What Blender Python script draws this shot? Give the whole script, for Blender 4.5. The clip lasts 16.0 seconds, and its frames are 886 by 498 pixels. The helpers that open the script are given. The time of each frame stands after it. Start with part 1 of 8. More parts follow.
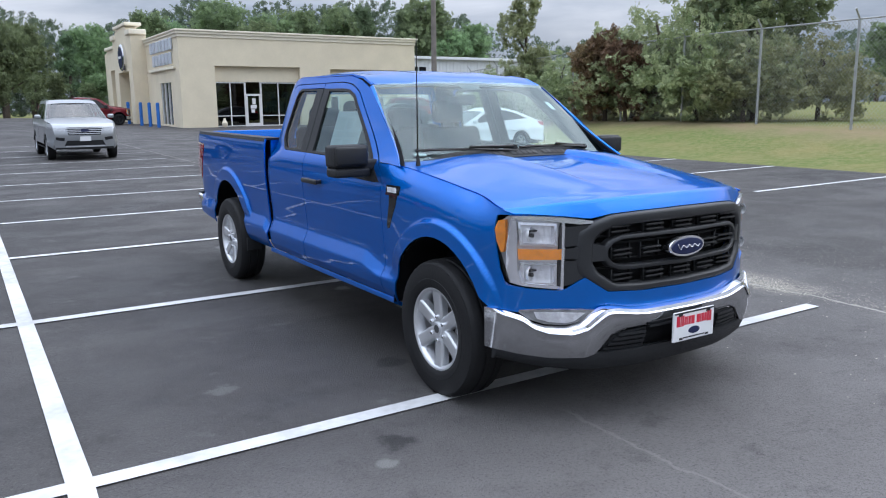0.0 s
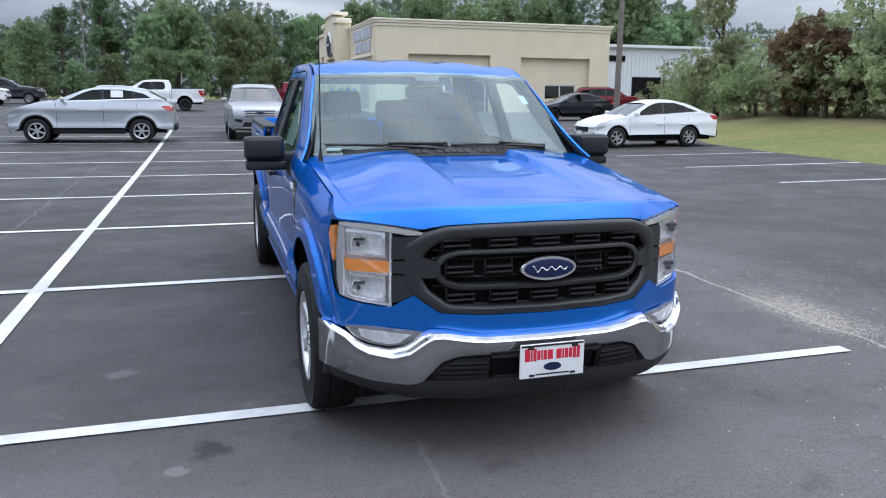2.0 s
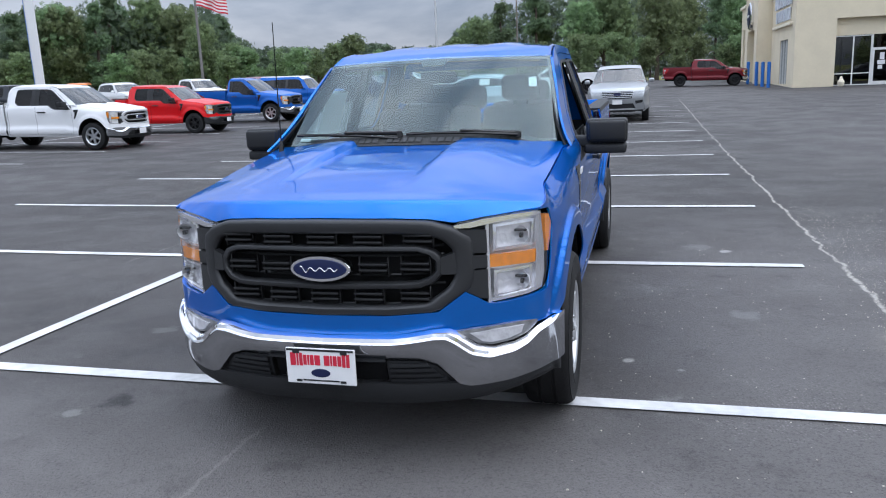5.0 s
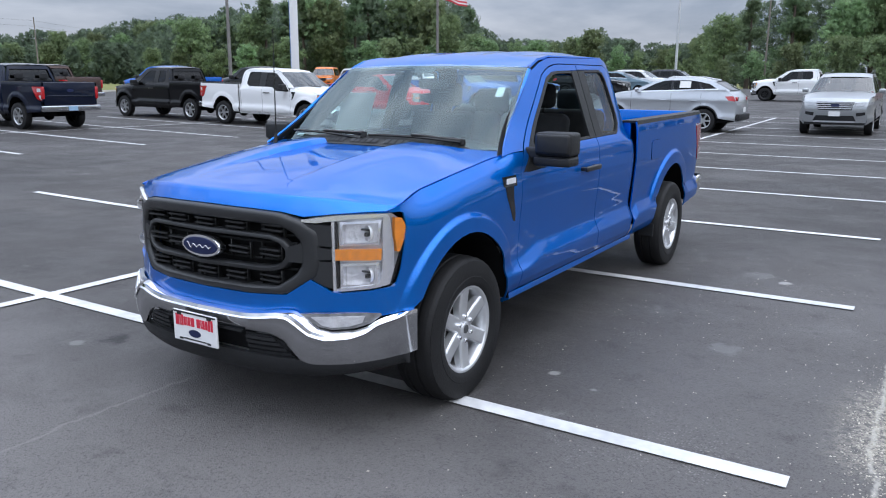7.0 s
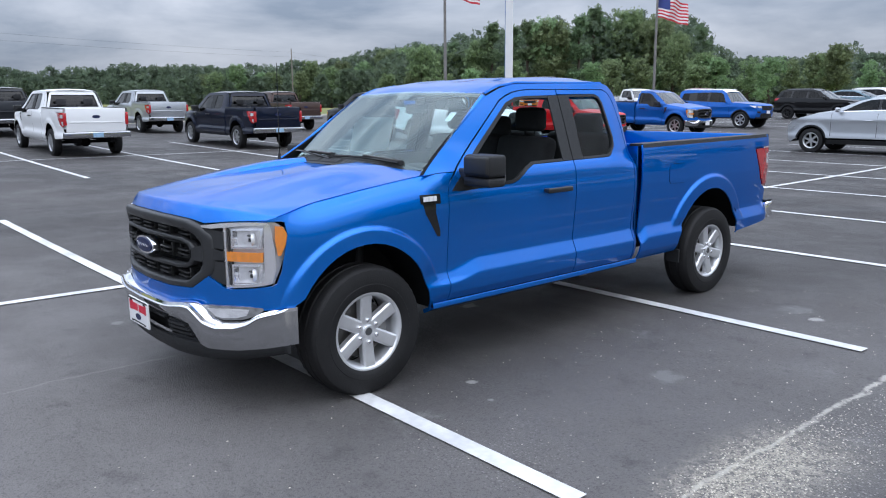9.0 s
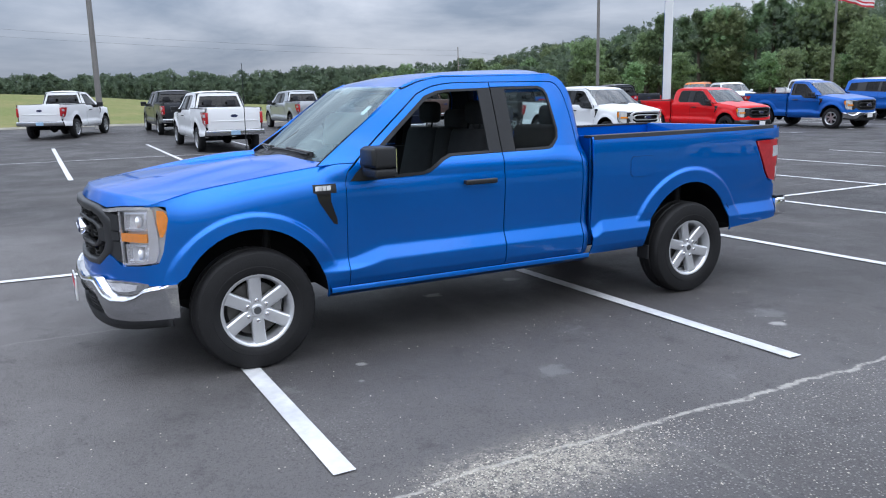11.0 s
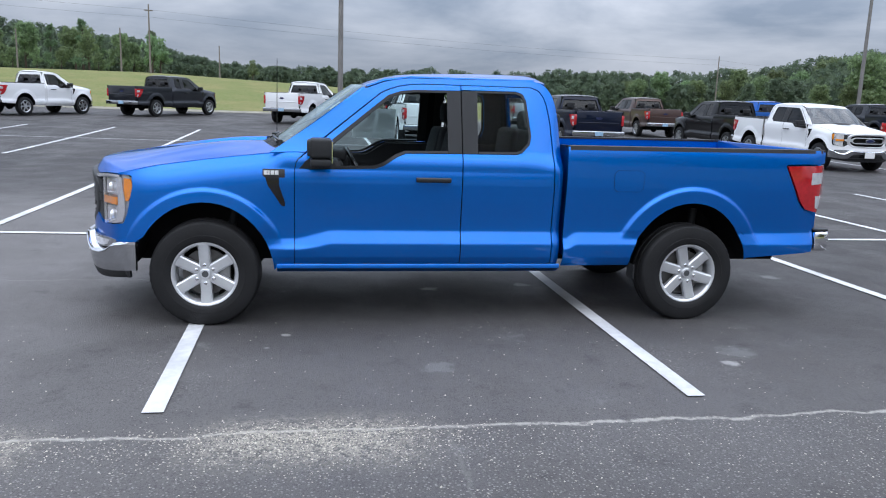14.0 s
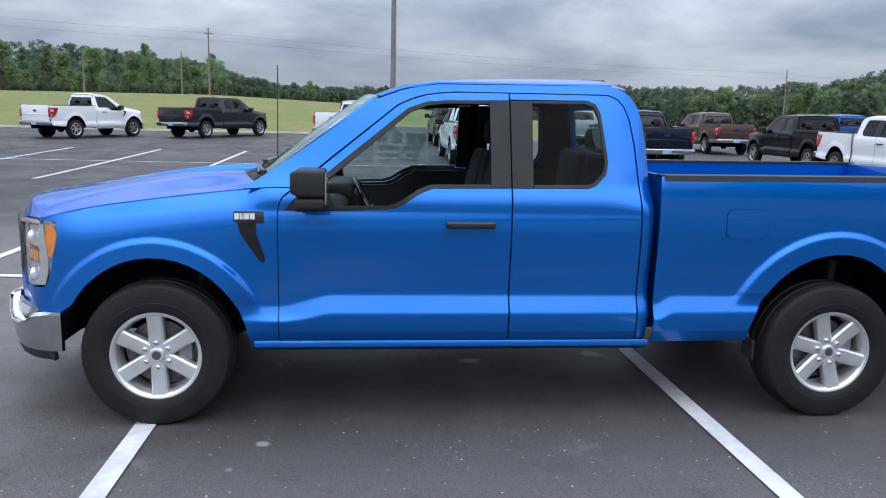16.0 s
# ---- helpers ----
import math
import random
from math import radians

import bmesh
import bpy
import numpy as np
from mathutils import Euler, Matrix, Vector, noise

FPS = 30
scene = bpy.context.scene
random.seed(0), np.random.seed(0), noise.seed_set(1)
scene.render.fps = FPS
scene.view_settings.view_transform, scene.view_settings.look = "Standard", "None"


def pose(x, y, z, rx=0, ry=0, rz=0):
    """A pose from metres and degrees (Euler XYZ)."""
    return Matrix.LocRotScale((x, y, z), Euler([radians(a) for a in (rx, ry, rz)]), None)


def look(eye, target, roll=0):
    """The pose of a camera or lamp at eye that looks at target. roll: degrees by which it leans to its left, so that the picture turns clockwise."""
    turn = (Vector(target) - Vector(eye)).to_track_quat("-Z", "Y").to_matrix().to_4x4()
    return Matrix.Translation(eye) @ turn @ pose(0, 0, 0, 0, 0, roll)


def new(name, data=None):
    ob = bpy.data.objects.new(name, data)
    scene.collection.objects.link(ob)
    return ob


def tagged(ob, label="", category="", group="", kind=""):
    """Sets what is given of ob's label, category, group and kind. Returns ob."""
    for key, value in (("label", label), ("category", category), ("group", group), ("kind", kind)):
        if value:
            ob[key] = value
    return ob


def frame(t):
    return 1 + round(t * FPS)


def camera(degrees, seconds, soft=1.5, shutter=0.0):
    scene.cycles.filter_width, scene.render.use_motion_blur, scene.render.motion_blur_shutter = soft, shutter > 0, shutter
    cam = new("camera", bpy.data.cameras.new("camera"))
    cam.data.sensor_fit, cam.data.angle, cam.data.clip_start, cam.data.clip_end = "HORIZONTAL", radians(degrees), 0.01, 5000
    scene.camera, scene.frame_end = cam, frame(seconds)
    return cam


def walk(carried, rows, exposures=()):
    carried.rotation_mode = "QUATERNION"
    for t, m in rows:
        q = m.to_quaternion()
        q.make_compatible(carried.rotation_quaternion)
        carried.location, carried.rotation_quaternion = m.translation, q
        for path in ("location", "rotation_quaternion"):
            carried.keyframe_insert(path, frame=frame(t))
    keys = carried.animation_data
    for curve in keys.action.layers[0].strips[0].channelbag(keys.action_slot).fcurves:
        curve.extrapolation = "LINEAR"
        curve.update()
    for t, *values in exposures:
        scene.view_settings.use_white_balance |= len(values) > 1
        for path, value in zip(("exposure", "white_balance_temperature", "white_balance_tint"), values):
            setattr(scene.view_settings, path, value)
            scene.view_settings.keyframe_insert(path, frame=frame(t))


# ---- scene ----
cam = camera(59.7, 16.0, soft=1.1)
PATH = [
    (0, (-3.131, -3.516, 1.591), (-2.075, -1.857, 1.228), -0.6),
    (0.5, (-2.741, -3.616, 1.611), (-1.834, -1.869, 1.255), -0.7),
    (1, (-2.287, -3.845, 1.625), (-1.451, -2.064, 1.265), -0.0),
    (1.5, (-1.865, -3.867, 1.614), (-1.118, -2.051, 1.235), 0.5),
    (2, (-1.419, -3.919, 1.616), (-0.837, -2.046, 1.225), 0.5),
    (2.5, (-0.956, -3.974, 1.641), (-0.537, -2.061, 1.237), 0.5),
    (3, (-0.552, -3.884, 1.641), (-0.28, -1.946, 1.226), 0.0),
    (3.5, (-0.093, -3.896, 1.628), (-0.035, -1.938, 1.225), -0.4),
    (4, (0.337, -3.831, 1.625), (0.209, -1.874, 1.232), -0.8),
    (4.5, (0.767, -3.732, 1.614), (0.461, -1.798, 1.206), -1.5),
    (4.7, (0.981, -3.77, 1.602), (0.592, -1.853, 1.186), -2.0),
    (6.8, (2.731, -3.404, 1.65), (1.741, -1.717, 1.234), 0.0),
    (7, (2.91, -3.359, 1.655), (1.869, -1.705, 1.229), 0.2),
    (7.5, (3.402, -3.238, 1.669), (2.216, -1.688, 1.231), -0.6),
    (8, (3.729, -3.001, 1.658), (2.455, -1.516, 1.241), -0.9),
    (8.5, (4.132, -2.768, 1.655), (2.759, -1.361, 1.285), -0.7),
    (9, (4.501, -2.497, 1.679), (3.013, -1.213, 1.307), -0.4),
    (9.2, (4.584, -2.353, 1.644), (3.063, -1.11, 1.27), -0.3),
    (11.3, (5.807, -0.982, 1.634), (4.046, -0.113, 1.256), -1.0),
    (11.5, (5.902, -0.857, 1.635), (4.126, -0.022, 1.253), -0.6),
    (12, (6.035, -0.491, 1.633), (4.219, 0.252, 1.245), 0.1),
    (12.5, (6.302, -0.149, 1.626), (4.43, 0.438, 1.237), 0.1),
    (13, (6.385, 0.172, 1.62), (4.477, 0.64, 1.245), 0.7),
    (13.5, (6.443, 0.48, 1.623), (4.511, 0.87, 1.28), 1.4),
    (14, (6.524, 0.757, 1.624), (4.586, 1.09, 1.256), 2.0),
    (14.5, (6.313, 0.857, 1.608), (4.374, 1.161, 1.223), 2.3),
    (15, (5.872, 0.938, 1.631), (3.928, 1.239, 1.271), 1.5),
    (15.5, (5.408, 1.083, 1.623), (3.451, 1.321, 1.284), 1.3),
    (16, (4.927, 1.106, 1.61), (2.963, 1.292, 1.284), 1.3),
]
walk(cam, [(t, look(eye, target, roll)) for t, eye, target, roll in PATH])

# ---- light: a bright overcast afternoon ----
SUN_ELEV, SUN_ROT = 58.0, 105.0
world = bpy.data.worlds.new("overcast")
scene.world = world
world.use_nodes = True
wn = world.node_tree.nodes
wl = world.node_tree.links
wn.clear()
sky = wn.new("ShaderNodeTexSky")
sky.sky_type = "NISHITA"
sky.sun_disc = False
sky.sun_elevation = radians(SUN_ELEV)
sky.sun_rotation = radians(SUN_ROT)
sky.air_density, sky.dust_density, sky.ozone_density = 1.0, 4.0, 1.0
sky_co = wn.new("ShaderNodeTexCoord")
sky_map = wn.new("ShaderNodeMapping")
sky_map.inputs["Scale"].default_value = (1.0, 1.0, 4.0)
cloud = wn.new("ShaderNodeTexNoise")
cloud.inputs["Scale"].default_value = 3.2
cloud.inputs["Detail"].default_value = 7.0
cloud.inputs["Roughness"].default_value = 0.55
cloud.inputs["Distortion"].default_value = 0.25
cloud_ramp = wn.new("ShaderNodeValToRGB")
cloud_ramp.color_ramp.elements[0].position = 0.34
cloud_ramp.color_ramp.elements[0].color = (2.75, 3.42, 4.6, 1)
cloud_ramp.color_ramp.elements[1].position = 0.68
cloud_ramp.color_ramp.elements[1].color = (6.95, 7.5, 8.7, 1)
sky_mix = wn.new("ShaderNodeMix")
sky_mix.data_type = "RGBA"
sky_mix.inputs[0].default_value = 0.92
sky_bg = wn.new("ShaderNodeBackground")
sky_bg.inputs["Strength"].default_value = 0.118
sky_out = wn.new("ShaderNodeOutputWorld")
wl.new(sky_co.outputs["Generated"], sky_map.inputs["Vector"])
wl.new(sky_map.outputs["Vector"], cloud.inputs["Vector"])
wl.new(cloud.outputs["Fac"], cloud_ramp.inputs["Fac"])
# an overcast sky is about three times brighter overhead than at the horizon
sky_sep = wn.new("ShaderNodeSeparateXYZ")
sky_up = wn.new("ShaderNodeMapRange")
sky_up.inputs["From Min"].default_value, sky_up.inputs["From Max"].default_value = 0.0, 1.0
sky_up.inputs["To Min"].default_value, sky_up.inputs["To Max"].default_value = 0.56, 3.9
sky_gain = wn.new("ShaderNodeVectorMath")
sky_gain.operation = "SCALE"
wl.new(sky_co.outputs["Generated"], sky_sep.inputs[0])
wl.new(sky_sep.outputs["Z"], sky_up.inputs["Value"])
wl.new(sky_up.outputs[0], sky_gain.inputs["Scale"])
wl.new(cloud_ramp.outputs["Color"], sky_gain.inputs[0])
wl.new(sky.outputs["Color"], sky_mix.inputs[6])
wl.new(sky_gain.outputs[0], sky_mix.inputs[7])
wl.new(sky_mix.outputs[2], sky_bg.inputs["Color"])
wl.new(sky_bg.outputs["Background"], sky_out.inputs["Surface"])

sun = new("sun", bpy.data.lights.new("sun", "SUN"))
sun.data.energy, sun.data.angle, sun.data.color = 1.0, radians(90), (1.0, 0.97, 0.94)
sun.matrix_world = look((0, 0, 0), (-math.sin(radians(SUN_ROT)) * math.cos(radians(SUN_ELEV)), -math.cos(radians(SUN_ROT)) * math.cos(radians(SUN_ELEV)), -math.sin(radians(SUN_ELEV))))
scene.view_settings.exposure = 0.0

# ---- materials ----
def material(name, base, rough=0.6, metal=0.0, vary=0.0, scale=8.0, bump=0.0, bump_scale=60.0, second=None, coat=0.0, spec=0.5, island=0.0):
    """A procedural surface: base colour varied at two scales, with fine relief."""
    m = bpy.data.materials.new(name)
    m.use_nodes = True
    n, l = m.node_tree.nodes, m.node_tree.links
    b = n["Principled BSDF"]
    b.inputs["Base Color"].default_value = (*base, 1)
    b.inputs["Roughness"].default_value = rough
    b.inputs["Metallic"].default_value = metal
    b.inputs["Coat Weight"].default_value = coat
    b.inputs["Coat Roughness"].default_value = 0.03
    b.inputs["Specular IOR Level"].default_value = spec
    co = n.new("ShaderNodeTexCoord")
    if vary or second:
        big = n.new("ShaderNodeTexNoise")
        big.inputs["Scale"].default_value = scale
        big.inputs["Detail"].default_value = 6
        small = n.new("ShaderNodeTexNoise")
        small.inputs["Scale"].default_value = scale * 9
        small.inputs["Detail"].default_value = 3
        l.new(co.outputs["Object"], big.inputs["Vector"])
        l.new(co.outputs["Object"], small.inputs["Vector"])
        add = n.new("ShaderNodeMath")
        add.operation = "MULTIPLY_ADD"
        add.inputs[1].default_value = 0.35
        l.new(small.outputs["Fac"], add.inputs[0])
        l.new(big.outputs["Fac"], add.inputs[2])
        ramp = n.new("ShaderNodeMapRange")
        ramp.inputs["From Min"].default_value = 0.45
        ramp.inputs["From Max"].default_value = 0.9
        l.new(add.outputs[0], ramp.inputs["Value"])
        mix = n.new("ShaderNodeMix")
        mix.data_type = "RGBA"
        other = second or tuple(c * (1 - vary) for c in base)
        mix.inputs[6].default_value = (*base, 1)
        mix.inputs[7].default_value = (*other, 1)
        l.new(ramp.outputs[0], mix.inputs[0])
        out = mix.outputs[2]
        if island:
            geo = n.new("ShaderNodeNewGeometry")
            hsv = n.new("ShaderNodeHueSaturation")
            mr = n.new("ShaderNodeMapRange")
            mr.inputs["To Min"].default_value = 1 - island
            mr.inputs["To Max"].default_value = 1 + island
            l.new(geo.outputs["Random Per Island"], mr.inputs["Value"])
            l.new(mr.outputs[0], hsv.inputs["Value"])
            l.new(out, hsv.inputs["Color"])
            out = hsv.outputs["Color"]
        l.new(out, b.inputs["Base Color"])
    if bump:
        fine = n.new("ShaderNodeTexNoise")
        fine.inputs["Scale"].default_value = bump_scale
        fine.inputs["Detail"].default_value = 4
        l.new(co.outputs["Object"], fine.inputs["Vector"])
        bp = n.new("ShaderNodeBump")
        bp.inputs["Strength"].default_value = bump
        bp.inputs["Distance"].default_value = 0.01
        l.new(fine.outputs["Fac"], bp.inputs["Height"])
        l.new(bp.outputs["Normal"], b.inputs["Normal"])
    return m


def car_paint(name, base, metal=0.0, rough=0.32, flake=0.0):
    """Clear-coated paint with a faint metallic sparkle."""
    m = material(name, base, rough=rough, metal=metal, coat=0.6, spec=0.1)
    n, l = m.node_tree.nodes, m.node_tree.links
    if flake:
        b = n["Principled BSDF"]
        co = n.new("ShaderNodeTexCoord")
        v = n.new("ShaderNodeTexVoronoi")
        v.inputs["Scale"].default_value = 900
        l.new(co.outputs["Object"], v.inputs["Vector"])
        hsv = n.new("ShaderNodeHueSaturation")
        hsv.inputs["Color"].default_value = (*base, 1)
        mr = n.new("ShaderNodeMapRange")
        mr.inputs["To Min"].default_value = 1 - flake
        mr.inputs["To Max"].default_value = 1 + flake
        sep = n.new("ShaderNodeSeparateColor")
        l.new(v.outputs["Color"], sep.inputs["Color"])
        l.new(sep.outputs[0], mr.inputs["Value"])
        l.new(mr.outputs[0], hsv.inputs["Value"])
        l.new(hsv.outputs["Color"], b.inputs["Base Color"])
    return m


def glass(name, tint, sheen=1.8, rough=0.0, mirror=(1.0, 1.0, 1.0)):
    """Thin vehicle or window glass: a tinted clear pane with a sharp reflection."""
    m = bpy.data.materials.new(name)
    m.use_nodes = True
    n, l = m.node_tree.nodes, m.node_tree.links
    n.clear()
    out = n.new("ShaderNodeOutputMaterial")
    clear = n.new("ShaderNodeBsdfTransparent")
    clear.inputs["Color"].default_value = (*tint, 1)
    gloss = n.new("ShaderNodeBsdfGlossy")
    gloss.inputs["Roughness"].default_value = rough
    gloss.inputs["Color"].default_value = (*mirror, 1)
    lw = n.new("ShaderNodeLayerWeight")
    lw.inputs["Blend"].default_value = 0.5
    fr = n.new("ShaderNodeMath")
    fr.operation = "POWER"
    fr.inputs[1].default_value = 4.5
    l.new(lw.outputs["Facing"], fr.inputs[0])
    mr = n.new("ShaderNodeMath")
    mr.operation = "MULTIPLY_ADD"
    mr.inputs[1].default_value = 0.85
    mr.inputs[2].default_value = 0.05 * sheen
    mix = n.new("ShaderNodeMixShader")
    l.new(fr.outputs[0], mr.inputs[0])
    l.new(mr.outputs[0], mix.inputs[0])
    l.new(clear.outputs[0], mix.inputs[1])
    l.new(gloss.outputs[0], mix.inputs[2])
    l.new(mix.outputs[0], out.inputs["Surface"])
    return m


BLUE = car_paint("metallic_blue_paint", (0.0, 0.147, 0.58), metal=0.72, rough=0.36, flake=0.10)
BLUE.node_tree.nodes["Principled BSDF"].inputs["Specular Tint"].default_value = (0.0, 0.38, 0.66, 1)
BLUE.node_tree.nodes["Principled BSDF"].inputs["Specular IOR Level"].default_value = 0.05
BLUE.node_tree.nodes["Principled BSDF"].inputs["Coat Roughness"].default_value = 0.012
BLUE.node_tree.nodes["Principled BSDF"].inputs["Coat Weight"].default_value = 0.80
CHROME = material("chrome", (0.82, 0.82, 0.84), rough=0.06, metal=1.0)
ALLOY = material("silver_alloy", (0.72, 0.73, 0.75), rough=0.32, metal=0.7, vary=0.1, scale=5)
RUBBER = material("tyre_rubber", (0.014, 0.014, 0.015), rough=0.62, vary=0.4, scale=6, bump=0.2, bump_scale=90, spec=0.3)
BLACK_PLASTIC = material("grained_black_plastic", (0.022, 0.023, 0.025), rough=0.5, vary=0.25, scale=5, bump=0.25, bump_scale=260, spec=0.3)
DARK = material("dark_underbody", (0.012, 0.012, 0.013), rough=0.85, vary=0.5, scale=5, spec=0.1)
GLOSS_BLACK = material("gloss_black", (0.012, 0.012, 0.013), rough=0.12)
GLASS = glass("clear_auto_glass", (0.70, 0.86, 0.86), 1.75, mirror=(0.84, 0.98, 1.0))
SIDE_GLASS = glass("clear_side_glass", (0.86, 0.90, 0.89), 0.10)
TINTED = glass("privacy_glass", (0.06, 0.065, 0.065), 0.9)
LENS = glass("lamp_lens", (0.95, 0.95, 0.97))
RED_LENS = material("red_lamp", (0.50, 0.012, 0.018), rough=0.12, coat=1.0, vary=0.3, scale=30)
AMBER = material("amber_lamp", (0.95, 0.30, 0.015), rough=0.15, coat=1.0, vary=0.3, scale=30)
WHITE_LENS = material("white_lamp", (0.75, 0.77, 0.80), rough=0.15, metal=0.4, coat=1.0, vary=0.3, scale=25)
SEAT_CLOTH = material("dark_grey_cloth", (0.026, 0.027, 0.030), rough=0.95, vary=0.35, scale=14, bump=0.3, bump_scale=300)
PLATE_WHITE = material("white_plate", (0.78, 0.78, 0.78), rough=0.4, vary=0.06, scale=12)
PLATE_RED = material("red_lettering", (0.62, 0.02, 0.05), rough=0.45, vary=0.1, scale=12)
OVAL_BLUE = material("oval_blue", (0.003, 0.010, 0.060), rough=0.45, vary=0.1, scale=12)
STUCCO = material("cream_stucco", (0.76, 0.67, 0.50), rough=0.9, vary=0.10, scale=0.9, bump=0.3, bump_scale=40)
STUCCO_TRIM = material("pale_stucco_trim", (0.82, 0.75, 0.60), rough=0.9, vary=0.08, scale=1.2, bump=0.2, bump_scale=40)


# ---- mesh tools ----
def part(name, bm, mat, parent=None, label="", smooth=None):
    """Links a bmesh as one mesh object under a thing or a part."""
    me = bpy.data.meshes.new(name)
    bm.normal_update()
    bm.to_mesh(me)
    bm.free()
    if mat:
        for one in mat if isinstance(mat, (list, tuple)) else [mat]:
            me.materials.append(one)
    if smooth is not None:
        me.shade_smooth()
        if smooth < 179:
            me.set_sharp_from_angle(angle=radians(smooth))
    ob = new(name, me)
    if parent:
        ob.parent = parent
    if label:
        ob["label"] = label
    return ob


def thing(name, label, category, m=None, group="", kind=""):
    ob = new(name)
    ob.empty_display_size = 0.2
    if m is not None:
        ob.matrix_basis = m
    return tagged(ob, label, category, group, kind)


def box(bm, x0, x1, y0, y1, z0, z1, bevel=0.0, seg=1):
    ret = bmesh.ops.create_cube(bm, size=1.0, matrix=Matrix.Translation(((x0 + x1) / 2, (y0 + y1) / 2, (z0 + z1) / 2)) @ Matrix.Diagonal((abs(x1 - x0), abs(y1 - y0), abs(z1 - z0), 1)))
    vs = ret["verts"]
    if bevel:
        es = list({e for v in vs for e in v.link_edges})
        bmesh.ops.bevel(bm, geom=es, offset=bevel, segments=seg, affect="EDGES", profile=0.5)
    return vs


def a_box(x0, x1, y0, y1, z0, z1, bevel=0.0, seg=1):
    bm = bmesh.new()
    box(bm, x0, x1, y0, y1, z0, z1, bevel, seg)
    return bm


def rod(bm, a, b, r0, r1=None, n=10, caps=True):
    """A tapered round bar from a to b."""
    a, b = Vector(a), Vector(b)
    d = b - a
    m = Matrix.Translation((a + b) / 2) @ d.to_track_quat("Z", "Y").to_matrix().to_4x4()
    return bmesh.ops.create_cone(bm, cap_ends=caps, segments=n, radius1=r0, radius2=r0 if r1 is None else r1, depth=d.length, matrix=m)["verts"]


def lathe(bm, profile, n=40, axis="x"):
    """Turns a profile of (offset along the axle, radius) round the x axis."""
    rings = []
    for a, r in profile:
        rings.append([bm.verts.new((a, r * math.cos(2 * math.pi * i / n), r * math.sin(2 * math.pi * i / n))) for i in range(n)])
    for p, q in zip(rings, rings[1:]):
        for i in range(n):
            bm.faces.new((p[i], p[(i + 1) % n], q[(i + 1) % n], q[i]))
    return rings


def sheet(outline, surface, step=0.05, thick=0.0, step_v=None):
    """A curved panel: a flat outline (list of 2D points), cut into a fine grid and laid on surface(u, v), which gives a 3D point."""
    bm = bmesh.new()
    f = bm.faces.new([bm.verts.new((u, v, 0)) for u, v in outline])
    f.normal_update()
    if f.normal.z < 0:
        f.normal_flip()
    us, vs = [p[0] for p in outline], [p[1] for p in outline]
    cuts = [[], []]
    bmesh.ops.triangulate(bm, faces=bm.faces[:])
    for k, lo, hi in ((0, min(us), max(us)), (1, min(vs), max(vs))):
        n = int((hi - lo) / (step_v if k and step_v else step))
        for i in range(1, n + 1):
            c, no = [0, 0, 0], [0, 0, 0]
            c[k], no[k] = lo + (hi - lo) * i / (n + 1), 1
            cuts[k].append(c[k])
            bmesh.ops.bisect_plane(bm, geom=bm.verts[:] + bm.edges[:] + bm.faces[:], plane_co=c, plane_no=no, dist=1e-5)
    def on_cut(e):
        a, b = e.verts[0].co, e.verts[1].co
        return any(abs(a[k] - b[k]) < 1e-5 and any(abs(a[k] - c) < 2e-5 for c in cuts[k]) for k in (0, 1))
    spare = [e for e in bm.edges if len(e.link_faces) == 2 and not on_cut(e)]
    if spare:
        bmesh.ops.dissolve_edges(bm, edges=spare, use_verts=False)
    for v in bm.verts:
        v.co = surface(v.co.x, v.co.y)
    bm.normal_update()
    if thick:
        bmesh.ops.solidify(bm, geom=bm.faces[:], thickness=abs(thick))
    return bm


def tube(bm, pts, r, n=6):
    """One connected round bar along a line of points."""
    rings = []
    for i, p in enumerate(pts):
        d = (Vector(pts[min(i + 1, len(pts) - 1)]) - Vector(pts[max(i - 1, 0)])).normalized()
        q = d.to_track_quat("Z", "Y").to_matrix()
        rings.append([bm.verts.new(Vector(p) + q @ Vector((r * math.cos(2 * math.pi * k / n), r * math.sin(2 * math.pi * k / n), 0))) for k in range(n)])
    for a, b in zip(rings, rings[1:]):
        for k in range(n):
            bm.faces.new((a[k], a[(k + 1) % n], b[(k + 1) % n], b[k]))
    bm.faces.new(list(reversed(rings[0])))
    bm.faces.new(rings[-1])


def flipped(bm):
    """The same mesh on the other side of the x = 0 plane."""
    out = bm.copy()
    for v in out.verts:
        v.co.x = -v.co.x
    bmesh.ops.reverse_faces(out, faces=out.faces[:])
    return out


def lerp_table(table, t):
    """Piecewise smooth interpolation in a table of (t, value)."""
    if t <= table[0][0]:
        return table[0][1]
    for (a, va), (b, vb) in zip(table, table[1:]):
        if t <= b:
            k = (t - a) / (b - a)
            return va + (vb - va) * k
    return table[-1][1]


def arc(cx, cy, r, a0, a1, n):
    return [(cx + r * math.cos(radians(a0 + (a1 - a0) * i / n)), cy + r * math.sin(radians(a0 + (a1 - a0) * i / n))) for i in range(n + 1)]


# ---- ground: a lot that rises gently away from its middle, then grass ----
def softplus(v, s):
    return s * math.log1p(math.exp(max(-60.0, min(60.0, v / s))))


def lot_z(x, y):
    r = math.hypot(x - 1, y)
    west = 1.0 - 0.65 * max(0.0, min(1.0, (y - 3) / 12))
    dip = 0.15 * max(0.0, min(1.0, (y - 34) / 14)) * max(0.0, min(1.0, (x - 2) / 8))
    return 0.016 * softplus(r - 15, 4.0) + 0.0122 * west * softplus(-x - 5, 2.0) - 0.0077 - dip


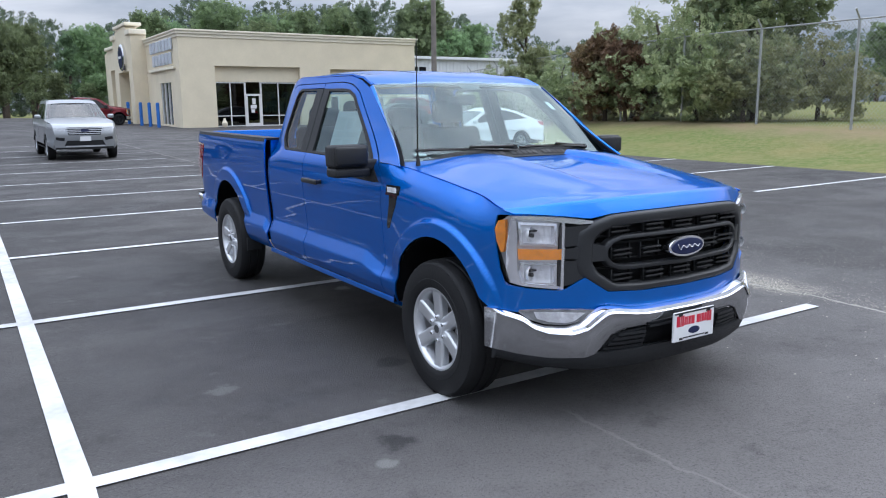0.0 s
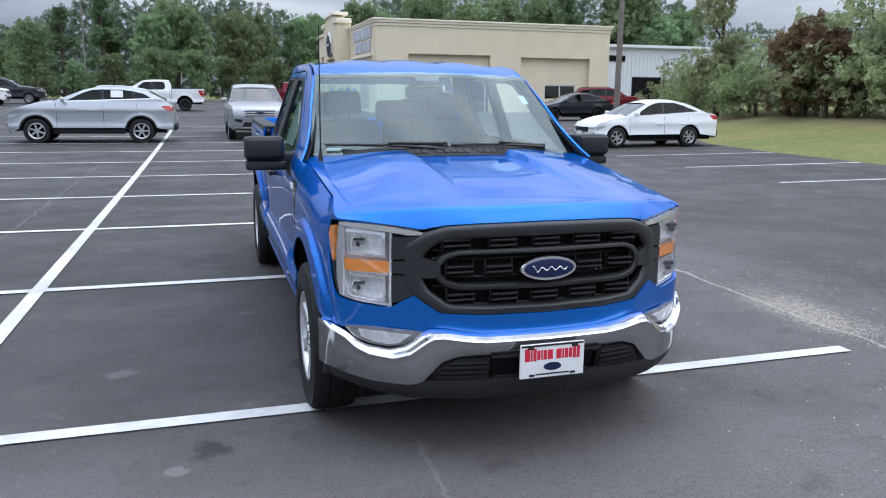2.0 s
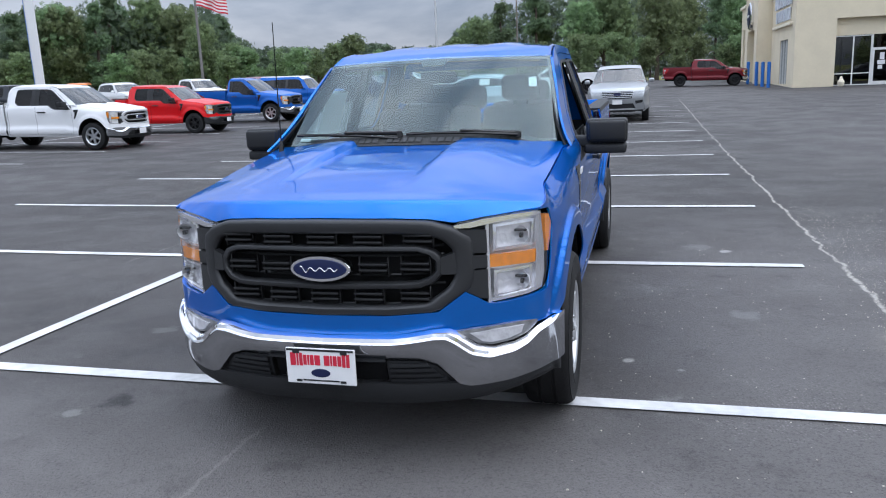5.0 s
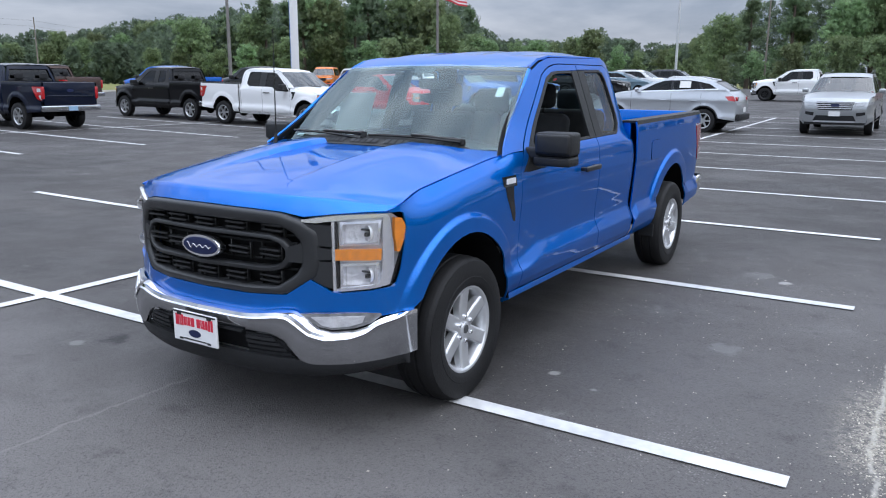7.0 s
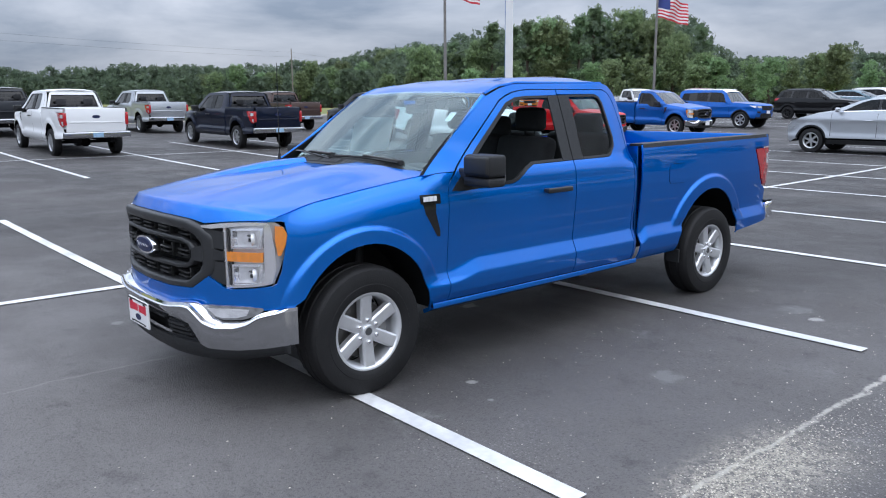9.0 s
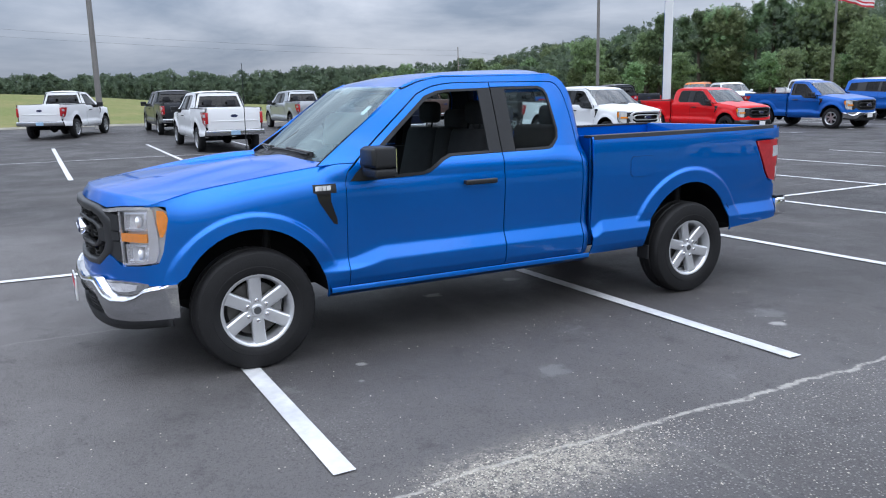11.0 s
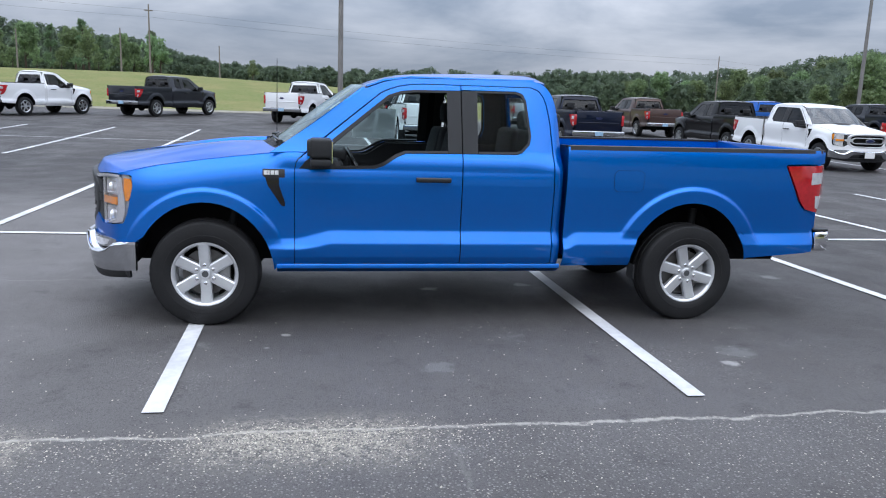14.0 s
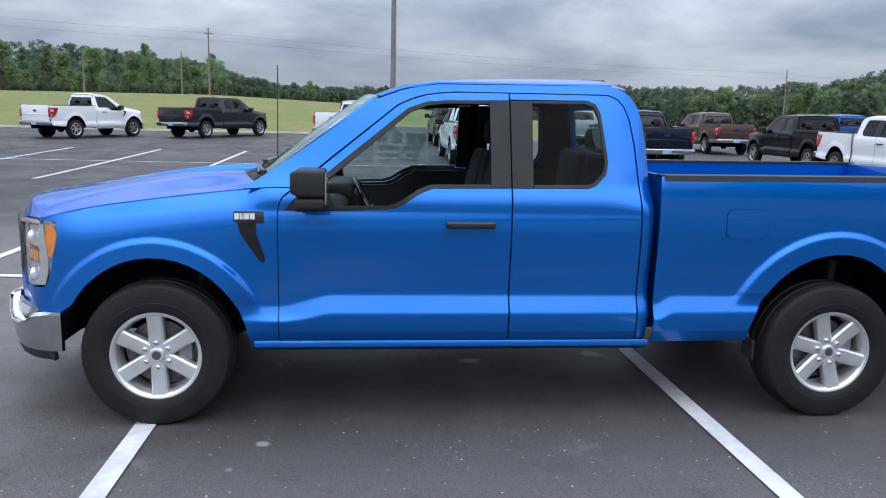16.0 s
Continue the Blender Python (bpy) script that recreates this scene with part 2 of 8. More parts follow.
EAST_EDGE = [(-70, 14.35), (15, 14.35), (18, 14.6), (24, 17.2), (30, 20.0), (36, 23.5), (40, 27.0), (46, 31.6), (50, 40.0), (51.5, 200.0)]


def ground_z(x, y):
    """The lot, then a grassy rise to the west, and level country beyond."""
    r = math.hypot(x, y)
    if r > 75:
        k = 75 / r
        z = lot_z(x * k, y * k) - 0.004 * min(r - 75, 300)
    else:
        z = lot_z(x, y)
    edge = lerp_table(EAST_EDGE, y)
    if x > edge:
        bank = min(1.0, (x - edge) / 8.0)
        z += 0.75 * bank * bank * (3 - 2 * bank)
    if x < -38:
        rise = max(0.0, min(1.0, (-x - 38) / 62.0))
        rise = rise * rise * (3 - 2 * rise)
        south = max(0.0, min(1.0, (42 - y) / 60.0))
        z += 2.6 * rise * south * (1 if r < 160 else max(0.0, 1 - (r - 160) / 300))
    return z


def terrain(name, xs, ys, lift, mat, inside=None):
    bm = bmesh.new()
    grid = {}
    for i, x in enumerate(xs):
        for j, y in enumerate(ys):
            grid[i, j] = bm.verts.new((x, y, ground_z(x, y) + lift))
    for i in range(len(xs) - 1):
        for j in range(len(ys) - 1):
            bm.faces.new((grid[i, j], grid[i + 1, j], grid[i + 1, j + 1], grid[i, j + 1]))
    return part(name, bm, mat, smooth=180)




def asphalt():
    """Sealed asphalt: fine aggregate, broad worn and dusty patches, an older coarse strip east of a sandy joint at x = 2.85."""
    m = bpy.data.materials.new("sealed_asphalt")
    m.use_nodes = True
    n, l = m.node_tree.nodes, m.node_tree.links
    b = n["Principled BSDF"]
    co = n.new("ShaderNodeTexCoord").outputs["Object"]

    def noise_tex(scale, detail=4, rough=0.55, shift=0.0, stretch=None):
        src = co
        if shift or stretch:
            mp = n.new("ShaderNodeMapping")
            mp.inputs["Location"].default_value = (shift, shift * 0.7, 0)
            if stretch:
                mp.inputs["Scale"].default_value = stretch
            l.new(co, mp.inputs["Vector"])
            src = mp.outputs["Vector"]
        t = n.new("ShaderNodeTexNoise")
        t.inputs["Scale"].default_value, t.inputs["Detail"].default_value, t.inputs["Roughness"].default_value = scale, detail, rough
        l.new(src, t.inputs["Vector"])
        return t.outputs["Fac"]

    def math_node(op, a, c=None, d=None):
        t = n.new("ShaderNodeMath")
        t.operation = op
        for i, v in enumerate((a, c, d)):
            if v is None:
                continue
            if isinstance(v, (int, float)):
                t.inputs[i].default_value = v
            else:
                l.new(v, t.inputs[i])
        return t.outputs[0]

    def ramp(v, lo, hi, a=0.0, c=1.0):
        t = n.new("ShaderNodeMapRange")
        t.interpolation_type = "SMOOTHSTEP"
        for k, q in (("From Min", lo), ("From Max", hi), ("To Min", a), ("To Max", c)):
            t.inputs[k].default_value = q
        l.new(v, t.inputs["Value"])
        return t.outputs[0]

    def mix(f, a, c):
        t = n.new("ShaderNodeMix")
        t.data_type = "RGBA"
        for i, v in ((0, f), (6, a), (7, c)):
            if isinstance(v, tuple):
                t.inputs[i].default_value = (*v, 1)
            else:
                l.new(v, t.inputs[i])
        return t.outputs[2]

    xyz = n.new("ShaderNodeSeparateXYZ")
    l.new(co, xyz.inputs[0])
    x, y = xyz.outputs["X"], xyz.outputs["Y"]
    broad = noise_tex(0.22, 5, 0.6)
    mid = noise_tex(1.1, 5, 0.6, 3.1)
    grit = noise_tex(150, 2, 0.7)
    stone = n.new("ShaderNodeTexVoronoi")
    stone.inputs["Scale"].default_value = 62
    l.new(co, stone.inputs["Vector"])
    base = mix(ramp(broad, 0.35, 0.68), (0.050, 0.047, 0.047), (0.080, 0.075, 0.074))
    base = mix(ramp(mid, 0.56, 0.74, 0.0, 0.45), base, (0.098, 0.091, 0.089))
    base = mix(ramp(noise_tex(0.75, 4, 0.6, 9.3), 0.60, 0.72, 0.0, 0.45), base, (0.042, 0.042, 0.045))
    # sealer worn paler in the south aisle and along the strip beside the joint
    worn = math_node("MAXIMUM", math_node("MULTIPLY", ramp(math_node("MULTIPLY_ADD", mid, 1.5, y), 1.6, -1.2), ramp(x, -9.0, -4.0)), math_node("MULTIPLY", math_node("MULTIPLY", ramp(x, 0.7, 2.0), ramp(x, 4.6, 2.9)), ramp(y, 6.0, 2.5, 0.0, 0.68)))
    base = mix(math_node("MULTIPLY", worn, 0.74), base, (0.200, 0.189, 0.184))
    # long tyre-worn streaks across the aisles
    base = mix(ramp(noise_tex(0.8, 5, 0.65, 6.6, (0.22, 1.0, 1.0)), 0.50, 0.68, 0.0, 0.55), base, (0.105, 0.098, 0.095))
    base = mix(ramp(noise_tex(3.4, 6, 0.7, 2.7), 0.54, 0.70, 0.0, 0.40), base, (0.033, 0.031, 0.031))
    # dusty smears
    smear = math_node("MULTIPLY", ramp(noise_tex(1.7, 6, 0.65, 5.5), 0.60, 0.76), ramp(noise_tex(9, 4, 0.6, 1.5), 0.38, 0.62))
    base = mix(math_node("MULTIPLY", smear, 0.65), base, (0.24, 0.235, 0.23))
    base = mix(ramp(grit, 0.35, 0.75, 0.0, 0.26), base, (0.088, 0.085, 0.086))
    base = mix(ramp(noise_tex(70, 3, 0.75, 8.8), 0.50, 0.66, 0.0, 0.45), base, (0.022, 0.021, 0.022))
    base = mix(ramp(noise_tex(48, 3, 0.75, 4.4), 0.56, 0.70, 0.0, 0.40), base, (0.17, 0.165, 0.16))
    # the joint and the older strip beyond it
    wob = math_node("MULTIPLY_ADD", math_node("SUBTRACT", noise_tex(1.6, 6, 0.65, 2.2), 0.5), 0.26, -2.85)
    off = math_node("ADD", x, wob)
    near_y = math_node("MULTIPLY", ramp(y, -3.5, -1.6), ramp(y, 40.0, 30.0))
    old = math_node("MULTIPLY", ramp(off, 0.0, 0.10), ramp(x, 9.5, 6.5))
    chips = ramp(stone.outputs["Distance"], 0.42, 0.20)
    sep = n.new("ShaderNodeSeparateColor")
    l.new(stone.outputs["Color"], sep.inputs["Color"])
    chips = math_node("MULTIPLY", chips, ramp(sep.outputs[0], 0.20, 0.70))
    base = mix(math_node("MULTIPLY", math_node("MULTIPLY", old, chips), 0.72), base, (0.30, 0.29, 0.275))
    base = mix(math_node("MULTIPLY", math_node("MULTIPLY", ramp(math_node("ABSOLUTE", math_node("SUBTRACT", x, 1.9)), 1.3, 0.3), chips), ramp(noise_tex(1.2, 4, 0.6, 7.7), 0.50, 0.66, 0.0, 0.45)), base, (0.30, 0.29, 0.28))
    line = ramp(math_node("ABSOLUTE", off), 0.024, 0.004)
    fray = ramp(noise_tex(11, 6, 0.7, 4.0), 0.34, 0.52)
    base = mix(math_node("MULTIPLY", math_node("MULTIPLY", line, fray), math_node("MULTIPLY", near_y, 0.85)), base, (0.42, 0.40, 0.36))
    sandy = math_node("MULTIPLY", ramp(math_node("ABSOLUTE", math_node("ADD", off, -0.10)), 0.42, 0.05), math_node("MULTIPLY", ramp(noise_tex(16, 5, 0.75, 6.0), 0.38, 0.54), ramp(noise_tex(75, 3, 0.7, 2.0), 0.40, 0.52)))
    spot = math_node("ADD", ramp(math_node("ABSOLUTE", math_node("SUBTRACT", y, 0.75)), 0.75, 0.25), ramp(math_node("ABSOLUTE", math_node("ADD", y, 1.0)), 0.6, 0.2))
    base = mix(math_node("MULTIPLY", math_node("MULTIPLY", sandy, spot), 0.60), base, (0.50, 0.46, 0.38))
    # hairline cracks: one from the joint eastwards, one ahead of the truck, one along the bays
    for axis, place, lo, hi, k in ((y, 1.42, 2.85, 3.9, 0.18), (x, -0.52, -3.0, -0.6, 0.30), (x, -3.62, 2.6, 16.0, 0.35)):
        other = x if axis is y else y
        w2 = math_node("MULTIPLY_ADD", math_node("SUBTRACT", noise_tex(2.6, 5, 0.65, place + 11), 0.5), 0.22, -place)
        c = ramp(math_node("ABSOLUTE", math_node("ADD", axis, w2)), 0.016, 0.004)
        span = math_node("MULTIPLY", ramp(other, lo - 0.1, lo + 0.1), ramp(other, hi + 0.1, hi - 0.1))
        base = mix(math_node("MULTIPLY", math_node("MULTIPLY", c, span), k), base, (0.30, 0.29, 0.27))
    # oil spots and pale droppings
    def spot_at(px, py, r, colour, amount, rag=1.1):
        global_d = n.new("ShaderNodeVectorMath")
        global_d.operation = "DISTANCE"
        global_d.inputs[1].default_value = (px, py, 0)
        l.new(co, global_d.inputs[0])
        d = math_node("MULTIPLY_ADD", math_node("SUBTRACT", noise_tex(9, 5, 0.65, px * 3), 0.5), r * rag * 2.4, global_d.outputs["Value"])
        return mix(ramp(d, r * 1.15, r * 0.45, 0.0, amount * 0.8), base, colour)
    for px, py, r, colour, amount in ((-1.46, -0.44, 0.10, (0.02, 0.02, 0.021), 0.9), (-0.90, 0.62, 0.11, (0.02, 0.02, 0.021), 0.9), (-1.60, -0.63, 0.05, (0.22, 0.22, 0.21), 0.8), (-1.95, 0.74, 0.09, (0.17, 0.17, 0.165), 0.6), (-0.12, 1.78, 0.07, (0.33, 0.32, 0.30), 0.8), (-0.27, 2.68, 0.07, (0.30, 0.29, 0.28), 0.8), (1.20, 0.57, 0.035, (0.36, 0.35, 0.33), 0.9), (1.49, 0.46, 0.03, (0.30, 0.30, 0.29), 0.8), (1.95, 1.54, 0.11, (0.20, 0.20, 0.195), 0.7), (2.00, 3.50, 0.06, (0.42, 0.41, 0.39), 0.9), (1.77, 3.68, 0.13, (0.20, 0.20, 0.195), 0.7), (-0.53, 5.36, 0.10, (0.26, 0.26, 0.25), 0.7)):
        base = spot_at(px, py, r, colour, amount)
    l.new(base, b.inputs["Base Color"])
    l.new(ramp(mid, 0.35, 0.7, 0.55, 0.78), b.inputs["Roughness"])
    b.inputs["Specular IOR Level"].default_value = 0.2
    bp = n.new("ShaderNodeBump")
    bp.inputs["Strength"].default_value, bp.inputs["Distance"].default_value = 0.8, 0.008
    l.new(math_node("ADD", grit, math_node("MULTIPLY", chips, 0.6)), bp.inputs["Height"])
    l.new(bp.outputs["Normal"], b.inputs["Normal"])
    return m


ASPHALT = asphalt()
def grass_ground():
    """Mown grass: broad dry patches, clumps a hand wide and fine blades."""
    m = bpy.data.materials.new("mown_grass")
    m.use_nodes = True
    n, l = m.node_tree.nodes, m.node_tree.links
    b = n["Principled BSDF"]
    b.inputs["Roughness"].default_value = 0.95
    b.inputs["Specular IOR Level"].default_value = 0.1
    co = n.new("ShaderNodeTexCoord").outputs["Object"]
    colour = None
    height = None
    for scale, lo, hi, tone, amount in ((0.28, 0.42, 0.60, (0.250, 0.205, 0.092), 0.75), (0.9, 0.42, 0.62, (0.125, 0.160, 0.052), 0.6), (5.0, 0.42, 0.64, (0.270, 0.240, 0.120), 0.6), (24.0, 0.45, 0.65, (0.095, 0.120, 0.040), 0.5)):
        t = n.new("ShaderNodeTexNoise")
        t.inputs["Scale"].default_value, t.inputs["Detail"].default_value, t.inputs["Roughness"].default_value = scale, 5.0, 0.65
        l.new(co, t.inputs["Vector"])
        mr = n.new("ShaderNodeMapRange")
        mr.inputs["From Min"].default_value, mr.inputs["From Max"].default_value, mr.inputs["To Max"].default_value = lo, hi, amount
        l.new(t.outputs["Fac"], mr.inputs["Value"])
        mx = n.new("ShaderNodeMix")
        mx.data_type = "RGBA"
        mx.inputs[6].default_value, mx.inputs[7].default_value = (0.140, 0.172, 0.054, 1), (*tone, 1)
        if colour:
            l.new(colour, mx.inputs[6])
        l.new(mr.outputs[0], mx.inputs[0])
        colour, height = mx.outputs[2], t.outputs["Fac"]
    # worn, straw-brown strip along the fence
    xyz = n.new("ShaderNodeSeparateXYZ")
    l.new(co, xyz.inputs[0])
    lean = n.new("ShaderNodeMath")
    lean.operation = "MULTIPLY_ADD"
    lean.inputs[1].default_value, lean.inputs[2].default_value = -0.150, -18.9
    l.new(xyz.outputs["Y"], lean.inputs[0])
    off = n.new("ShaderNodeMath")
    off.operation = "ADD"
    l.new(xyz.outputs["X"], off.inputs[0])
    l.new(lean.outputs[0], off.inputs[1])
    away = n.new("ShaderNodeMath")
    away.operation = "ABSOLUTE"
    l.new(off.outputs[0], away.inputs[0])
    rag = n.new("ShaderNodeTexNoise")
    rag.inputs["Scale"].default_value, rag.inputs["Detail"].default_value = 0.7, 5.0
    l.new(co, rag.inputs["Vector"])
    spread = n.new("ShaderNodeMath")
    spread.operation = "MULTIPLY_ADD"
    spread.inputs[1].default_value = 3.0
    l.new(rag.outputs["Fac"], spread.inputs[0])
    l.new(away.outputs[0], spread.inputs[2])
    strip = n.new("ShaderNodeMapRange")
    strip.inputs["From Min"].default_value, strip.inputs["From Max"].default_value = 3.6, 1.4
    strip.inputs["To Max"].default_value = 0.75
    l.new(spread.outputs[0], strip.inputs["Value"])
    straw = n.new("ShaderNodeMix")
    straw.data_type = "RGBA"
    straw.inputs[7].default_value = (0.27, 0.20, 0.13, 1)
    l.new(strip.outputs[0], straw.inputs[0])
    l.new(colour, straw.inputs[6])
    l.new(straw.outputs[2], b.inputs["Base Color"])
    bp = n.new("ShaderNodeBump")
    bp.inputs["Strength"].default_value, bp.inputs["Distance"].default_value = 0.6, 0.03
    l.new(height, bp.inputs["Height"])
    l.new(bp.outputs["Normal"], b.inputs["Normal"])
    return m


GRASS_SOIL = grass_ground()
LINE_PAINT = material("white_line_paint", (0.72, 0.72, 0.72), rough=0.75, vary=0.42, scale=2.0, bump=0.2, bump_scale=150)

steps = [-900, -500, -300, -200, -150, -125, -110, -100, -92, -84, -76, -70, -64, -58, -52] + list(range(-48, 8, 4)) + list(range(8, 32, 1)) + list(range(32, 50, 3)) + [52, 58, 66, 76, 90, 110, 140, 200, 300, 500, 900]
tagged(terrain("ground", steps, steps, -0.05, GRASS_SOIL), "mown grass verge and rolling green field", "ground", kind="structure")
LOT = [(14.3, -70), (14.3, 15), (14.55, 18), (17.15, 24), (19.95, 30), (23.4, 36), (26.9, 40), (31.5, 46), (39.5, 50), (66, 50.6), (66, 80), (20, 84), (-20, 84), (-50, 80), (-46, 30), (-39, 8), (-37.5, -12), (-36, -70)]
tagged(part("parking_lot", sheet(LOT, lambda u, v: Vector((u, v, ground_z(u, v))), step=2.0), ASPHALT, smooth=180), "dark sealed asphalt parking lot", "parking lot", kind="structure")


def painted_line(x0, y0, x1, y1, w=0.11):
    """One stripe of road paint, laid 4 mm over the asphalt."""
    d = Vector((x1 - x0, y1 - y0))
    n = max(2, int(d.length / 1.0))
    s = Vector((-d.y, d.x)).normalized() * w / 2
    bm = bmesh.new()
    rows = []
    for i in range(n + 1):
        c = Vector((x0, y0)) + d * i / n
        rows.append([bm.verts.new((c.x + k * s.x, c.y + k * s.y, ground_z(c.x, c.y) + 0.009)) for k in (-1, 1)])
    for p, q in zip(rows, rows[1:]):
        bm.faces.new((p[0], q[0], q[1], p[1]))
    ob = part("painted_line", bm, LINE_PAINT, smooth=180)
    return tagged(ob, "white painted parking bay line on asphalt", "parking line", "parking bay lines", "structure")


edge = [(-50, 80), (-46, 30), (-39, 8), (-37.5, -12), (-36, -70)]
bm = bmesh.new()
for (x0, y0), (x1, y1) in zip(edge, edge[1:]):
    side_v = Vector((y1 - y0, x0 - x1, 0)).normalized()
    n = int(math.hypot(x1 - x0, y1 - y0) / 2.0)
    rows = []
    for i in range(n + 1):
        c = Vector((x0 + (x1 - x0) * i / n, y0 + (y1 - y0) * i / n, 0))
        c.z = ground_z(c.x, c.y)
        rows.append([bm.verts.new(c + side_v * d + Vector((0, 0, h))) for d, h in ((0.10, -0.02), (0.10, 0.10), (-0.12, 0.10), (-0.5, 0.0))])
    for p, q in zip(rows, rows[1:]):
        for j in range(3):
            bm.faces.new((p[j], p[j + 1], q[j + 1], q[j]))
bmesh.ops.recalc_face_normals(bm, faces=bm.faces[:])
tagged(part("kerb", bm, material("pale_kerb_concrete", (0.30, 0.28, 0.23), rough=0.9, vary=0.4, scale=1.5, bump=0.2)), "pale concrete kerb between asphalt and grass", "kerb", kind="structure")

MAIN_Y = [-0.06 + 3.03 * k for k in range(0, 11)]
for y in MAIN_Y:
    painted_line(-8.05, y - 0.05, 2.56, y)
painted_line(-2.80, -0.06, -2.5, MAIN_Y[-1])
painted_line(-2.94, -3.08, -2.80, -0.061)
painted_line(-8.05, -2.98, -3.0, -3.02)
for k in range(8):
    painted_line(9.15, 5.2 + 3.1 * k, 14.2, 5.2 + 3.1 * k)
WEST_Y = [2.6 + 3.0 * k for k in range(-9, 16)]
for y in WEST_Y:
    painted_line(-13.1, y, -23.7, y)
painted_line(-18.4, WEST_Y[0], -18.4, WEST_Y[-1])


# loose pale chips lying along the sandy joint and scattered over the old strip
def gravel():
    g = np.random.default_rng(21)
    n_a, n_b, n_c = 3300, 2400, 450
    y_a = np.where(g.uniform(size=n_a) < 0.62, g.normal(0.75, 0.45, n_a), g.normal(-1.05, 0.40, n_a))
    x_a = 2.88 + np.abs(g.normal(0, 0.17, n_a)) * np.where(g.uniform(size=n_a) < 0.70, 1, -0.50)
    x_b, y_b = 2.85 + g.exponential(0.8, n_b), g.uniform(-3.0, 6.0, n_b)
    x_c, y_c = g.uniform(0.9, 2.85, n_c), g.uniform(-2.6, 4.5, n_c)
    x, y = np.concatenate([x_a, x_b, x_c]), np.concatenate([y_a, y_b, y_c])
    s = g.uniform(0.0022, 0.0062, len(x))
    tip = np.array([(1, 0, 0), (0, 1, 0), (-1, 0, 0), (0, -1, 0), (0, 0, 0.7), (0, 0, -0.3)])
    z = np.array([ground_z(a, b) for a, b in zip(x, y)])
    turn = g.uniform(0, 6.283, len(x))
    c, q = np.cos(turn), np.sin(turn)
    p = tip[None] * s[:, None, None] * g.uniform(0.6, 1.4, (len(x), 6, 1))
    v = np.stack([p[:, :, 0] * c[:, None] - p[:, :, 1] * q[:, None] + x[:, None], p[:, :, 0] * q[:, None] + p[:, :, 1] * c[:, None] + y[:, None], p[:, :, 2] + z[:, None] + 0.001], axis=2).reshape(-1, 3)
    f = np.array([(0, 1, 4), (1, 2, 4), (2, 3, 4), (3, 0, 4), (1, 0, 5), (2, 1, 5), (3, 2, 5), (0, 3, 5)])
    faces = (f[None] + 6 * np.arange(len(x))[:, None, None]).reshape(-1, 3)
    me = bpy.data.meshes.new("loose_gravel")
    me.from_pydata(v.tolist(), [], faces.tolist())
    me.materials.append(material("pale_gravel", (0.52, 0.48, 0.41), rough=0.9, vary=0.3, scale=30, island=0.4))
    tagged(new("loose_gravel", me), "loose pale gravel chips along a joint in asphalt", "gravel", kind="stuff")


gravel()

# ---- trees and woods ----
def foliage(name, dark, light, hue=0.03, cut=0.0):
    """Leaf colour that differs from leaf to leaf and from tree to tree, with some light passing through."""
    m = bpy.data.materials.new(name)
    m.use_nodes = True
    n, l = m.node_tree.nodes, m.node_tree.links
    b = n["Principled BSDF"]
    b.inputs["Roughness"].default_value = 0.6
    b.inputs["Specular IOR Level"].default_value = 0.25
    geo = n.new("ShaderNodeNewGeometry")
    info = n.new("ShaderNodeObjectInfo")
    mix = n.new("ShaderNodeMix")
    mix.data_type = "RGBA"
    mix.inputs[6].default_value, mix.inputs[7].default_value = (*dark, 1), (*light, 1)
    hsv = n.new("ShaderNodeHueSaturation")
    h = n.new("ShaderNodeMapRange")
    h.inputs["To Min"].default_value, h.inputs["To Max"].default_value = 0.5 - hue, 0.5 + hue
    v = n.new("ShaderNodeMapRange")
    v.inputs["To Min"].default_value, v.inputs["To Max"].default_value = 0.75, 1.3
    l.new(geo.outputs["Random Per Island"], mix.inputs[0])
    l.new(info.outputs["Random"], h.inputs["Value"])
    l.new(info.outputs["Random"], v.inputs["Value"])
    l.new(h.outputs[0], hsv.inputs["Hue"])
    l.new(v.outputs[0], hsv.inputs["Value"])
    l.new(mix.outputs[2], hsv.inputs["Color"])
    l.new(hsv.outputs["Color"], b.inputs["Base Color"])
    tr = n.new("ShaderNodeBsdfTranslucent")
    l.new(hsv.outputs["Color"], tr.inputs["Color"])
    ms = n.new("ShaderNodeMixShader")
    ms.inputs[0].default_value = 0.45
    l.new(b.outputs[0], ms.inputs[1])
    l.new(tr.outputs[0], ms.inputs[2])
    shader = ms.outputs[0]
    if cut:
        # each spray is broken into small ragged leaves
        co = n.new("ShaderNodeTexCoord")
        holes = n.new("ShaderNodeTexNoise")
        holes.inputs["Scale"].default_value, holes.inputs["Detail"].default_value = cut, 2.0
        gap = n.new("ShaderNodeMapRange")
        gap.inputs["From Min"].default_value, gap.inputs["From Max"].default_value = 0.44, 0.50
        air = n.new("ShaderNodeBsdfTransparent")
        leaf = n.new("ShaderNodeMixShader")
        l.new(co.outputs["Object"], holes.inputs["Vector"])
        l.new(holes.outputs["Fac"], gap.inputs["Value"])
        l.new(gap.outputs[0], leaf.inputs[0])
        l.new(air.outputs[0], leaf.inputs[1])
        l.new(shader, leaf.inputs[2])
        shader = leaf.outputs[0]
    l.new(shader, n["Material Output"].inputs["Surface"])
    return m


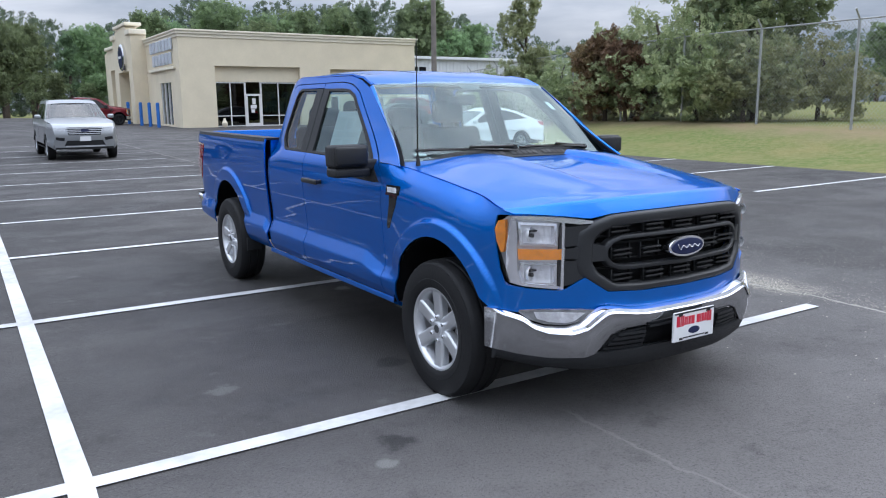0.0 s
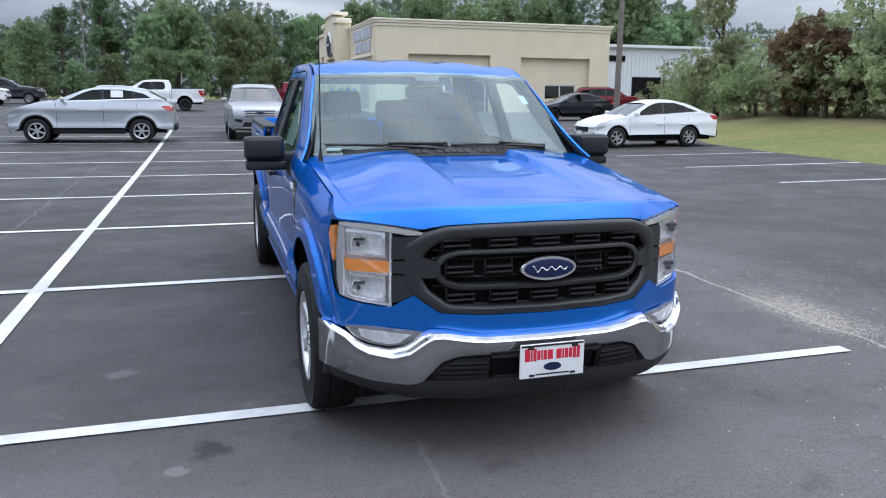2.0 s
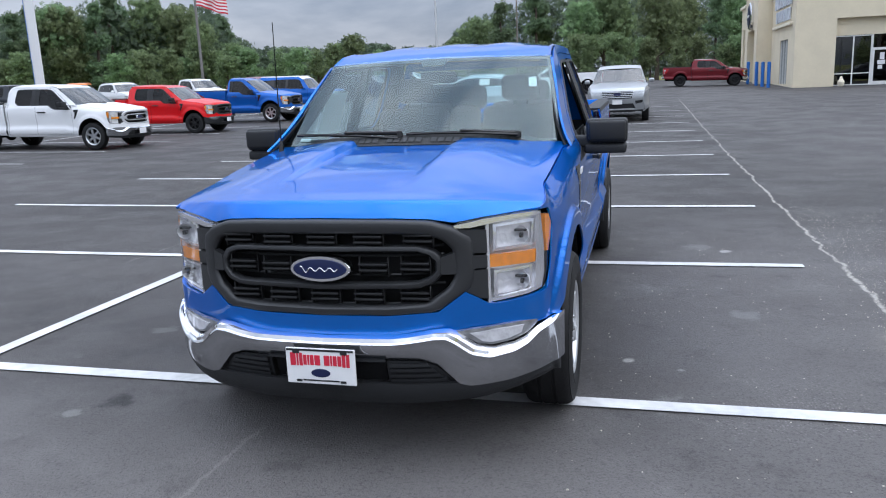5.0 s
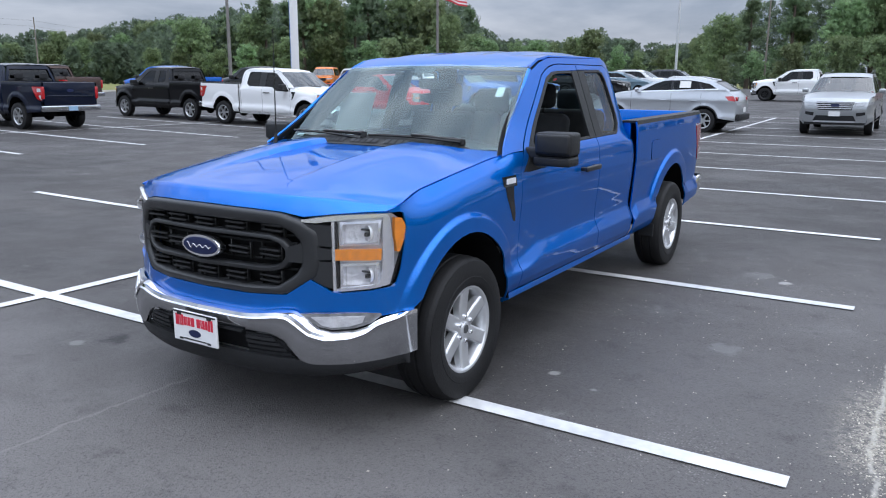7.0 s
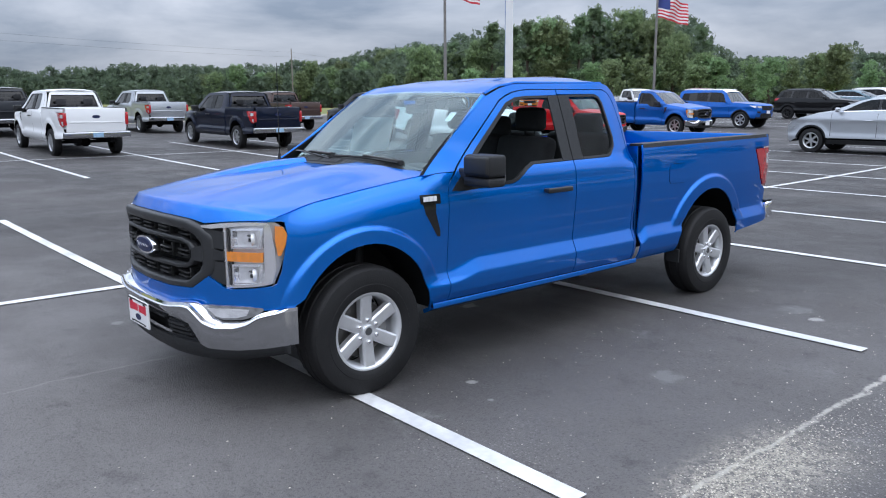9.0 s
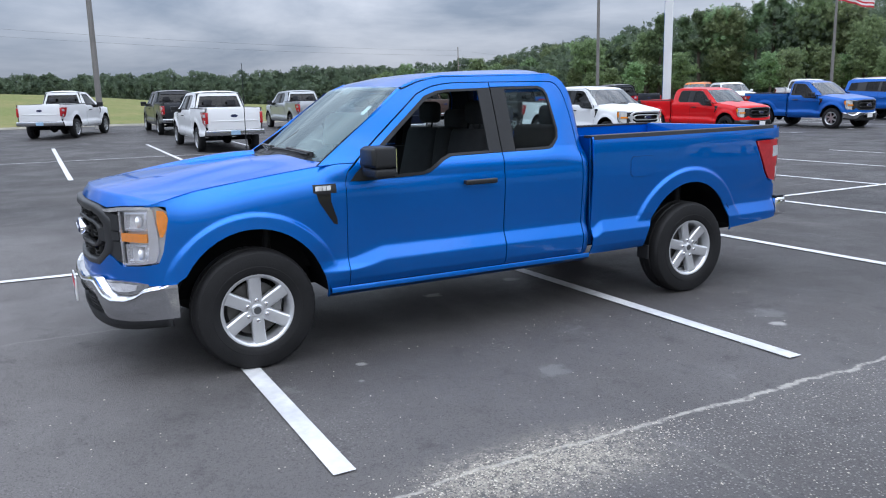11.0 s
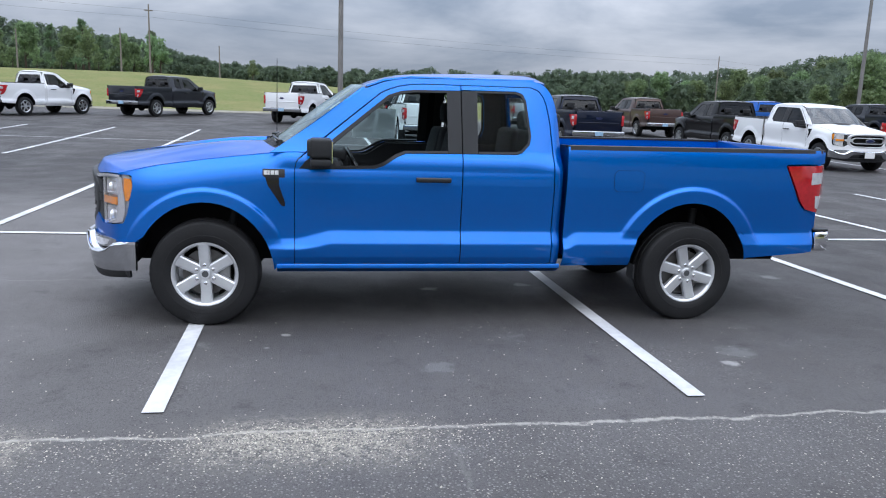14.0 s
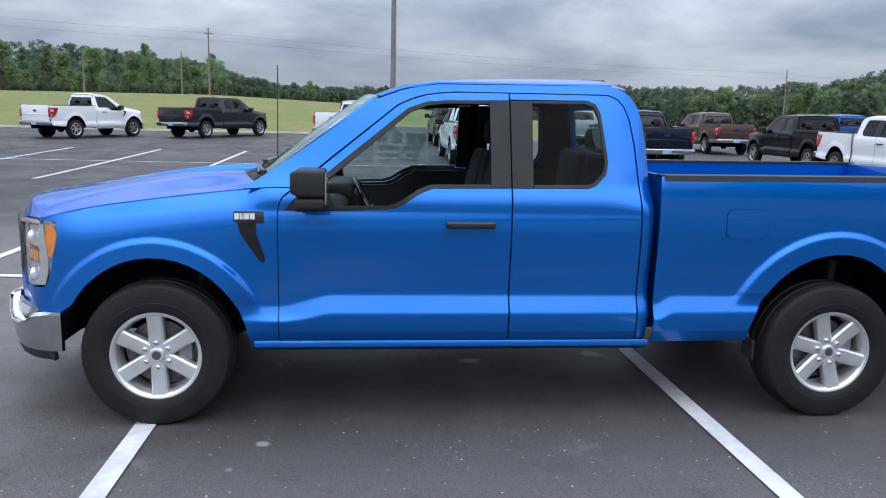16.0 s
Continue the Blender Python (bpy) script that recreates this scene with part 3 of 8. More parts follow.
LEAF = foliage("oak_leaves", (0.130, 0.180, 0.092), (0.250, 0.335, 0.165), cut=9.0)
PINE = foliage("pine_needles", (0.090, 0.142, 0.080), (0.195, 0.275, 0.145), cut=10.0)
VINE = foliage("vine_leaves", (0.180, 0.215, 0.105), (0.370, 0.390, 0.215), cut=16.0)
BROWN = foliage("withered_leaves", (0.120, 0.082, 0.045), (0.260, 0.180, 0.100), cut=16.0)
# the far woods' bluish aerial haze is mixed into these leaf tones
HAZED_LEAF = foliage("far_wood_leaves", (0.085, 0.128, 0.088), (0.160, 0.225, 0.138), cut=5.0)
BARK = material("grey_brown_bark", (0.085, 0.065, 0.05), rough=0.95, vary=0.4, scale=5, bump=0.6, bump_scale=18)
rng = np.random.default_rng(7)


def cards(centres, size, stretch=1.0):
    """Leaf quads with random tilt round the given points, as vertex and face arrays."""
    n = len(centres)
    a = rng.normal(size=(n, 3))
    a /= np.linalg.norm(a, axis=1, keepdims=True)
    b = np.cross(a, rng.normal(size=(n, 3)))
    b /= np.linalg.norm(b, axis=1, keepdims=True)
    s = size * rng.uniform(0.6, 1.35, (n, 1))
    p, q = a * s, b * s * stretch
    v = np.stack([centres - p - q * 0.3, centres + q * 0.9 - p * 0.25, centres + p * 1.05, centres - q * 0.85 + p * 0.2], axis=1).reshape(-1, 3)
    f = np.arange(4 * n).reshape(n, 4)
    return v, f


def mesh_of(name, v, f, mat):
    me = bpy.data.meshes.new(name)
    me.from_pydata(v.tolist(), [], f.tolist())
    me.materials.append(mat)
    return me


def crown_points(height, spread, base, n_clump, per, kind):
    """Clumps of leaves hung on an uneven crown."""
    pts = []
    lobes = []
    for i in range(9 if kind != "pine" else 12):
        a = rng.uniform(0, 6.283)
        k = rng.uniform(0, 1)
        if kind == "pine":
            zc = base + (height - base) * (0.05 + 0.9 * k)
            r = spread * (1.05 - 0.85 * k) * rng.uniform(0.5, 1.0)
            lobes.append((r * math.cos(a) * 0.7, r * math.sin(a) * 0.7, zc, spread * (0.62 - 0.40 * k), 0.55))
        else:
            zc = base + (height - base) * (0.18 + 0.68 * k)
            r = spread * rng.uniform(0.25, 0.75) * (1.15 - 0.75 * k)
            lobes.append((r * math.cos(a), r * math.sin(a), zc, spread * rng.uniform(0.36, 0.58), 0.85))
    if kind != "pine":
        lobes.append((0, 0, height - spread * 0.5, spread * 0.5, 0.95))
    for i in range(n_clump):
        x, y, z, r, flat = lobes[rng.integers(len(lobes))]
        d = rng.normal(size=3)
        d /= np.linalg.norm(d)
        k = r * rng.uniform(0.55, 1.08)
        c = np.array([x, y, z]) + d * k * np.array([1, 1, flat])
        pts.append(c + rng.normal(scale=(0.24 if kind != "bush" else 0.16) * spread / 3.0, size=(per, 3)))
    return np.concatenate(pts), lobes


def trunk_mesh(name, height, lobes, thick):
    bm = bmesh.new()
    prev, r = Vector((0, 0, -0.3)), thick
    top = height * 0.8
    for i in range(1, 6):
        q = Vector((0.12 * math.sin(i * 2.1), 0.12 * math.cos(i * 1.7), top * i / 5))
        rod(bm, prev, q, r, r * 0.8, 8)
        prev, r = q, r * 0.8
    for x, y, z, rr, fl in lobes:
        a = Vector((0, 0, max(0.25 * height, z - 0.5 * math.hypot(x, y) - 0.6)))
        rod(bm, a, Vector((x, y, z)), thick * 0.38, thick * 0.1, 6)
    me = bpy.data.meshes.new(name)
    bm.to_mesh(me)
    bm.free()
    me.materials.append(BARK)
    return me


TREE_KINDS = []
for kind, h, spread, base, n_clump, per, size, mat_ in (("oak", 14, 4.6, 1.2, 250, 12, 0.33, LEAF), ("oak", 12, 3.9, 0.8, 240, 12, 0.31, LEAF), ("pine", 16, 3.4, 2.0, 250, 12, 0.31, PINE), ("oak", 9, 3.4, 0.4, 220, 12, 0.27, LEAF), ("bush", 4.5, 2.6, 0.1, 250, 15, 0.135, VINE), ("bush", 4.0, 1.8, 0.1, 240, 13, 0.12, BROWN), ("bush", 7.5, 2.0, 0.3, 260, 14, 0.155, VINE), ("young", 6, 1.6, 0.8, 170, 11, 0.16, LEAF)):
    pts, lobes = crown_points(h, spread, base, n_clump, per, kind)
    pts[:, 2] = np.maximum(pts[:, 2], 0.1)
    TREE_KINDS.append((mesh_of("crown", *cards(pts, size), mat_), trunk_mesh("trunk", h, lobes, 0.028 * h), h))


def tree(kind, x, y, height, turn, label, name="tree", category="tree", group="trees round the lot"):
    crown, trunk, h = TREE_KINDS[kind]
    s = height / h
    ob = thing(name, label, category, pose(x, y, ground_z(x, y) - 0.05, 0, 0, turn) @ Matrix.Diagonal((s * random.uniform(0.9, 1.15), s * random.uniform(0.9, 1.15), s, 1)), group)
    for nm, me in (("trunk", trunk), ("crown", crown)):
        o = new(nm, me)
        o.parent = ob


def polar(az, d):
    return d * math.sin(radians(az)), d * math.cos(radians(az)) - 3


random.seed(11)
# height of the woods' outline over the horizon, in degrees, by azimuth
SKYLINE = [(-130, 4.2), (-118, 4.3), (-109, 4.4), (-102.5, 3.9), (-98, 2.9), (-95, 2.35), (-85, 2.3), (-80, 2.5), (-76, 2.3), (-70, 2.75), (-64, 2.7), (-60, 2.8), (-56, 3.2), (-52, 4.0), (-48, 4.5), (-44, 5.3), (-41, 5.8), (-36, 6.0), (-30, 5.7), (-28.5, 3.6), (-26, 2.85), (-23, 2.8), (-20, 3.5), (-18, 2.7), (-15, 2.4), (-13, 3.2), (-11.5, 4.3), (-9, 5.3), (-7, 6.2), (0, 6.3), (5, 5.8), (7.5, 5.0), (10, 5.6), (14, 7.2), (29, 7.2), (33, 6.4), (40, 5.0), (130, 4.0)]


def wood_height(az, d, x, y):
    return 1.10 * d * math.tan(radians(lerp_table(SKYLINE, az))) + 1.6 - ground_z(x, y)


# two taller trees that stand clear of the western wood
for az, d, lift in ((-104.0, 104, 5.0), (-99.5, 108, 4.5)):
    x, y = polar(az, d)
    tree(2, x, y, d * math.tan(radians(lift)) + 1.6 - ground_z(x, y), az, "tall green tree standing clear of the wood")


# rows of single trees at the wood's edge, each row a share of the outline's height
for az0, az1, n, d, share, kinds in ((-12, 34, 26, 92, 0.98, (0, 1, 2)), (-13, 8, 15, 80, 0.46, (3, 7, 1)), (-30, -12, 12, 104, 0.92, (3, 1, 7)), (-50, -29, 18, 116, 0.98, (0, 1, 2)), (-52, -29, 14, 106, 0.52, (3, 1)), (-66, -50, 12, 140, 0.94, (1, 0)), (-121, -100, 15, 112, 0.98, (3, 1, 2)), (-122, -99, 14, 104, 0.42, (3, 7)), (60, 80, 8, 85, 1.0, (0, 1, 3))):
    for i in range(n):
        az = az0 + (az1 - az0) * (i + random.uniform(0.1, 0.9)) / n
        dd = d * random.uniform(0.95, 1.06)
        x, y = polar(az, dd)
        k = random.choice(kinds)
        tree(k, x, y, max(2.5, wood_height(az, dd, x, y) * share * random.uniform(0.80, 1.04)), random.uniform(0, 360), "tall dark pine at the wood's edge" if k == 2 else "leafy green broadleaf tree at the wood's edge")
for az, d, h, k in ((-20.2, 104, 7.4, 1), (-103.6, 100, 5.4, 7), (-99.4, 100, 4.9, 7), (-98.9, 102, 4.6, 7), (-34.5, 88, 5.0, 3), (-45, 92, 4.5, 3), (-92.4, 104, 2.9, 7)):
    x, y = polar(az, d)
    tree(k, x, y, h, random.uniform(0, 360), "lone green tree in the open")
# overgrown bank behind the chain-link fence
for x, y, h, k in ((24.6, 33.5, 3.6, 4), (25.6, 36.5, 3.6, 4), (24.0, 30.6, 7.2, 6), (25.2, 29.5, 3.6, 4), (23.6, 27.0, 3.5, 4), (24.6, 25.2, 3.7, 4), (22.9, 23.2, 4.2, 5), (23.2, 24.4, 3.8, 5), (24.2, 22.8, 4.6, 4), (23.6, 20.8, 5.2, 4), (24.6, 19.2, 6.4, 6), (23.2, 18.2, 5.0, 4), (24.4, 16.4, 4.6, 4), (22.9, 15.7, 3.4, 4), (25.5, 14.3, 3.6, 4), (26.6, 18.0, 9.5, 1), (27.6, 19.5, 8.0, 3), (27.0, 27.0, 3.4, 4), (22.4, 21.4, 3.6, 5)):
    tree(k, x, y, h, random.uniform(0, 360), {4: "dense vine-covered bush behind the fence", 5: "withered brown bush behind the fence", 6: "tall vine-wrapped tree behind the fence"}.get(k, "green tree rising behind the fence"), "bush" if k in (4, 5) else "tree", "bush" if k in (4, 5) else "tree", "overgrown bank")


# distant woods as one body of foliage
def far_woods(name, bands, size, label):
    vs, fs, off = [], [], 0
    for az0, az1, n, d, share in bands:
        for i in range(n):
            az = az0 + (az1 - az0) * (i + rng.uniform(0, 1)) / n
            dd = d * rng.uniform(0.95, 1.06)
            x, y = polar(az, dd)
            hh = wood_height(az, dd, x, y) * share * rng.uniform(0.82, 1.02)
            m = 210
            t = rng.uniform(0.0, 1, m)
            wide = min(3.6, 0.36 * hh) * rng.uniform(0.75, 1.15)
            rad = wide * np.sqrt(np.clip(np.sin(np.pi * (0.22 + 0.76 * t)), 0.03, 1)) * rng.uniform(0.35, 1.05, m)
            an = rng.uniform(0, 6.283, m)
            c = np.stack([x + rad * np.cos(an), y + rad * np.sin(an), ground_z(x, y) + 0.2 + t * (hh - 0.5)], axis=1)
            v, f = cards(c, size * d / 150.0)
            vs.append(v)
            fs.append(f + off)
            off += len(v)
    ob = new(name, mesh_of(name, np.concatenate(vs), np.concatenate(fs), HAZED_LEAF))
    return tagged(ob, label, "woods", kind="stuff")


far_woods("distant_woods", [(-124, 34, 420, 152, 0.97), (-124, -12, 230, 138, 0.72), (-52, -29, 60, 124, 0.90), (34, 120, 70, 130, 0.9), (-165, -124, 40, 150, 0.9)], 0.56, "band of distant green woods round the fields")

# chain-link fence on the bank
GALV = material("galvanised_steel", (0.42, 0.43, 0.43), rough=0.5, metal=0.7, vary=0.2, scale=4)
fence = thing("chain_link_fence", "grey chain-link fence with steel posts and vines", "fence")
fence_pts = [(19.6, 2.5), (20.4, 6.5), (20.85, 10.25), (21.75, 14.3), (22.3, 18.2), (22.8, 22.1), (23.4, 26.0), (23.9, 29.9), (24.5, 33.8), (25.2, 37.5)]
FH = 3.3
for i, (x, y) in enumerate(fence_pts):
    bm = bmesh.new()
    z = ground_z(x, y)
    rod(bm, (x, y, z - 0.2), (x, y, z + FH), 0.045, n=8)
    rod(bm, (x, y, z + FH), (x - 0.25, y, z + FH + 0.3), 0.03, n=6)
    part("fence_post", bm, GALV, fence, "", 50)
for (x0, y0), (x1, y1) in zip(fence_pts, fence_pts[1:]):
    a, b = Vector((x0, y0, ground_z(x0, y0))), Vector((x1, y1, ground_z(x1, y1)))
    bm = bmesh.new()
    rod(bm, a + Vector((0, 0, FH)), b + Vector((0, 0, FH)), 0.025, n=6)
    part("top_rail", bm, GALV, fence, "", 50)
    ln = (b - a).length
    along = (b - a).normalized()
    vs, fs = [], []
    side_v = Vector((-along.y, along.x, 0)) * 0.004
    n = int(ln / 0.14)
    for k in range(-int(FH / 0.14), n):
        for sgn in (1, -1):
            u0, u1 = k * 0.14, k * 0.14 + FH
            z0, z1 = (0.0, FH) if sgn > 0 else (FH, 0.0)
            if u0 < 0:
                z0, u0 = (z0 + sgn * -u0, 0.0)
            if u1 > ln:
                z1, u1 = (z1 - sgn * (u1 - ln), ln)
            p, q = a + along * u0 + Vector((0, 0, z0)), a + along * u1 + Vector((0, 0, z1))
            w = Vector((0, 0, 0.0045))
            i0 = len(vs)
            vs += [p - w, p + w, q + w, q - w]
            fs.append((i0, i0 + 1, i0 + 2, i0 + 3))
    me = bpy.data.meshes.new("wire_mesh")
    me.from_pydata([tuple(v) for v in vs], [], fs)
    me.materials.append(GALV)
    ob = new("wire_mesh", me)
    ob.parent = fence
    ob["kind"] = "stuff"



# ---- the showroom building ----
showroom = thing("showroom_building", "single-storey cream stucco showroom with flat parapet roof", "building")
BX0, BX1, BY0, BY1 = 9.9, 27.3, 48.0, 74.0
BZ = ground_z(14, 48.0) - 0.03
FRAME_WHITE = material("white_window_frame", (0.75, 0.75, 0.73), rough=0.5, vary=0.1, scale=4)
SHOP_GLASS = glass("showroom_glass", (0.30, 0.34, 0.34))
BLUE_POST = material("blue_bollard_paint", (0.02, 0.16, 0.55), rough=0.45, vary=0.2, scale=5)
ROOF_WHITE = material("white_metal_cladding", (0.72, 0.74, 0.76), rough=0.55, vary=0.08, scale=0.8)
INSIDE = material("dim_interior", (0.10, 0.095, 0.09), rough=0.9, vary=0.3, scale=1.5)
TOPZ = BZ + 6.17


def wall_front(y, openings, name, parent):
    """A wall along x, 0.35 m thick, with openings (x0, x1, z0, z1)."""
    bm = bmesh.new()
    xs = sorted({BX0, BX1, *[o[0] for o in openings], *[o[1] for o in openings]})
    for a, b in zip(xs, xs[1:]):
        cut = [o for o in openings if o[0] <= a and b <= o[1]]
        z = BZ
        for o in sorted(cut, key=lambda q: q[2]):
            if o[2] > z:
                box(bm, a, b, y, y + 0.35, z, o[2])
            z = o[3]
        box(bm, a, b, y, y + 0.35, z, TOPZ)
    bmesh.ops.remove_doubles(bm, verts=bm.verts[:], dist=0.001)
    return part(name, bm, STUCCO, parent)


# shallow recessed bays in the front wall, with the glazing set at their back
bays = [(12.17, 18.05, BZ, BZ + 3.98), (20.35, 25.75, BZ, BZ + 3.90)]
wall_front(BY0, bays, "front_wall", showroom)
bm = bmesh.new()
box(bm, 12.17, 18.05, BY0 + 0.351, BY0 + 0.60, BZ + 2.98, BZ + 3.98)
box(bm, 20.35, 25.75, BY0 + 0.351, BY0 + 0.60, BZ + 2.02, BZ + 3.90)
box(bm, 20.35, 25.75, BY0 + 0.351, BY0 + 0.60, BZ, BZ + 1.0)
box(bm, 20.35, 22.4, BY0 + 0.351, BY0 + 0.60, BZ + 1.0, BZ + 2.02)
box(bm, 24.8, 25.75, BY0 + 0.351, BY0 + 0.60, BZ + 1.0, BZ + 2.02)
part("bay_infill", bm, STUCCO, showroom)
# side, back, roof
bm = bmesh.new()
box(bm, BX1 - 0.35, BX1, BY0 + 0.351, BY1, BZ, TOPZ)
part("east_wall", bm, STUCCO, showroom)
part("back_wall", a_box(BX0, BX1 - 0.351, BY1 - 0.35, BY1, BZ, TOPZ), STUCCO, showroom)
bm = bmesh.new()
box(bm, BX0, BX0 + 0.35, BY0 + 0.351, 50.4, BZ, TOPZ)
box(bm, BX0, BX0 + 0.35, 50.4, 53.4, BZ, BZ + 0.2)
box(bm, BX0, BX0 + 0.35, 50.4, 53.4, BZ + 3.0, TOPZ)
box(bm, BX0, BX0 + 0.35, 53.4, BY1 - 0.351, BZ, TOPZ)
part("west_wall", bm, STUCCO, showroom)
part("flat_roof", a_box(BX0 + 0.36, BX1 - 0.36, BY0 + 0.36, BY1 - 0.36, TOPZ - 0.7, TOPZ - 0.5), ROOF_WHITE, showroom)
for k, (d, z0, z1) in enumerate(((0.06, TOPZ - 0.42, TOPZ - 0.22), (0.14, TOPZ - 0.219, TOPZ - 0.06), (0.20, TOPZ - 0.059, TOPZ + 0.06))):
    bm = bmesh.new()
    box(bm, BX0 - d, BX1 + d, BY0 - d, BY0 + 0.1, z0, z1, 0.02)
    part("cornice", bm, STUCCO_TRIM, showroom, "moulded pale cornice")
    bm = bmesh.new()
    box(bm, BX0 - d, BX0 + 0.1, BY0 + 0.101, 57.2, z0, z1, 0.02)
    part("cornice", bm, STUCCO_TRIM, showroom)
# entrance tower on the west side
tower = part("entrance_tower", bmesh.new(), STUCCO, showroom, "projecting arched entrance with round sign")
bm = bmesh.new()
TX = BX0 - 1.0
for a, b in ((57.2, 58.6), (62.6, 64.2)):
    box(bm, TX, BX0 + 0.1, a, b, BZ, TOPZ + 0.55)
box(bm, TX, BX0 + 0.1, 58.6, 62.6, BZ + 4.05, TOPZ + 0.55)
for i in range(14):
    a, b = 58.0 + 5.4 * i / 14, 58.0 + 5.4 * (i + 1) / 14
    rise = 0.80 * math.sin(math.pi * (i + 0.5) / 14) ** 0.7
    box(bm, TX, BX0 - 0.2, a, b, TOPZ + 0.55, TOPZ + 0.55 + rise)
part("tower_wall", bm, STUCCO, tower)
for a, b in ((57.0, 58.4), (63.0, 64.4)):
    part("tower_cornice", a_box(TX - 0.15, BX0 + 0.1, a, b, TOPZ + 0.42, TOPZ + 0.80, 0.05), STUCCO_TRIM, tower)
part("tower_cornice", a_box(TX - 0.12, BX0 + 0.1, 58.4, 63.0, TOPZ + 1.15, TOPZ + 1.40, 0.05), STUCCO_TRIM, tower)
bm = bmesh.new()
box(bm, BX0 - 0.02, BX0 + 0.1, 64.4, 73.0, TOPZ - 0.3, TOPZ + 0.1)
box(bm, TX + 0.1, BX0 + 0.1, 64.2, 66.4, BZ + 4.4, TOPZ - 0.15)
box(bm, TX + 0.1, BX0 + 0.1, 66.4, 67.6, BZ, TOPZ - 0.15)
part("porch", bm, STUCCO, tower)
part("porch_cornice", a_box(TX - 0.05, BX0 + 0.1, 64.41, 67.8, TOPZ - 0.149, TOPZ + 0.1, 0.04), STUCCO_TRIM, tower)
bm = bmesh.new()
rows = lathe(bm, [(-0.12, 0.001), (-0.12, 0.92), (-0.06, 1.0), (0.12, 1.0)], 36)
bmesh.ops.transform(bm, matrix=Matrix.Translation((TX - 0.12, 60.1, BZ + 5.1)), verts=bm.verts[:])
sign = part("round_sign", bm, CHROME, tower, "round silver and blue sign", 40)
bm = bmesh.new()
rows = lathe(bm, [(-0.16, 0.001), (-0.16, 0.78), (-0.12, 0.80)], 36)
bmesh.ops.transform(bm, matrix=Matrix.Translation((TX - 0.12, 60.1, BZ + 5.1)), verts=bm.verts[:])
part("sign_face", bm, OVAL_BLUE, sign, "", 40)
part("sign_stroke", a_box(TX - 0.31, TX - 0.27, 59.6, 60.6, BZ + 5.0, BZ + 5.2, 0.02), FRAME_WHITE, sign)
# raised letters of the name are plain bars
sign_panel = part("sign_ledge", a_box(BX0 - 0.18, BX0 + 0.0, 49.0, 55.9, BZ + 3.80, BZ + 3.98, 0.02), STUCCO_TRIM, showroom)
for row, (n, z0) in enumerate(((7, 5.05), (6, 4.15))):
    for i in range(n):
        y = 49.3 + i * 0.92 + 0.3 * row
        part("sign_bar", a_box(BX0 - 0.14, BX0 - 0.02, y, y + 0.56, BZ + z0, BZ + z0 + 0.74, 0.03), material("pale_blue_sign", (0.66, 0.70, 0.78), rough=0.4, metal=0.3, vary=0.1, scale=4) if (row, i) == (0, 0) else bpy.data.materials["pale_blue_sign"], sign_panel, "pale raised sign bar")
# glazing of the front bay
def window_unit(name, x0, x1, z0, z1, y, bars_x, bars_z, label):
    win = thing(name, label, "window", kind="structure")
    pane = part("pane", a_box(x0, x1, y + 0.02, y + 0.03, z0, z1), SHOP_GLASS, win)
    pane.visible_shadow = False
    for x in [x0, *bars_x, x1]:
        part("window_frame", a_box(x - 0.035, x + 0.035, y - 0.02, y + 0.06, z0, z1), FRAME_WHITE, win)
    for z in [z0 + 0.03, *bars_z, z1 - 0.03]:
        part("window_frame", a_box(x0, x1, y - 0.015, y + 0.055, z - 0.03, z + 0.03), FRAME_WHITE, win)
    return win
window_unit("window_1", 12.20, 14.20, BZ + 0.05, BZ + 2.96, BY0 + 0.40, [13.22], [BZ + 0.75], "white-framed showroom glazing beside the entrance")
window_unit("window_2", 15.35, 17.85, BZ + 0.05, BZ + 2.96, BY0 + 0.40, [16.56], [BZ + 0.75], "white-framed showroom glazing with blue poster")
window_unit("window_3", 22.4, 24.8, BZ + 1.0, BZ + 2.02, BY0 + 0.40, [23.6], [], "small dark two-pane window in the bay")
window_unit("window_4", 20.42, 21.05, BZ + 0.95, BZ + 2.06, BY0 + 0.31, [], [], "narrow dark window in the bay")
door = thing("door_1", "white-framed glass entrance door with notices", "door", kind="structure")
pane = part("pane", a_box(14.32, 15.23, BY0 + 0.42, BY0 + 0.43, BZ + 0.05, BZ + 2.96), SHOP_GLASS, door)
pane.visible_shadow = False
for x0, x1, z0, z1 in ((14.24, 14.38, 0.03, 2.20), (15.18, 15.32, 0.03, 2.20), (14.38, 15.18, 0.03, 0.25), (14.38, 15.18, 2.06, 2.20), (14.24, 14.29, 2.20, 2.98), (15.27, 15.32, 2.20, 2.98)):
    part("door_frame", a_box(x0, x1, BY0 + 0.38, BY0 + 0.46, BZ + z0, BZ + z1), FRAME_WHITE, door)
for x0, x1, z0, z1 in ((14.68, 14.92, 1.50, 1.90), (14.56, 14.98, 1.22, 1.46), (14.60, 14.84, 0.95, 1.18)):
    part("notice", a_box(x0, x1, BY0 + 0.37, BY0 + 0.375, BZ + z0, BZ + z1), PLATE_WHITE, door, "white notice")
poster = material("teal_poster", (0.05, 0.16, 0.22), rough=0.6, second=(0.26, 0.40, 0.46), scale=3.0)
for x0, x1, z0, z1 in ((15.55, 16.45, 0.95, 1.75), (16.70, 17.70, 0.95, 1.75), (15.62, 16.40, 1.85, 2.35), (16.80, 17.55, 1.85, 2.35)):
    part("poster", a_box(x0, x1, BY0 + 0.46, BY0 + 0.47, BZ + z0, BZ + z1), poster, showroom, "blue window poster")
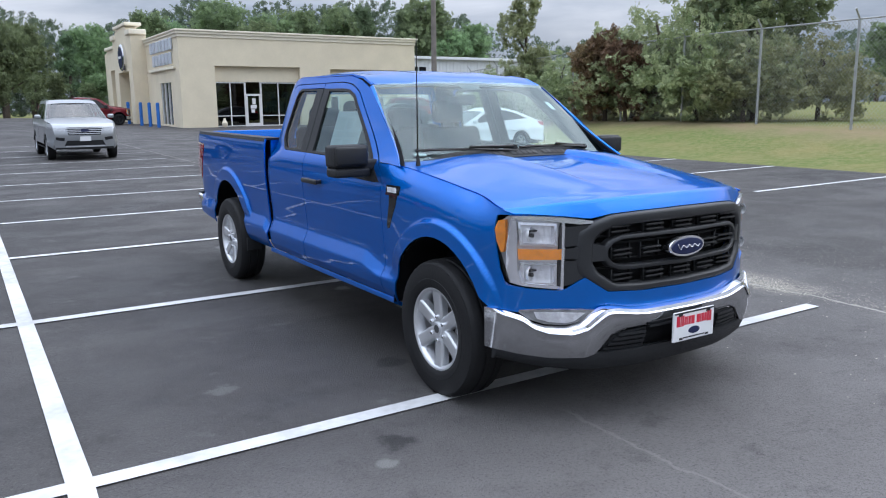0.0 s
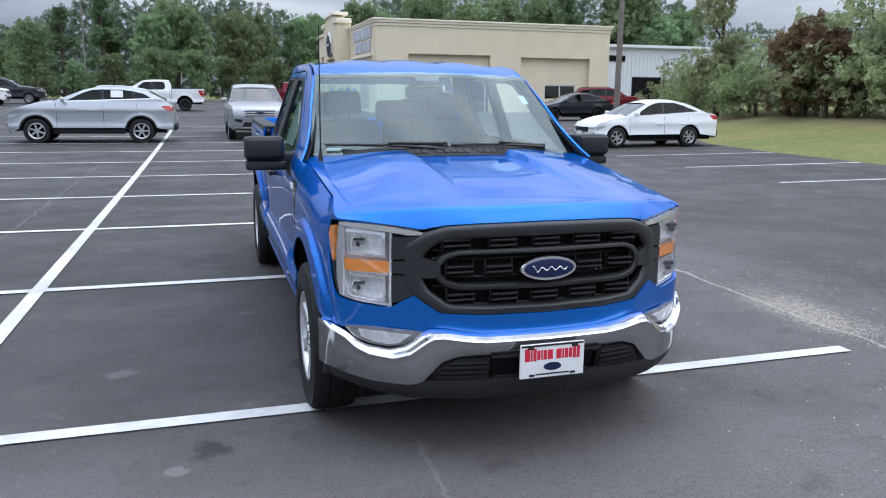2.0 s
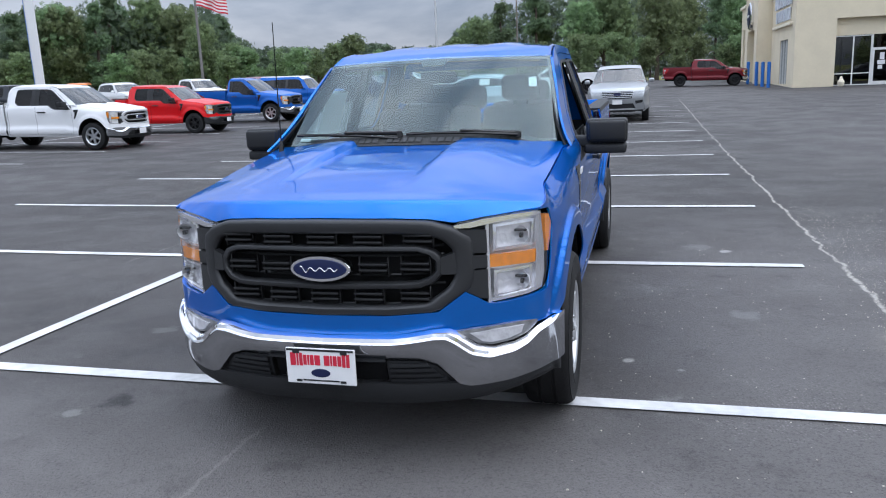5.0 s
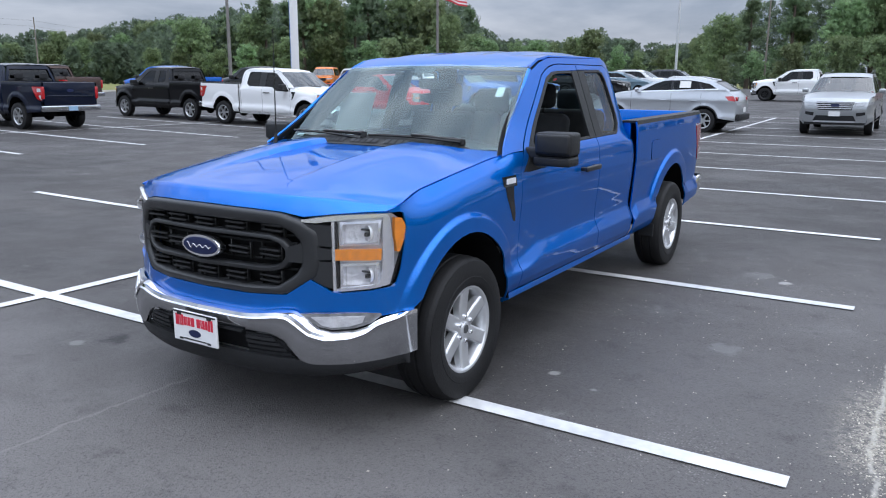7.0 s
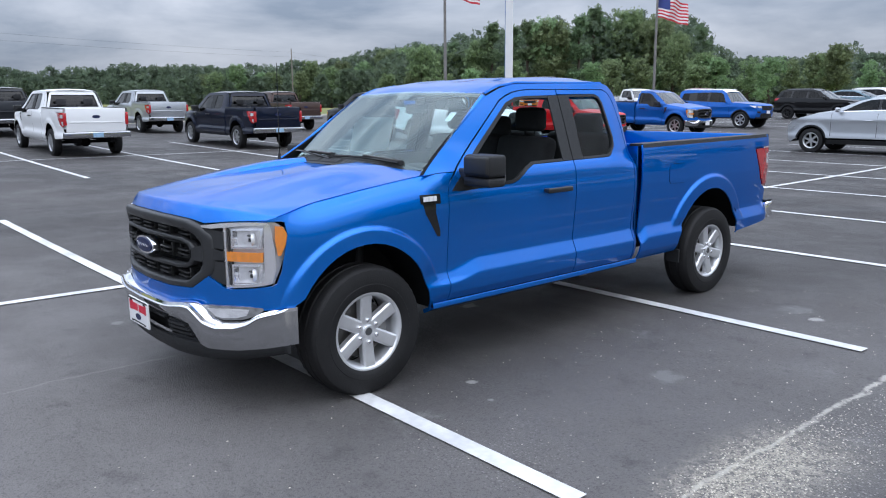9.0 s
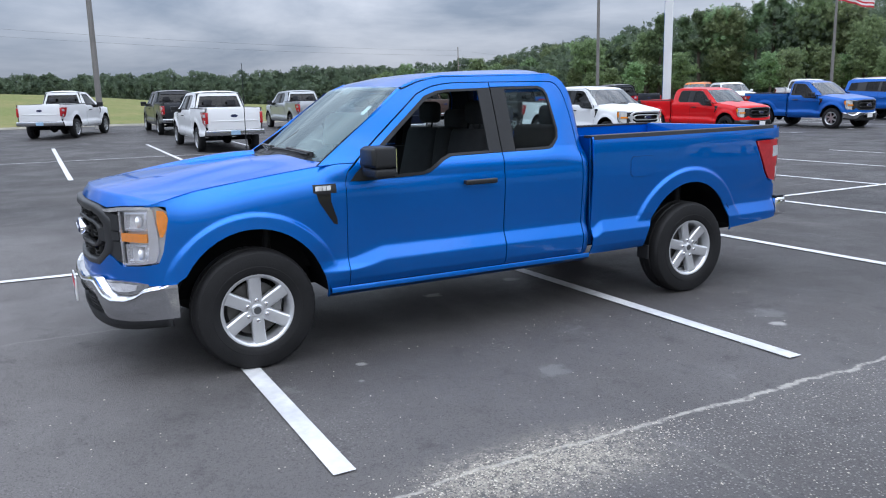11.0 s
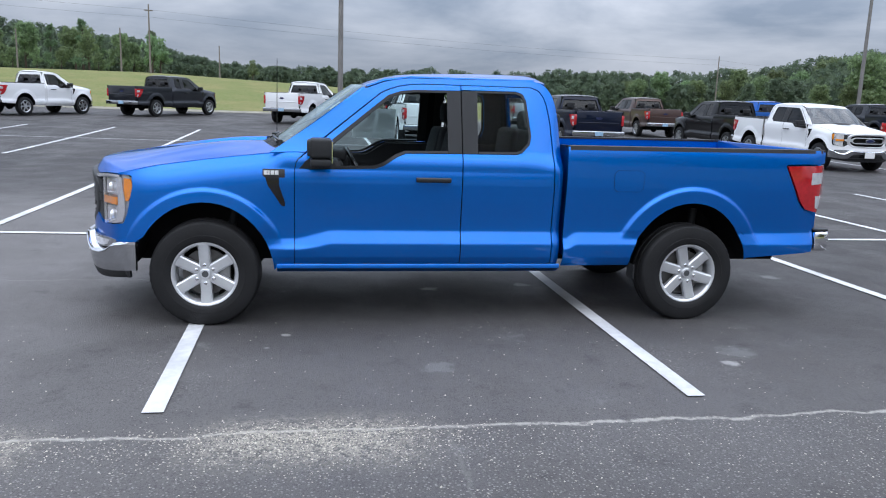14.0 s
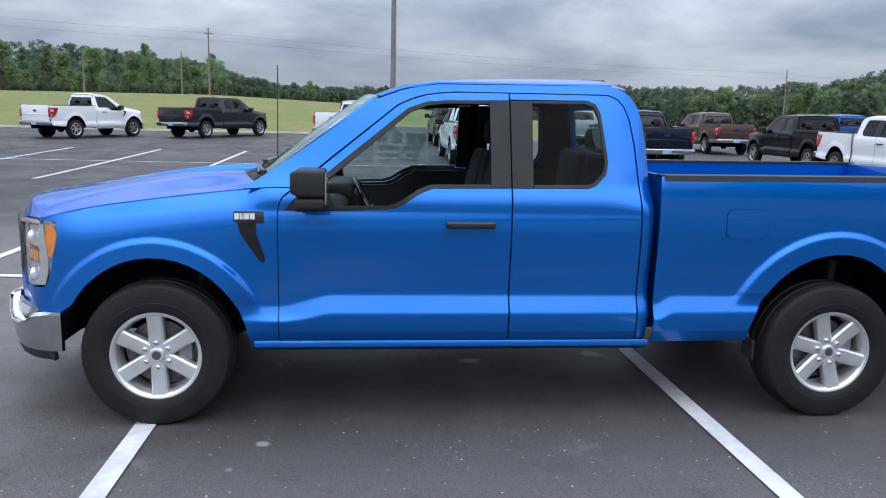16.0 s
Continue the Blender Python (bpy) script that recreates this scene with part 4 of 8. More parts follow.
for x0, x1 in ((15.40, 16.50), (16.62, 17.80)):
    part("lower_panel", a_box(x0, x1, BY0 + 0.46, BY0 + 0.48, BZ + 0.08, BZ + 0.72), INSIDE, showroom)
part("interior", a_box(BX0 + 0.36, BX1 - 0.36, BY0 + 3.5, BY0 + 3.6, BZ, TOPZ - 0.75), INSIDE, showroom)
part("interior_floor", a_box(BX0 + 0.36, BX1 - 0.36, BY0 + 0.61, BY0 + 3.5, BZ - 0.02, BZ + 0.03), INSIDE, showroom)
part("west_glazing", a_box(BX0 + 0.12, BX0 + 0.16, 50.4, 53.4, BZ + 0.2, BZ + 3.0), SHOP_GLASS, showroom)
for y in (50.4, 51.4, 52.4, 53.4):
    part("west_mullion", a_box(BX0 + 0.05, BX0 + 0.2, y - 0.05, y + 0.05, BZ + 0.2, BZ + 3.0), FRAME_WHITE, showroom)
urn_bm = bmesh.new()
lathe(urn_bm, [(0.0, 0.10), (0.12, 0.17), (0.30, 0.20), (0.42, 0.12), (0.50, 0.08), (0.62, 0.06)], 18)
bmesh.ops.transform(urn_bm, matrix=Matrix.Translation((12.5, BY0 - 0.35, BZ + 0.0)) @ pose(0, 0, 0, 0, -90, 0), verts=urn_bm.verts[:])
tagged(part("ash_urn", urn_bm, STUCCO_TRIM, None, "", 40), "cream urn-shaped ash bin by the showroom door", "bin")
for i, (x, y) in enumerate(((8.75, 49.6), (8.65, 51.6), (8.55, 53.8), (8.45, 57.6))):
    bm = bmesh.new()
    z = ground_z(x, y)
    rod(bm, (x, y, z), (x, y, z + 1.55), 0.11, n=14)
    bmesh.ops.create_uvsphere(bm, u_segments=14, v_segments=6, radius=0.11, matrix=Matrix.Translation((x, y, z + 1.55)) @ Matrix.Diagonal((1, 1, 0.5, 1)))
    tagged(part("bollard", bm, BLUE_POST, None, "", 50), "tall blue steel bollard beside the building", "bollard", "blue bollards")
# white metal shed beyond
shed = thing("metal_shed", "long white corrugated metal shed behind the showroom", "building")
part("shed_wall", a_box(28.3, 58.6, 59.4, 72, BZ - 0.2, BZ + 5.55), ROOF_WHITE, shed)
for i in range(75):
    x = 28.3 + i * 0.4
    part("wall_rib", a_box(x, x + 0.10, 59.35, 59.4, BZ, BZ + 5.5), ROOF_WHITE, shed)
part("shed_roof", a_box(28.0, 59, 59.0, 72.5, BZ + 5.55, BZ + 5.80, 0.02), ROOF_WHITE, shed)
for x0, x1 in ((33.6, 34.3), (34.5, 35.2)):
    part("shed_window", a_box(x0, x1, 59.30, 59.36, BZ + 4.35, BZ + 4.85), DARK, shed)
part("shed_door", a_box(36.0, 39.0, 59.30, 59.36, BZ, BZ + 3.0), DARK, shed)

# ---- poles, flags, pylon, wires ----
POLE_GREY = material("grey_steel_pole", (0.22, 0.21, 0.20), rough=0.6, metal=0.2, vary=0.25, scale=2)
POLE_WOOD = material("weathered_pole", (0.24, 0.21, 0.185), rough=0.9, vary=0.35, scale=3)
POLE_WHITE = material("pale_pole", (0.60, 0.62, 0.64), rough=0.5, metal=0.2, vary=0.15, scale=2)


def light_pole(x, y, h, mat_, r=0.11, label="grey steel parking lot light pole"):
    z = ground_z(x, y)
    ob = thing("light_pole", label, "light pole", pose(x, y, z), "light poles")
    bm = bmesh.new()
    rod(bm, (0, 0, -0.1), (0, 0, h), r, r * 0.7, 10)
    part("pole", bm, mat_, ob, "", 50)
    part("pole_base", a_box(-0.3, 0.3, -0.3, 0.3, -0.1, 0.5, 0.04), material("pale_concrete", (0.42, 0.41, 0.39), rough=0.9, vary=0.2, scale=3) if "pale_concrete" not in bpy.data.materials else bpy.data.materials["pale_concrete"], ob)
    bm = bmesh.new()
    box(bm, -0.9, -0.25, -0.18, 0.18, h - 0.1, h + 0.12, 0.04)
    box(bm, 0.25, 0.9, -0.18, 0.18, h - 0.1, h + 0.12, 0.04)
    rod(bm, (-0.4, 0, h), (0.4, 0, h), 0.05, n=8)
    part("lamp_head", bm, POLE_GREY, ob)
    return ob


light_pole(18.85, 31.7, 9.5, POLE_WOOD, 0.16, "brown light pole in front of the shed")
light_pole(-36.5, 2.2, 12.0, POLE_GREY, 0.15)
light_pole(-20.5, 79.0, 14.0, POLE_WHITE, 0.14, "pale tall light pole in the far row")
light_pole(-11.8, 79.0, 11.0, POLE_WOOD, 0.09, "slim brown pole before the woods")

FLAG_RED = material("flag_red_stripe", (0.55, 0.03, 0.05), rough=0.8, vary=0.1, scale=4)
FLAG_WHITE = material("flag_white_stripe", (0.75, 0.74, 0.74), rough=0.8, vary=0.08, scale=4)
FLAG_BLUE = material("flag_blue_canton", (0.03, 0.05, 0.20), rough=0.8, vary=0.1, scale=4)


def flag_pole(x, y, h, top, size, way):
    z = ground_z(x, y)
    ob = thing("flag_pole", "grey flagpole flying a striped flag", "flagpole", pose(x, y, z), "flagpoles")
    bm = bmesh.new()
    rod(bm, (0, 0, -0.1), (0, 0, h), 0.13, 0.06, 10)
    bmesh.ops.create_uvsphere(bm, u_segments=10, v_segments=6, radius=0.14, matrix=Matrix.Translation((0, 0, h + 0.1)))
    part("pole", bm, POLE_GREY, ob, "", 50)
    hgt = size / 1.7
    flag = part("flag", bmesh.new(), FLAG_RED, ob, "red, white and blue striped flag")
    c, s = math.cos(radians(way)), math.sin(radians(way))
    def cloth(u, v):
        sag = -0.24 * size * (u / size) ** 1.3
        wob = 0.09 * size * math.sin(u / size * 9 + v * 1.5)
        q = u * 0.86
        return Vector((q * c - wob * s, q * s + wob * c, top - v + sag + 0.04 * math.sin(u * 5)))
    def strip(u0, u1, v0, v1, mat_, off=0.0):
        b = sheet([(u0, v0), (u1, v0), (u1, v1), (u0, v1)], lambda u, v: cloth(u, v) + Vector((-s * off, c * off, 0)), 0.12, 0.006)
        part("stripe", b, mat_, flag, "", 60)
    for i in range(13):
        v0, v1 = hgt * i / 13, hgt * (i + 1) / 13
        strip(0.0 if i >= 7 else size * 0.4, size, v0, v1, FLAG_RED if i % 2 == 0 else FLAG_WHITE)
    strip(0.0, size * 0.4, 0.0, hgt * 7 / 13, FLAG_BLUE)
    return ob


flag_pole(-33.5, 53.5, 15.0, 9.2, 2.9, 47)
flag_pole(-38.8, 35.2, 16.0, 10.1, 2.9, 47)
pyl = thing("sign_pylon", "tall white sign pylon with a blue stripe", "sign", pose(-40.0, 43.0, ground_z(-40, 43.0), 0, 0, -45))
part("column", a_box(-0.55, 0.55, -0.3, 0.3, -0.2, 15.0, 0.05), ROOF_WHITE, pyl)
part("stripe", a_box(-0.12, 0.12, -0.33, -0.3, 0.0, 15.0), BLUE_POST, pyl, "blue stripe")
part("sign_head", a_box(-2.4, 2.4, -0.35, 0.35, 15.0, 18.0, 0.2), OVAL_BLUE, pyl)


def utility_pole(x, y, top, arm=0.0):
    z = ground_z(x, y)
    h = top - z
    ob = thing("utility_pole", "weathered wooden utility pole with crossarm" if arm else "thin weathered wooden utility pole", "utility pole", pose(x, y, z, 0, 0, math.degrees(math.atan2(y, x))), "utility poles")
    bm = bmesh.new()
    rod(bm, (0, 0, -0.3), (0, 0, h), 0.12, 0.07, 8)
    part("pole", bm, POLE_WOOD, ob, "", 50)
    if arm:
        part("crossarm", a_box(-0.06, 0.06, -arm, arm, h - 0.7, h - 0.58), POLE_WOOD, ob)
    return Vector((x, y, z + h - 0.55))


tips = [utility_pole(*p) for p in ((-70, -66, 13.5, 0.5), (-87.8, -17.5, 11.5, 0.45), (-112.0, 65.0, 10.7, 0.0), (-128, 120, 10.0, 0.0))]
for p in ((-100.3, -35.8, 9.1), (-96.9, -22.7, 9.5), (-111.8, -12.6, 8.8)):
    utility_pole(*p)
WIRE = material("black_wire", (0.03, 0.03, 0.032), rough=0.6, vary=0.2, scale=2)
for k, dz in enumerate((0.0, -0.8)):
    for a, b in zip(tips, tips[1:]):
        bm = bmesh.new()
        tube(bm, [a.lerp(b, i / 20) + Vector((0, 0, dz - 2.6 * (i / 20) * (1 - i / 20))) for i in range(21)], 0.008, 5)
        tagged(part("power_line", bm, WIRE), "thin black overhead power line", "power line", "power lines")


# ---- the blue pickup: front axle at y = 0, facing -y, left side at +x ----
def smooth_table(table, t):
    """Cubic interpolation in a table of (t, value)."""
    n = len(table)
    if t <= table[0][0]:
        return table[0][1]
    if t >= table[-1][0]:
        return table[-1][1]
    i = next(k for k in range(n - 1) if t <= table[k + 1][0])
    def slope(k):
        if k == 0 or k == n - 1:
            a, b = (0, 1) if k == 0 else (n - 2, n - 1)
        else:
            a, b = k - 1, k + 1
        return (table[b][1] - table[a][1]) / (table[b][0] - table[a][0])
    h = table[i + 1][0] - table[i][0]
    k = (t - table[i][0]) / h
    p0, p1, m0, m1 = table[i][1], table[i + 1][1], slope(i) * h, slope(i + 1) * h
    return (2 * k**3 - 3 * k**2 + 1) * p0 + (k**3 - 2 * k**2 + k) * m0 + (-2 * k**3 + 3 * k**2) * p1 + (k**3 - k**2) * m1


def ease(k):
    k = max(0.0, min(1.0, k))
    return k * k * (3 - 2 * k)


WB, HUB_Z, TYRE_R = 3.683, 0.375, 0.3875
PLAN = [(-0.62, 0.868), (-0.5, 0.908), (-0.35, 0.930), (-0.15, 0.942), (0.1, 0.947), (0.6, 0.950), (1.2, 0.951), (2.6, 0.948), (3.2, 0.946), (4.2, 0.940), (4.55, 0.925), (4.76, 0.900), (4.86, 0.855)]
FLANK = [(0.40, -0.07), (0.455, -0.028), (0.50, -0.006), (0.56, 0.003), (0.598, 0.006), (0.606, 0.004), (0.688, -0.030), (0.697, -0.033), (0.73, -0.033), (0.80, -0.028), (0.92, -0.015), (1.04, -0.006), (1.12, -0.006), (1.4, -0.012)]
TOP_LINE = [(-0.6, 1.075), (-0.52, 1.095), (-0.3, 1.145), (0.0, 1.19), (0.3, 1.228), (0.62, 1.262), (2.6, 1.30), (2.66, 1.38), (5.0, 1.395)]


def side_x(y, z):
    fade = ease((y - 0.30) / 0.32)
    kick = 0.062 * max(0.0, min(1.0, 1 - (y - 0.66) / 0.22)) if y < 2.0 else 0.05 * (1 - ease((y - 2.66) / 0.10)) * (y > 2.64)
    x = smooth_table(PLAN, y) + lerp_table(FLANK, min(1.4, z + kick * ease((z - 0.5) / 0.1) * (1 - ease((z - 0.72) / 0.2)))) * fade - 0.008 * (1 - fade)
    d = max(0.0, lerp_table(TOP_LINE, y) - z)
    if y < 2.62:
        x -= 0.085 * (0.12 + 0.88 * ease((y + 0.6) / 0.35)) * math.exp(-((d / 0.075) ** 1.3))
    else:
        x -= 0.025 * math.exp(-((d / 0.05) ** 1.3))
    for cy, rad, lip in ((0.0, 0.63, 0.53), (WB, 0.70, 0.56)):
        r = math.hypot((y - cy) * (1.06 if cy == 0 else 1.09), z - 0.36)
        if r < rad + 0.05:
            bulge = 0.024 * ease((rad - r) / (0.030 if cy else 0.016)) + 0.006 * max(0.0, (rad - r) / 0.12)
            low = 1.0 - ease((y - cy - 0.30) / 0.15) * (1 - ease((z - 0.55) / 0.22))
            if cy and y < cy:
                low *= ease((z - 0.64) / 0.08)
            x += bulge * low * (ease((y + 0.58) / 0.16) if cy == 0 else 1.0)
    return x


def glass_x(y, z):
    x = 0.918 - (z - 1.2) * 0.345 - 0.05 * max(0, z - 1.55) ** 1.5
    if y < 1.3:
        x -= (1.3 - y) * 0.055 * ease((z - 1.15) / 0.3)
    if y > 2.3:
        x -= (y - 2.3) ** 2 * 0.5
    return x


def cab_x(y, z):
    """Flank below the belt, sloping greenhouse above."""
    turn = 8.0 * max(0.0, y - 2.56) ** 2
    if z <= 1.14:
        return side_x(y, z) - turn
    k = ease((z - 1.14) / 0.16)
    return side_x(y, min(z, 1.14)) * (1 - k) + (glass_x(y, z) + 0.006) * k - turn


def on_flank(u, v):
    return Vector((side_x(u, v), u, v))


def on_cab(u, v):
    return Vector((cab_x(u, v), u, v))


def fender_x(y, z):
    """The front flank, which runs into the foot of the cab's pillar behind the wheel."""
    k = ease((y - 0.40) / 0.20)
    return side_x(y, z) * (1 - k) + cab_x(y, z) * k if k else side_x(y, z)


def on_fender(u, v):
    return Vector((fender_x(u, v), u, v))


class Plan:
    """A plan curve (x, y) followed by arc length from the middle."""

    def __init__(self, pts):
        ts = [0.0]
        for a, b in zip(pts, pts[1:]):
            ts.append(ts[-1] + math.hypot(b[0] - a[0], b[1] - a[1]))
        self.xs = [(t, p[0]) for t, p in zip(ts, pts)]
        self.ys = [(t, p[1]) for t, p in zip(ts, pts)]
        self.end = ts[-1]

    def at(self, u):
        s = -1 if u < 0 else 1
        return s * smooth_table(self.xs, abs(u)), smooth_table(self.ys, abs(u))

    def u(self, x):
        lo, hi = 0.0, self.end
        for _ in range(30):
            m = (lo + hi) / 2
            if smooth_table(self.xs, m) < abs(x):
                lo = m
            else:
                hi = m
        return lo if x >= 0 else -lo


FRONT = Plan([(0, -0.895), (0.25, -0.882), (0.45, -0.838), (0.56, -0.79), (0.665, -0.728), (0.76, -0.668), (0.83, -0.618), (0.875, -0.565), (0.900, -0.485), (0.912, -0.41)])
BUMP = Plan([(0, -0.957), (0.28, -0.945), (0.48, -0.905), (0.64, -0.842), (0.77, -0.745), (0.86, -0.65), (0.92, -0.555), (0.95, -0.455)])


def fx(outline, plan):
    return [(plan.u(x), z) for x, z in outline]


def on_plan(plan, back=0.0, lean=0.0, z0=0.9):
    def f(u, v):
        x, y = plan.at(u)
        return Vector((x, y + back + lean * (v - z0), v))
    return f


def both(name, bm, mat, parent, label="", smooth=35):
    """The part and its mirror image on the other side."""
    other = flipped(bm)
    return part(name, bm, mat, parent, label, smooth), part(name, other, mat, parent, label, smooth)


def sym(outline):
    """A closed outline from its right half, given from the top middle to the bottom middle."""
    return [(-x, z) for x, z in outline if x > 1e-6] + [(x, z) for x, z in reversed(outline)] if outline[0][0] > 1e-6 else [(-x, z) for x, z in outline[1:-1]] + [outline[-1]] + [(x, z) for x, z in reversed(outline[1:-1])] + [outline[0]]


truck = thing("pickup_truck", "bright metallic blue extended-cab pickup truck with black grille", "pickup truck")

# flanks
ARCH_F = [(0.485 * math.cos(radians(a)), 0.36 + 0.535 * math.sin(radians(a))) for a in range(172, 3, -8)]
ARCH_R = [(WB + 0.50 * math.cos(radians(a)), 0.36 + 0.575 * math.sin(radians(a))) for a in range(172, 3, -8)]
fender_line = [(-0.55, 0.600), (-0.478, 0.600)] + [p for p in ARCH_F if not (p[0] < 0 and p[1] < 0.61)] + [(0.50, 0.42), (0.625, 0.425), (0.625, 1.125), (0.632, 1.175), (0.648, 1.210), (0.698, 1.252), (0.62, 1.254), (0.55, 1.250), (0.3, 1.222), (0.0, 1.184), (-0.3, 1.139), (-0.455, 1.105), (-0.575, 1.082), (-0.57, 1.072), (-0.50, 1.068), (-0.485, 1.062), (-0.480, 0.99), (-0.500, 0.90), (-0.521, 0.80), (-0.552, 0.727)]
for ob in both("front_fender", sheet(fender_line, on_fender, 0.012, 0.008, 0.010), BLUE, truck, "", 75):
    ob["label"] = "blue front fender with flared wheel arch"
front_low = [(0.630, 0.452), (1.842, 0.452), (1.842, 1.268), (1.425, 1.262), (1.36, 1.235), (1.255, 1.168), (1.20, 1.150), (0.72, 1.135), (0.70, 1.19), (1.30, 1.678), (1.40, 1.712), (1.50, 1.722), (1.842, 1.730), (1.842, 1.766), (1.56, 1.764), (1.47, 1.757), (1.39, 1.744), (1.32, 1.722), (1.25, 1.690), (0.655, 1.205), (0.640, 1.178), (0.630, 1.13)]
front_doors = both("front_door", sheet(front_low, on_cab, 0.020, 0.010, 0.009), BLUE, truck, "", 75)
rear_low = [(1.850, 0.452), (2.548, 0.452), (2.548, 1.0), (2.542, 1.30), (2.528, 1.50), (2.505, 1.64), (2.480, 1.705), (2.445, 1.745), (2.39, 1.767), (1.850, 1.766), (1.850, 1.735), (2.27, 1.738), (2.32, 1.72), (2.345, 1.67), (2.375, 1.41), (2.36, 1.345), (2.30, 1.285), (2.26, 1.272), (1.850, 1.268)]
rear_doors = both("rear_door", sheet(rear_low, on_cab, 0.030, 0.010, 0.009), BLUE, truck, "", 75)
cab_ring = [(0.455, 1.249), (0.60, 1.258), (0.704, 1.259), (1.246, 1.697), (1.316, 1.7285), (1.386, 1.7505), (1.468, 1.7635), (1.56, 1.7705), (2.392, 1.7735), (2.450, 1.751), (2.487, 1.709), (2.513, 1.642), (2.537, 1.502), (2.551, 1.30), (2.556, 1.0), (2.556, 0.452), (2.622, 0.452), (2.625, 1.0), (2.622, 1.30), (2.612, 1.48), (2.592, 1.62), (2.562, 1.71), (2.522, 1.768), (2.47, 1.803), (2.40, 1.820), (1.46, 1.806), (1.36, 1.792), (1.27, 1.772), (1.14, 1.722)]
both("cab_frame", sheet(cab_ring, on_cab, 0.024, 0.012), BLUE, truck, "", 75)
both("rocker_panel", sheet([(0.50, 0.372), (2.63, 0.372), (2.63, 0.448), (0.50, 0.448)], lambda u, v: Vector((side_x(u, 0.46) + 0.004 - 2.2 * max(0.0, 0.415 - v) - 0.4 * max(0.0, v - 0.435), u, v)), 0.03, 0.024, 0.012), BLUE, truck)
bed_line = [(2.650, 0.43), (3.20, 0.435)] + [(y, z) for y, z in ARCH_R if z > 0.45] + [(4.185, 0.50), (4.70, 0.535), (4.775, 0.545), (4.80, 0.72), (4.775, 0.83), (4.72, 0.865), (4.665, 0.88), (4.60, 0.955), (4.455, 1.235), (4.47, 1.250), (4.80, 1.255), (4.83, 1.26), (4.84, 1.362), (2.650, 1.345)]
bed_sides = both("bed_side", sheet(bed_line, on_flank, 0.014, 0.010, 0.010), BLUE, truck, "", 75)
# shut lines are gaps; what shows through them is dark
both("inner_structure", sheet([(0.50, 0.43), (2.63, 0.43), (2.60, 1.12), (0.50, 1.12)], lambda u, v: Vector((side_x(u, v) - 0.05, u, v)), 0.2, 0.01), DARK, truck)

both("door_aperture", sheet([(0.69, 1.215), (0.72, 1.21), (1.26, 1.695), (1.45, 1.74), (2.38, 1.75), (2.45, 1.72), (2.505, 1.5), (2.52, 1.1), (2.585, 1.1), (2.575, 1.5), (2.51, 1.755), (2.42, 1.79), (1.45, 1.782), (1.25, 1.742), (0.66, 1.235)], lambda u, v: Vector((cab_x(u, v) - 0.028, u, v)), 0.05, 0.01), DARK, truck)
both("door_aperture", sheet([(1.815, 0.46), (1.875, 0.46), (1.875, 1.75), (1.815, 1.75)], lambda u, v: Vector((cab_x(u, v) - 0.030, u, v)), 0.05, 0.01), DARK, truck)
TRIM = material("dark_cabin_trim", (0.020, 0.021, 0.023), rough=0.8, vary=0.25, scale=6, spec=0.2)
for line in (front_low, rear_low, cab_ring):
    both("cabin_trim", sheet(line, lambda u, v: Vector((cab_x(u, v) - 0.034, u, v)), 0.07, 0.006), TRIM, truck)
part("headliner", sheet([(-0.64, 1.22), (0.64, 1.22), (0.66, 2.48), (-0.66, 2.48)], lambda u, v: Vector((u, v, 1.775)), 0.3, 0.01), TRIM, truck)
both("mirror_sail", sheet([(0.690, 1.142), (0.93, 1.148), (0.90, 1.20), (0.872, 1.318), (0.715, 1.192)], lambda u, v: Vector((cab_x(u, v) + 0.0045, u, v)), 0.04, 0.012), BLACK_PLASTIC, truck)

# door hardware and glazing
def paper(name, tone=1.0):
    """Thin paper, white or printed, that lets daylight through."""
    m = material(name, (0.72 * tone, 0.74 * tone, 0.74 * tone), rough=0.8, vary=0.1, scale=9)
    n, l = m.node_tree.nodes, m.node_tree.links
    tr = n.new("ShaderNodeBsdfTranslucent")
    tr.inputs["Color"].default_value = (0.62 * tone, 0.66 * tone, 0.66 * tone, 1)
    ms = n.new("ShaderNodeMixShader")
    ms.inputs[0].default_value = 0.6
    l.new(n["Principled BSDF"].outputs[0], ms.inputs[1])
    l.new(tr.outputs[0], ms.inputs[2])
    l.new(ms.outputs[0], n["Material Output"].inputs["Surface"])
    return m


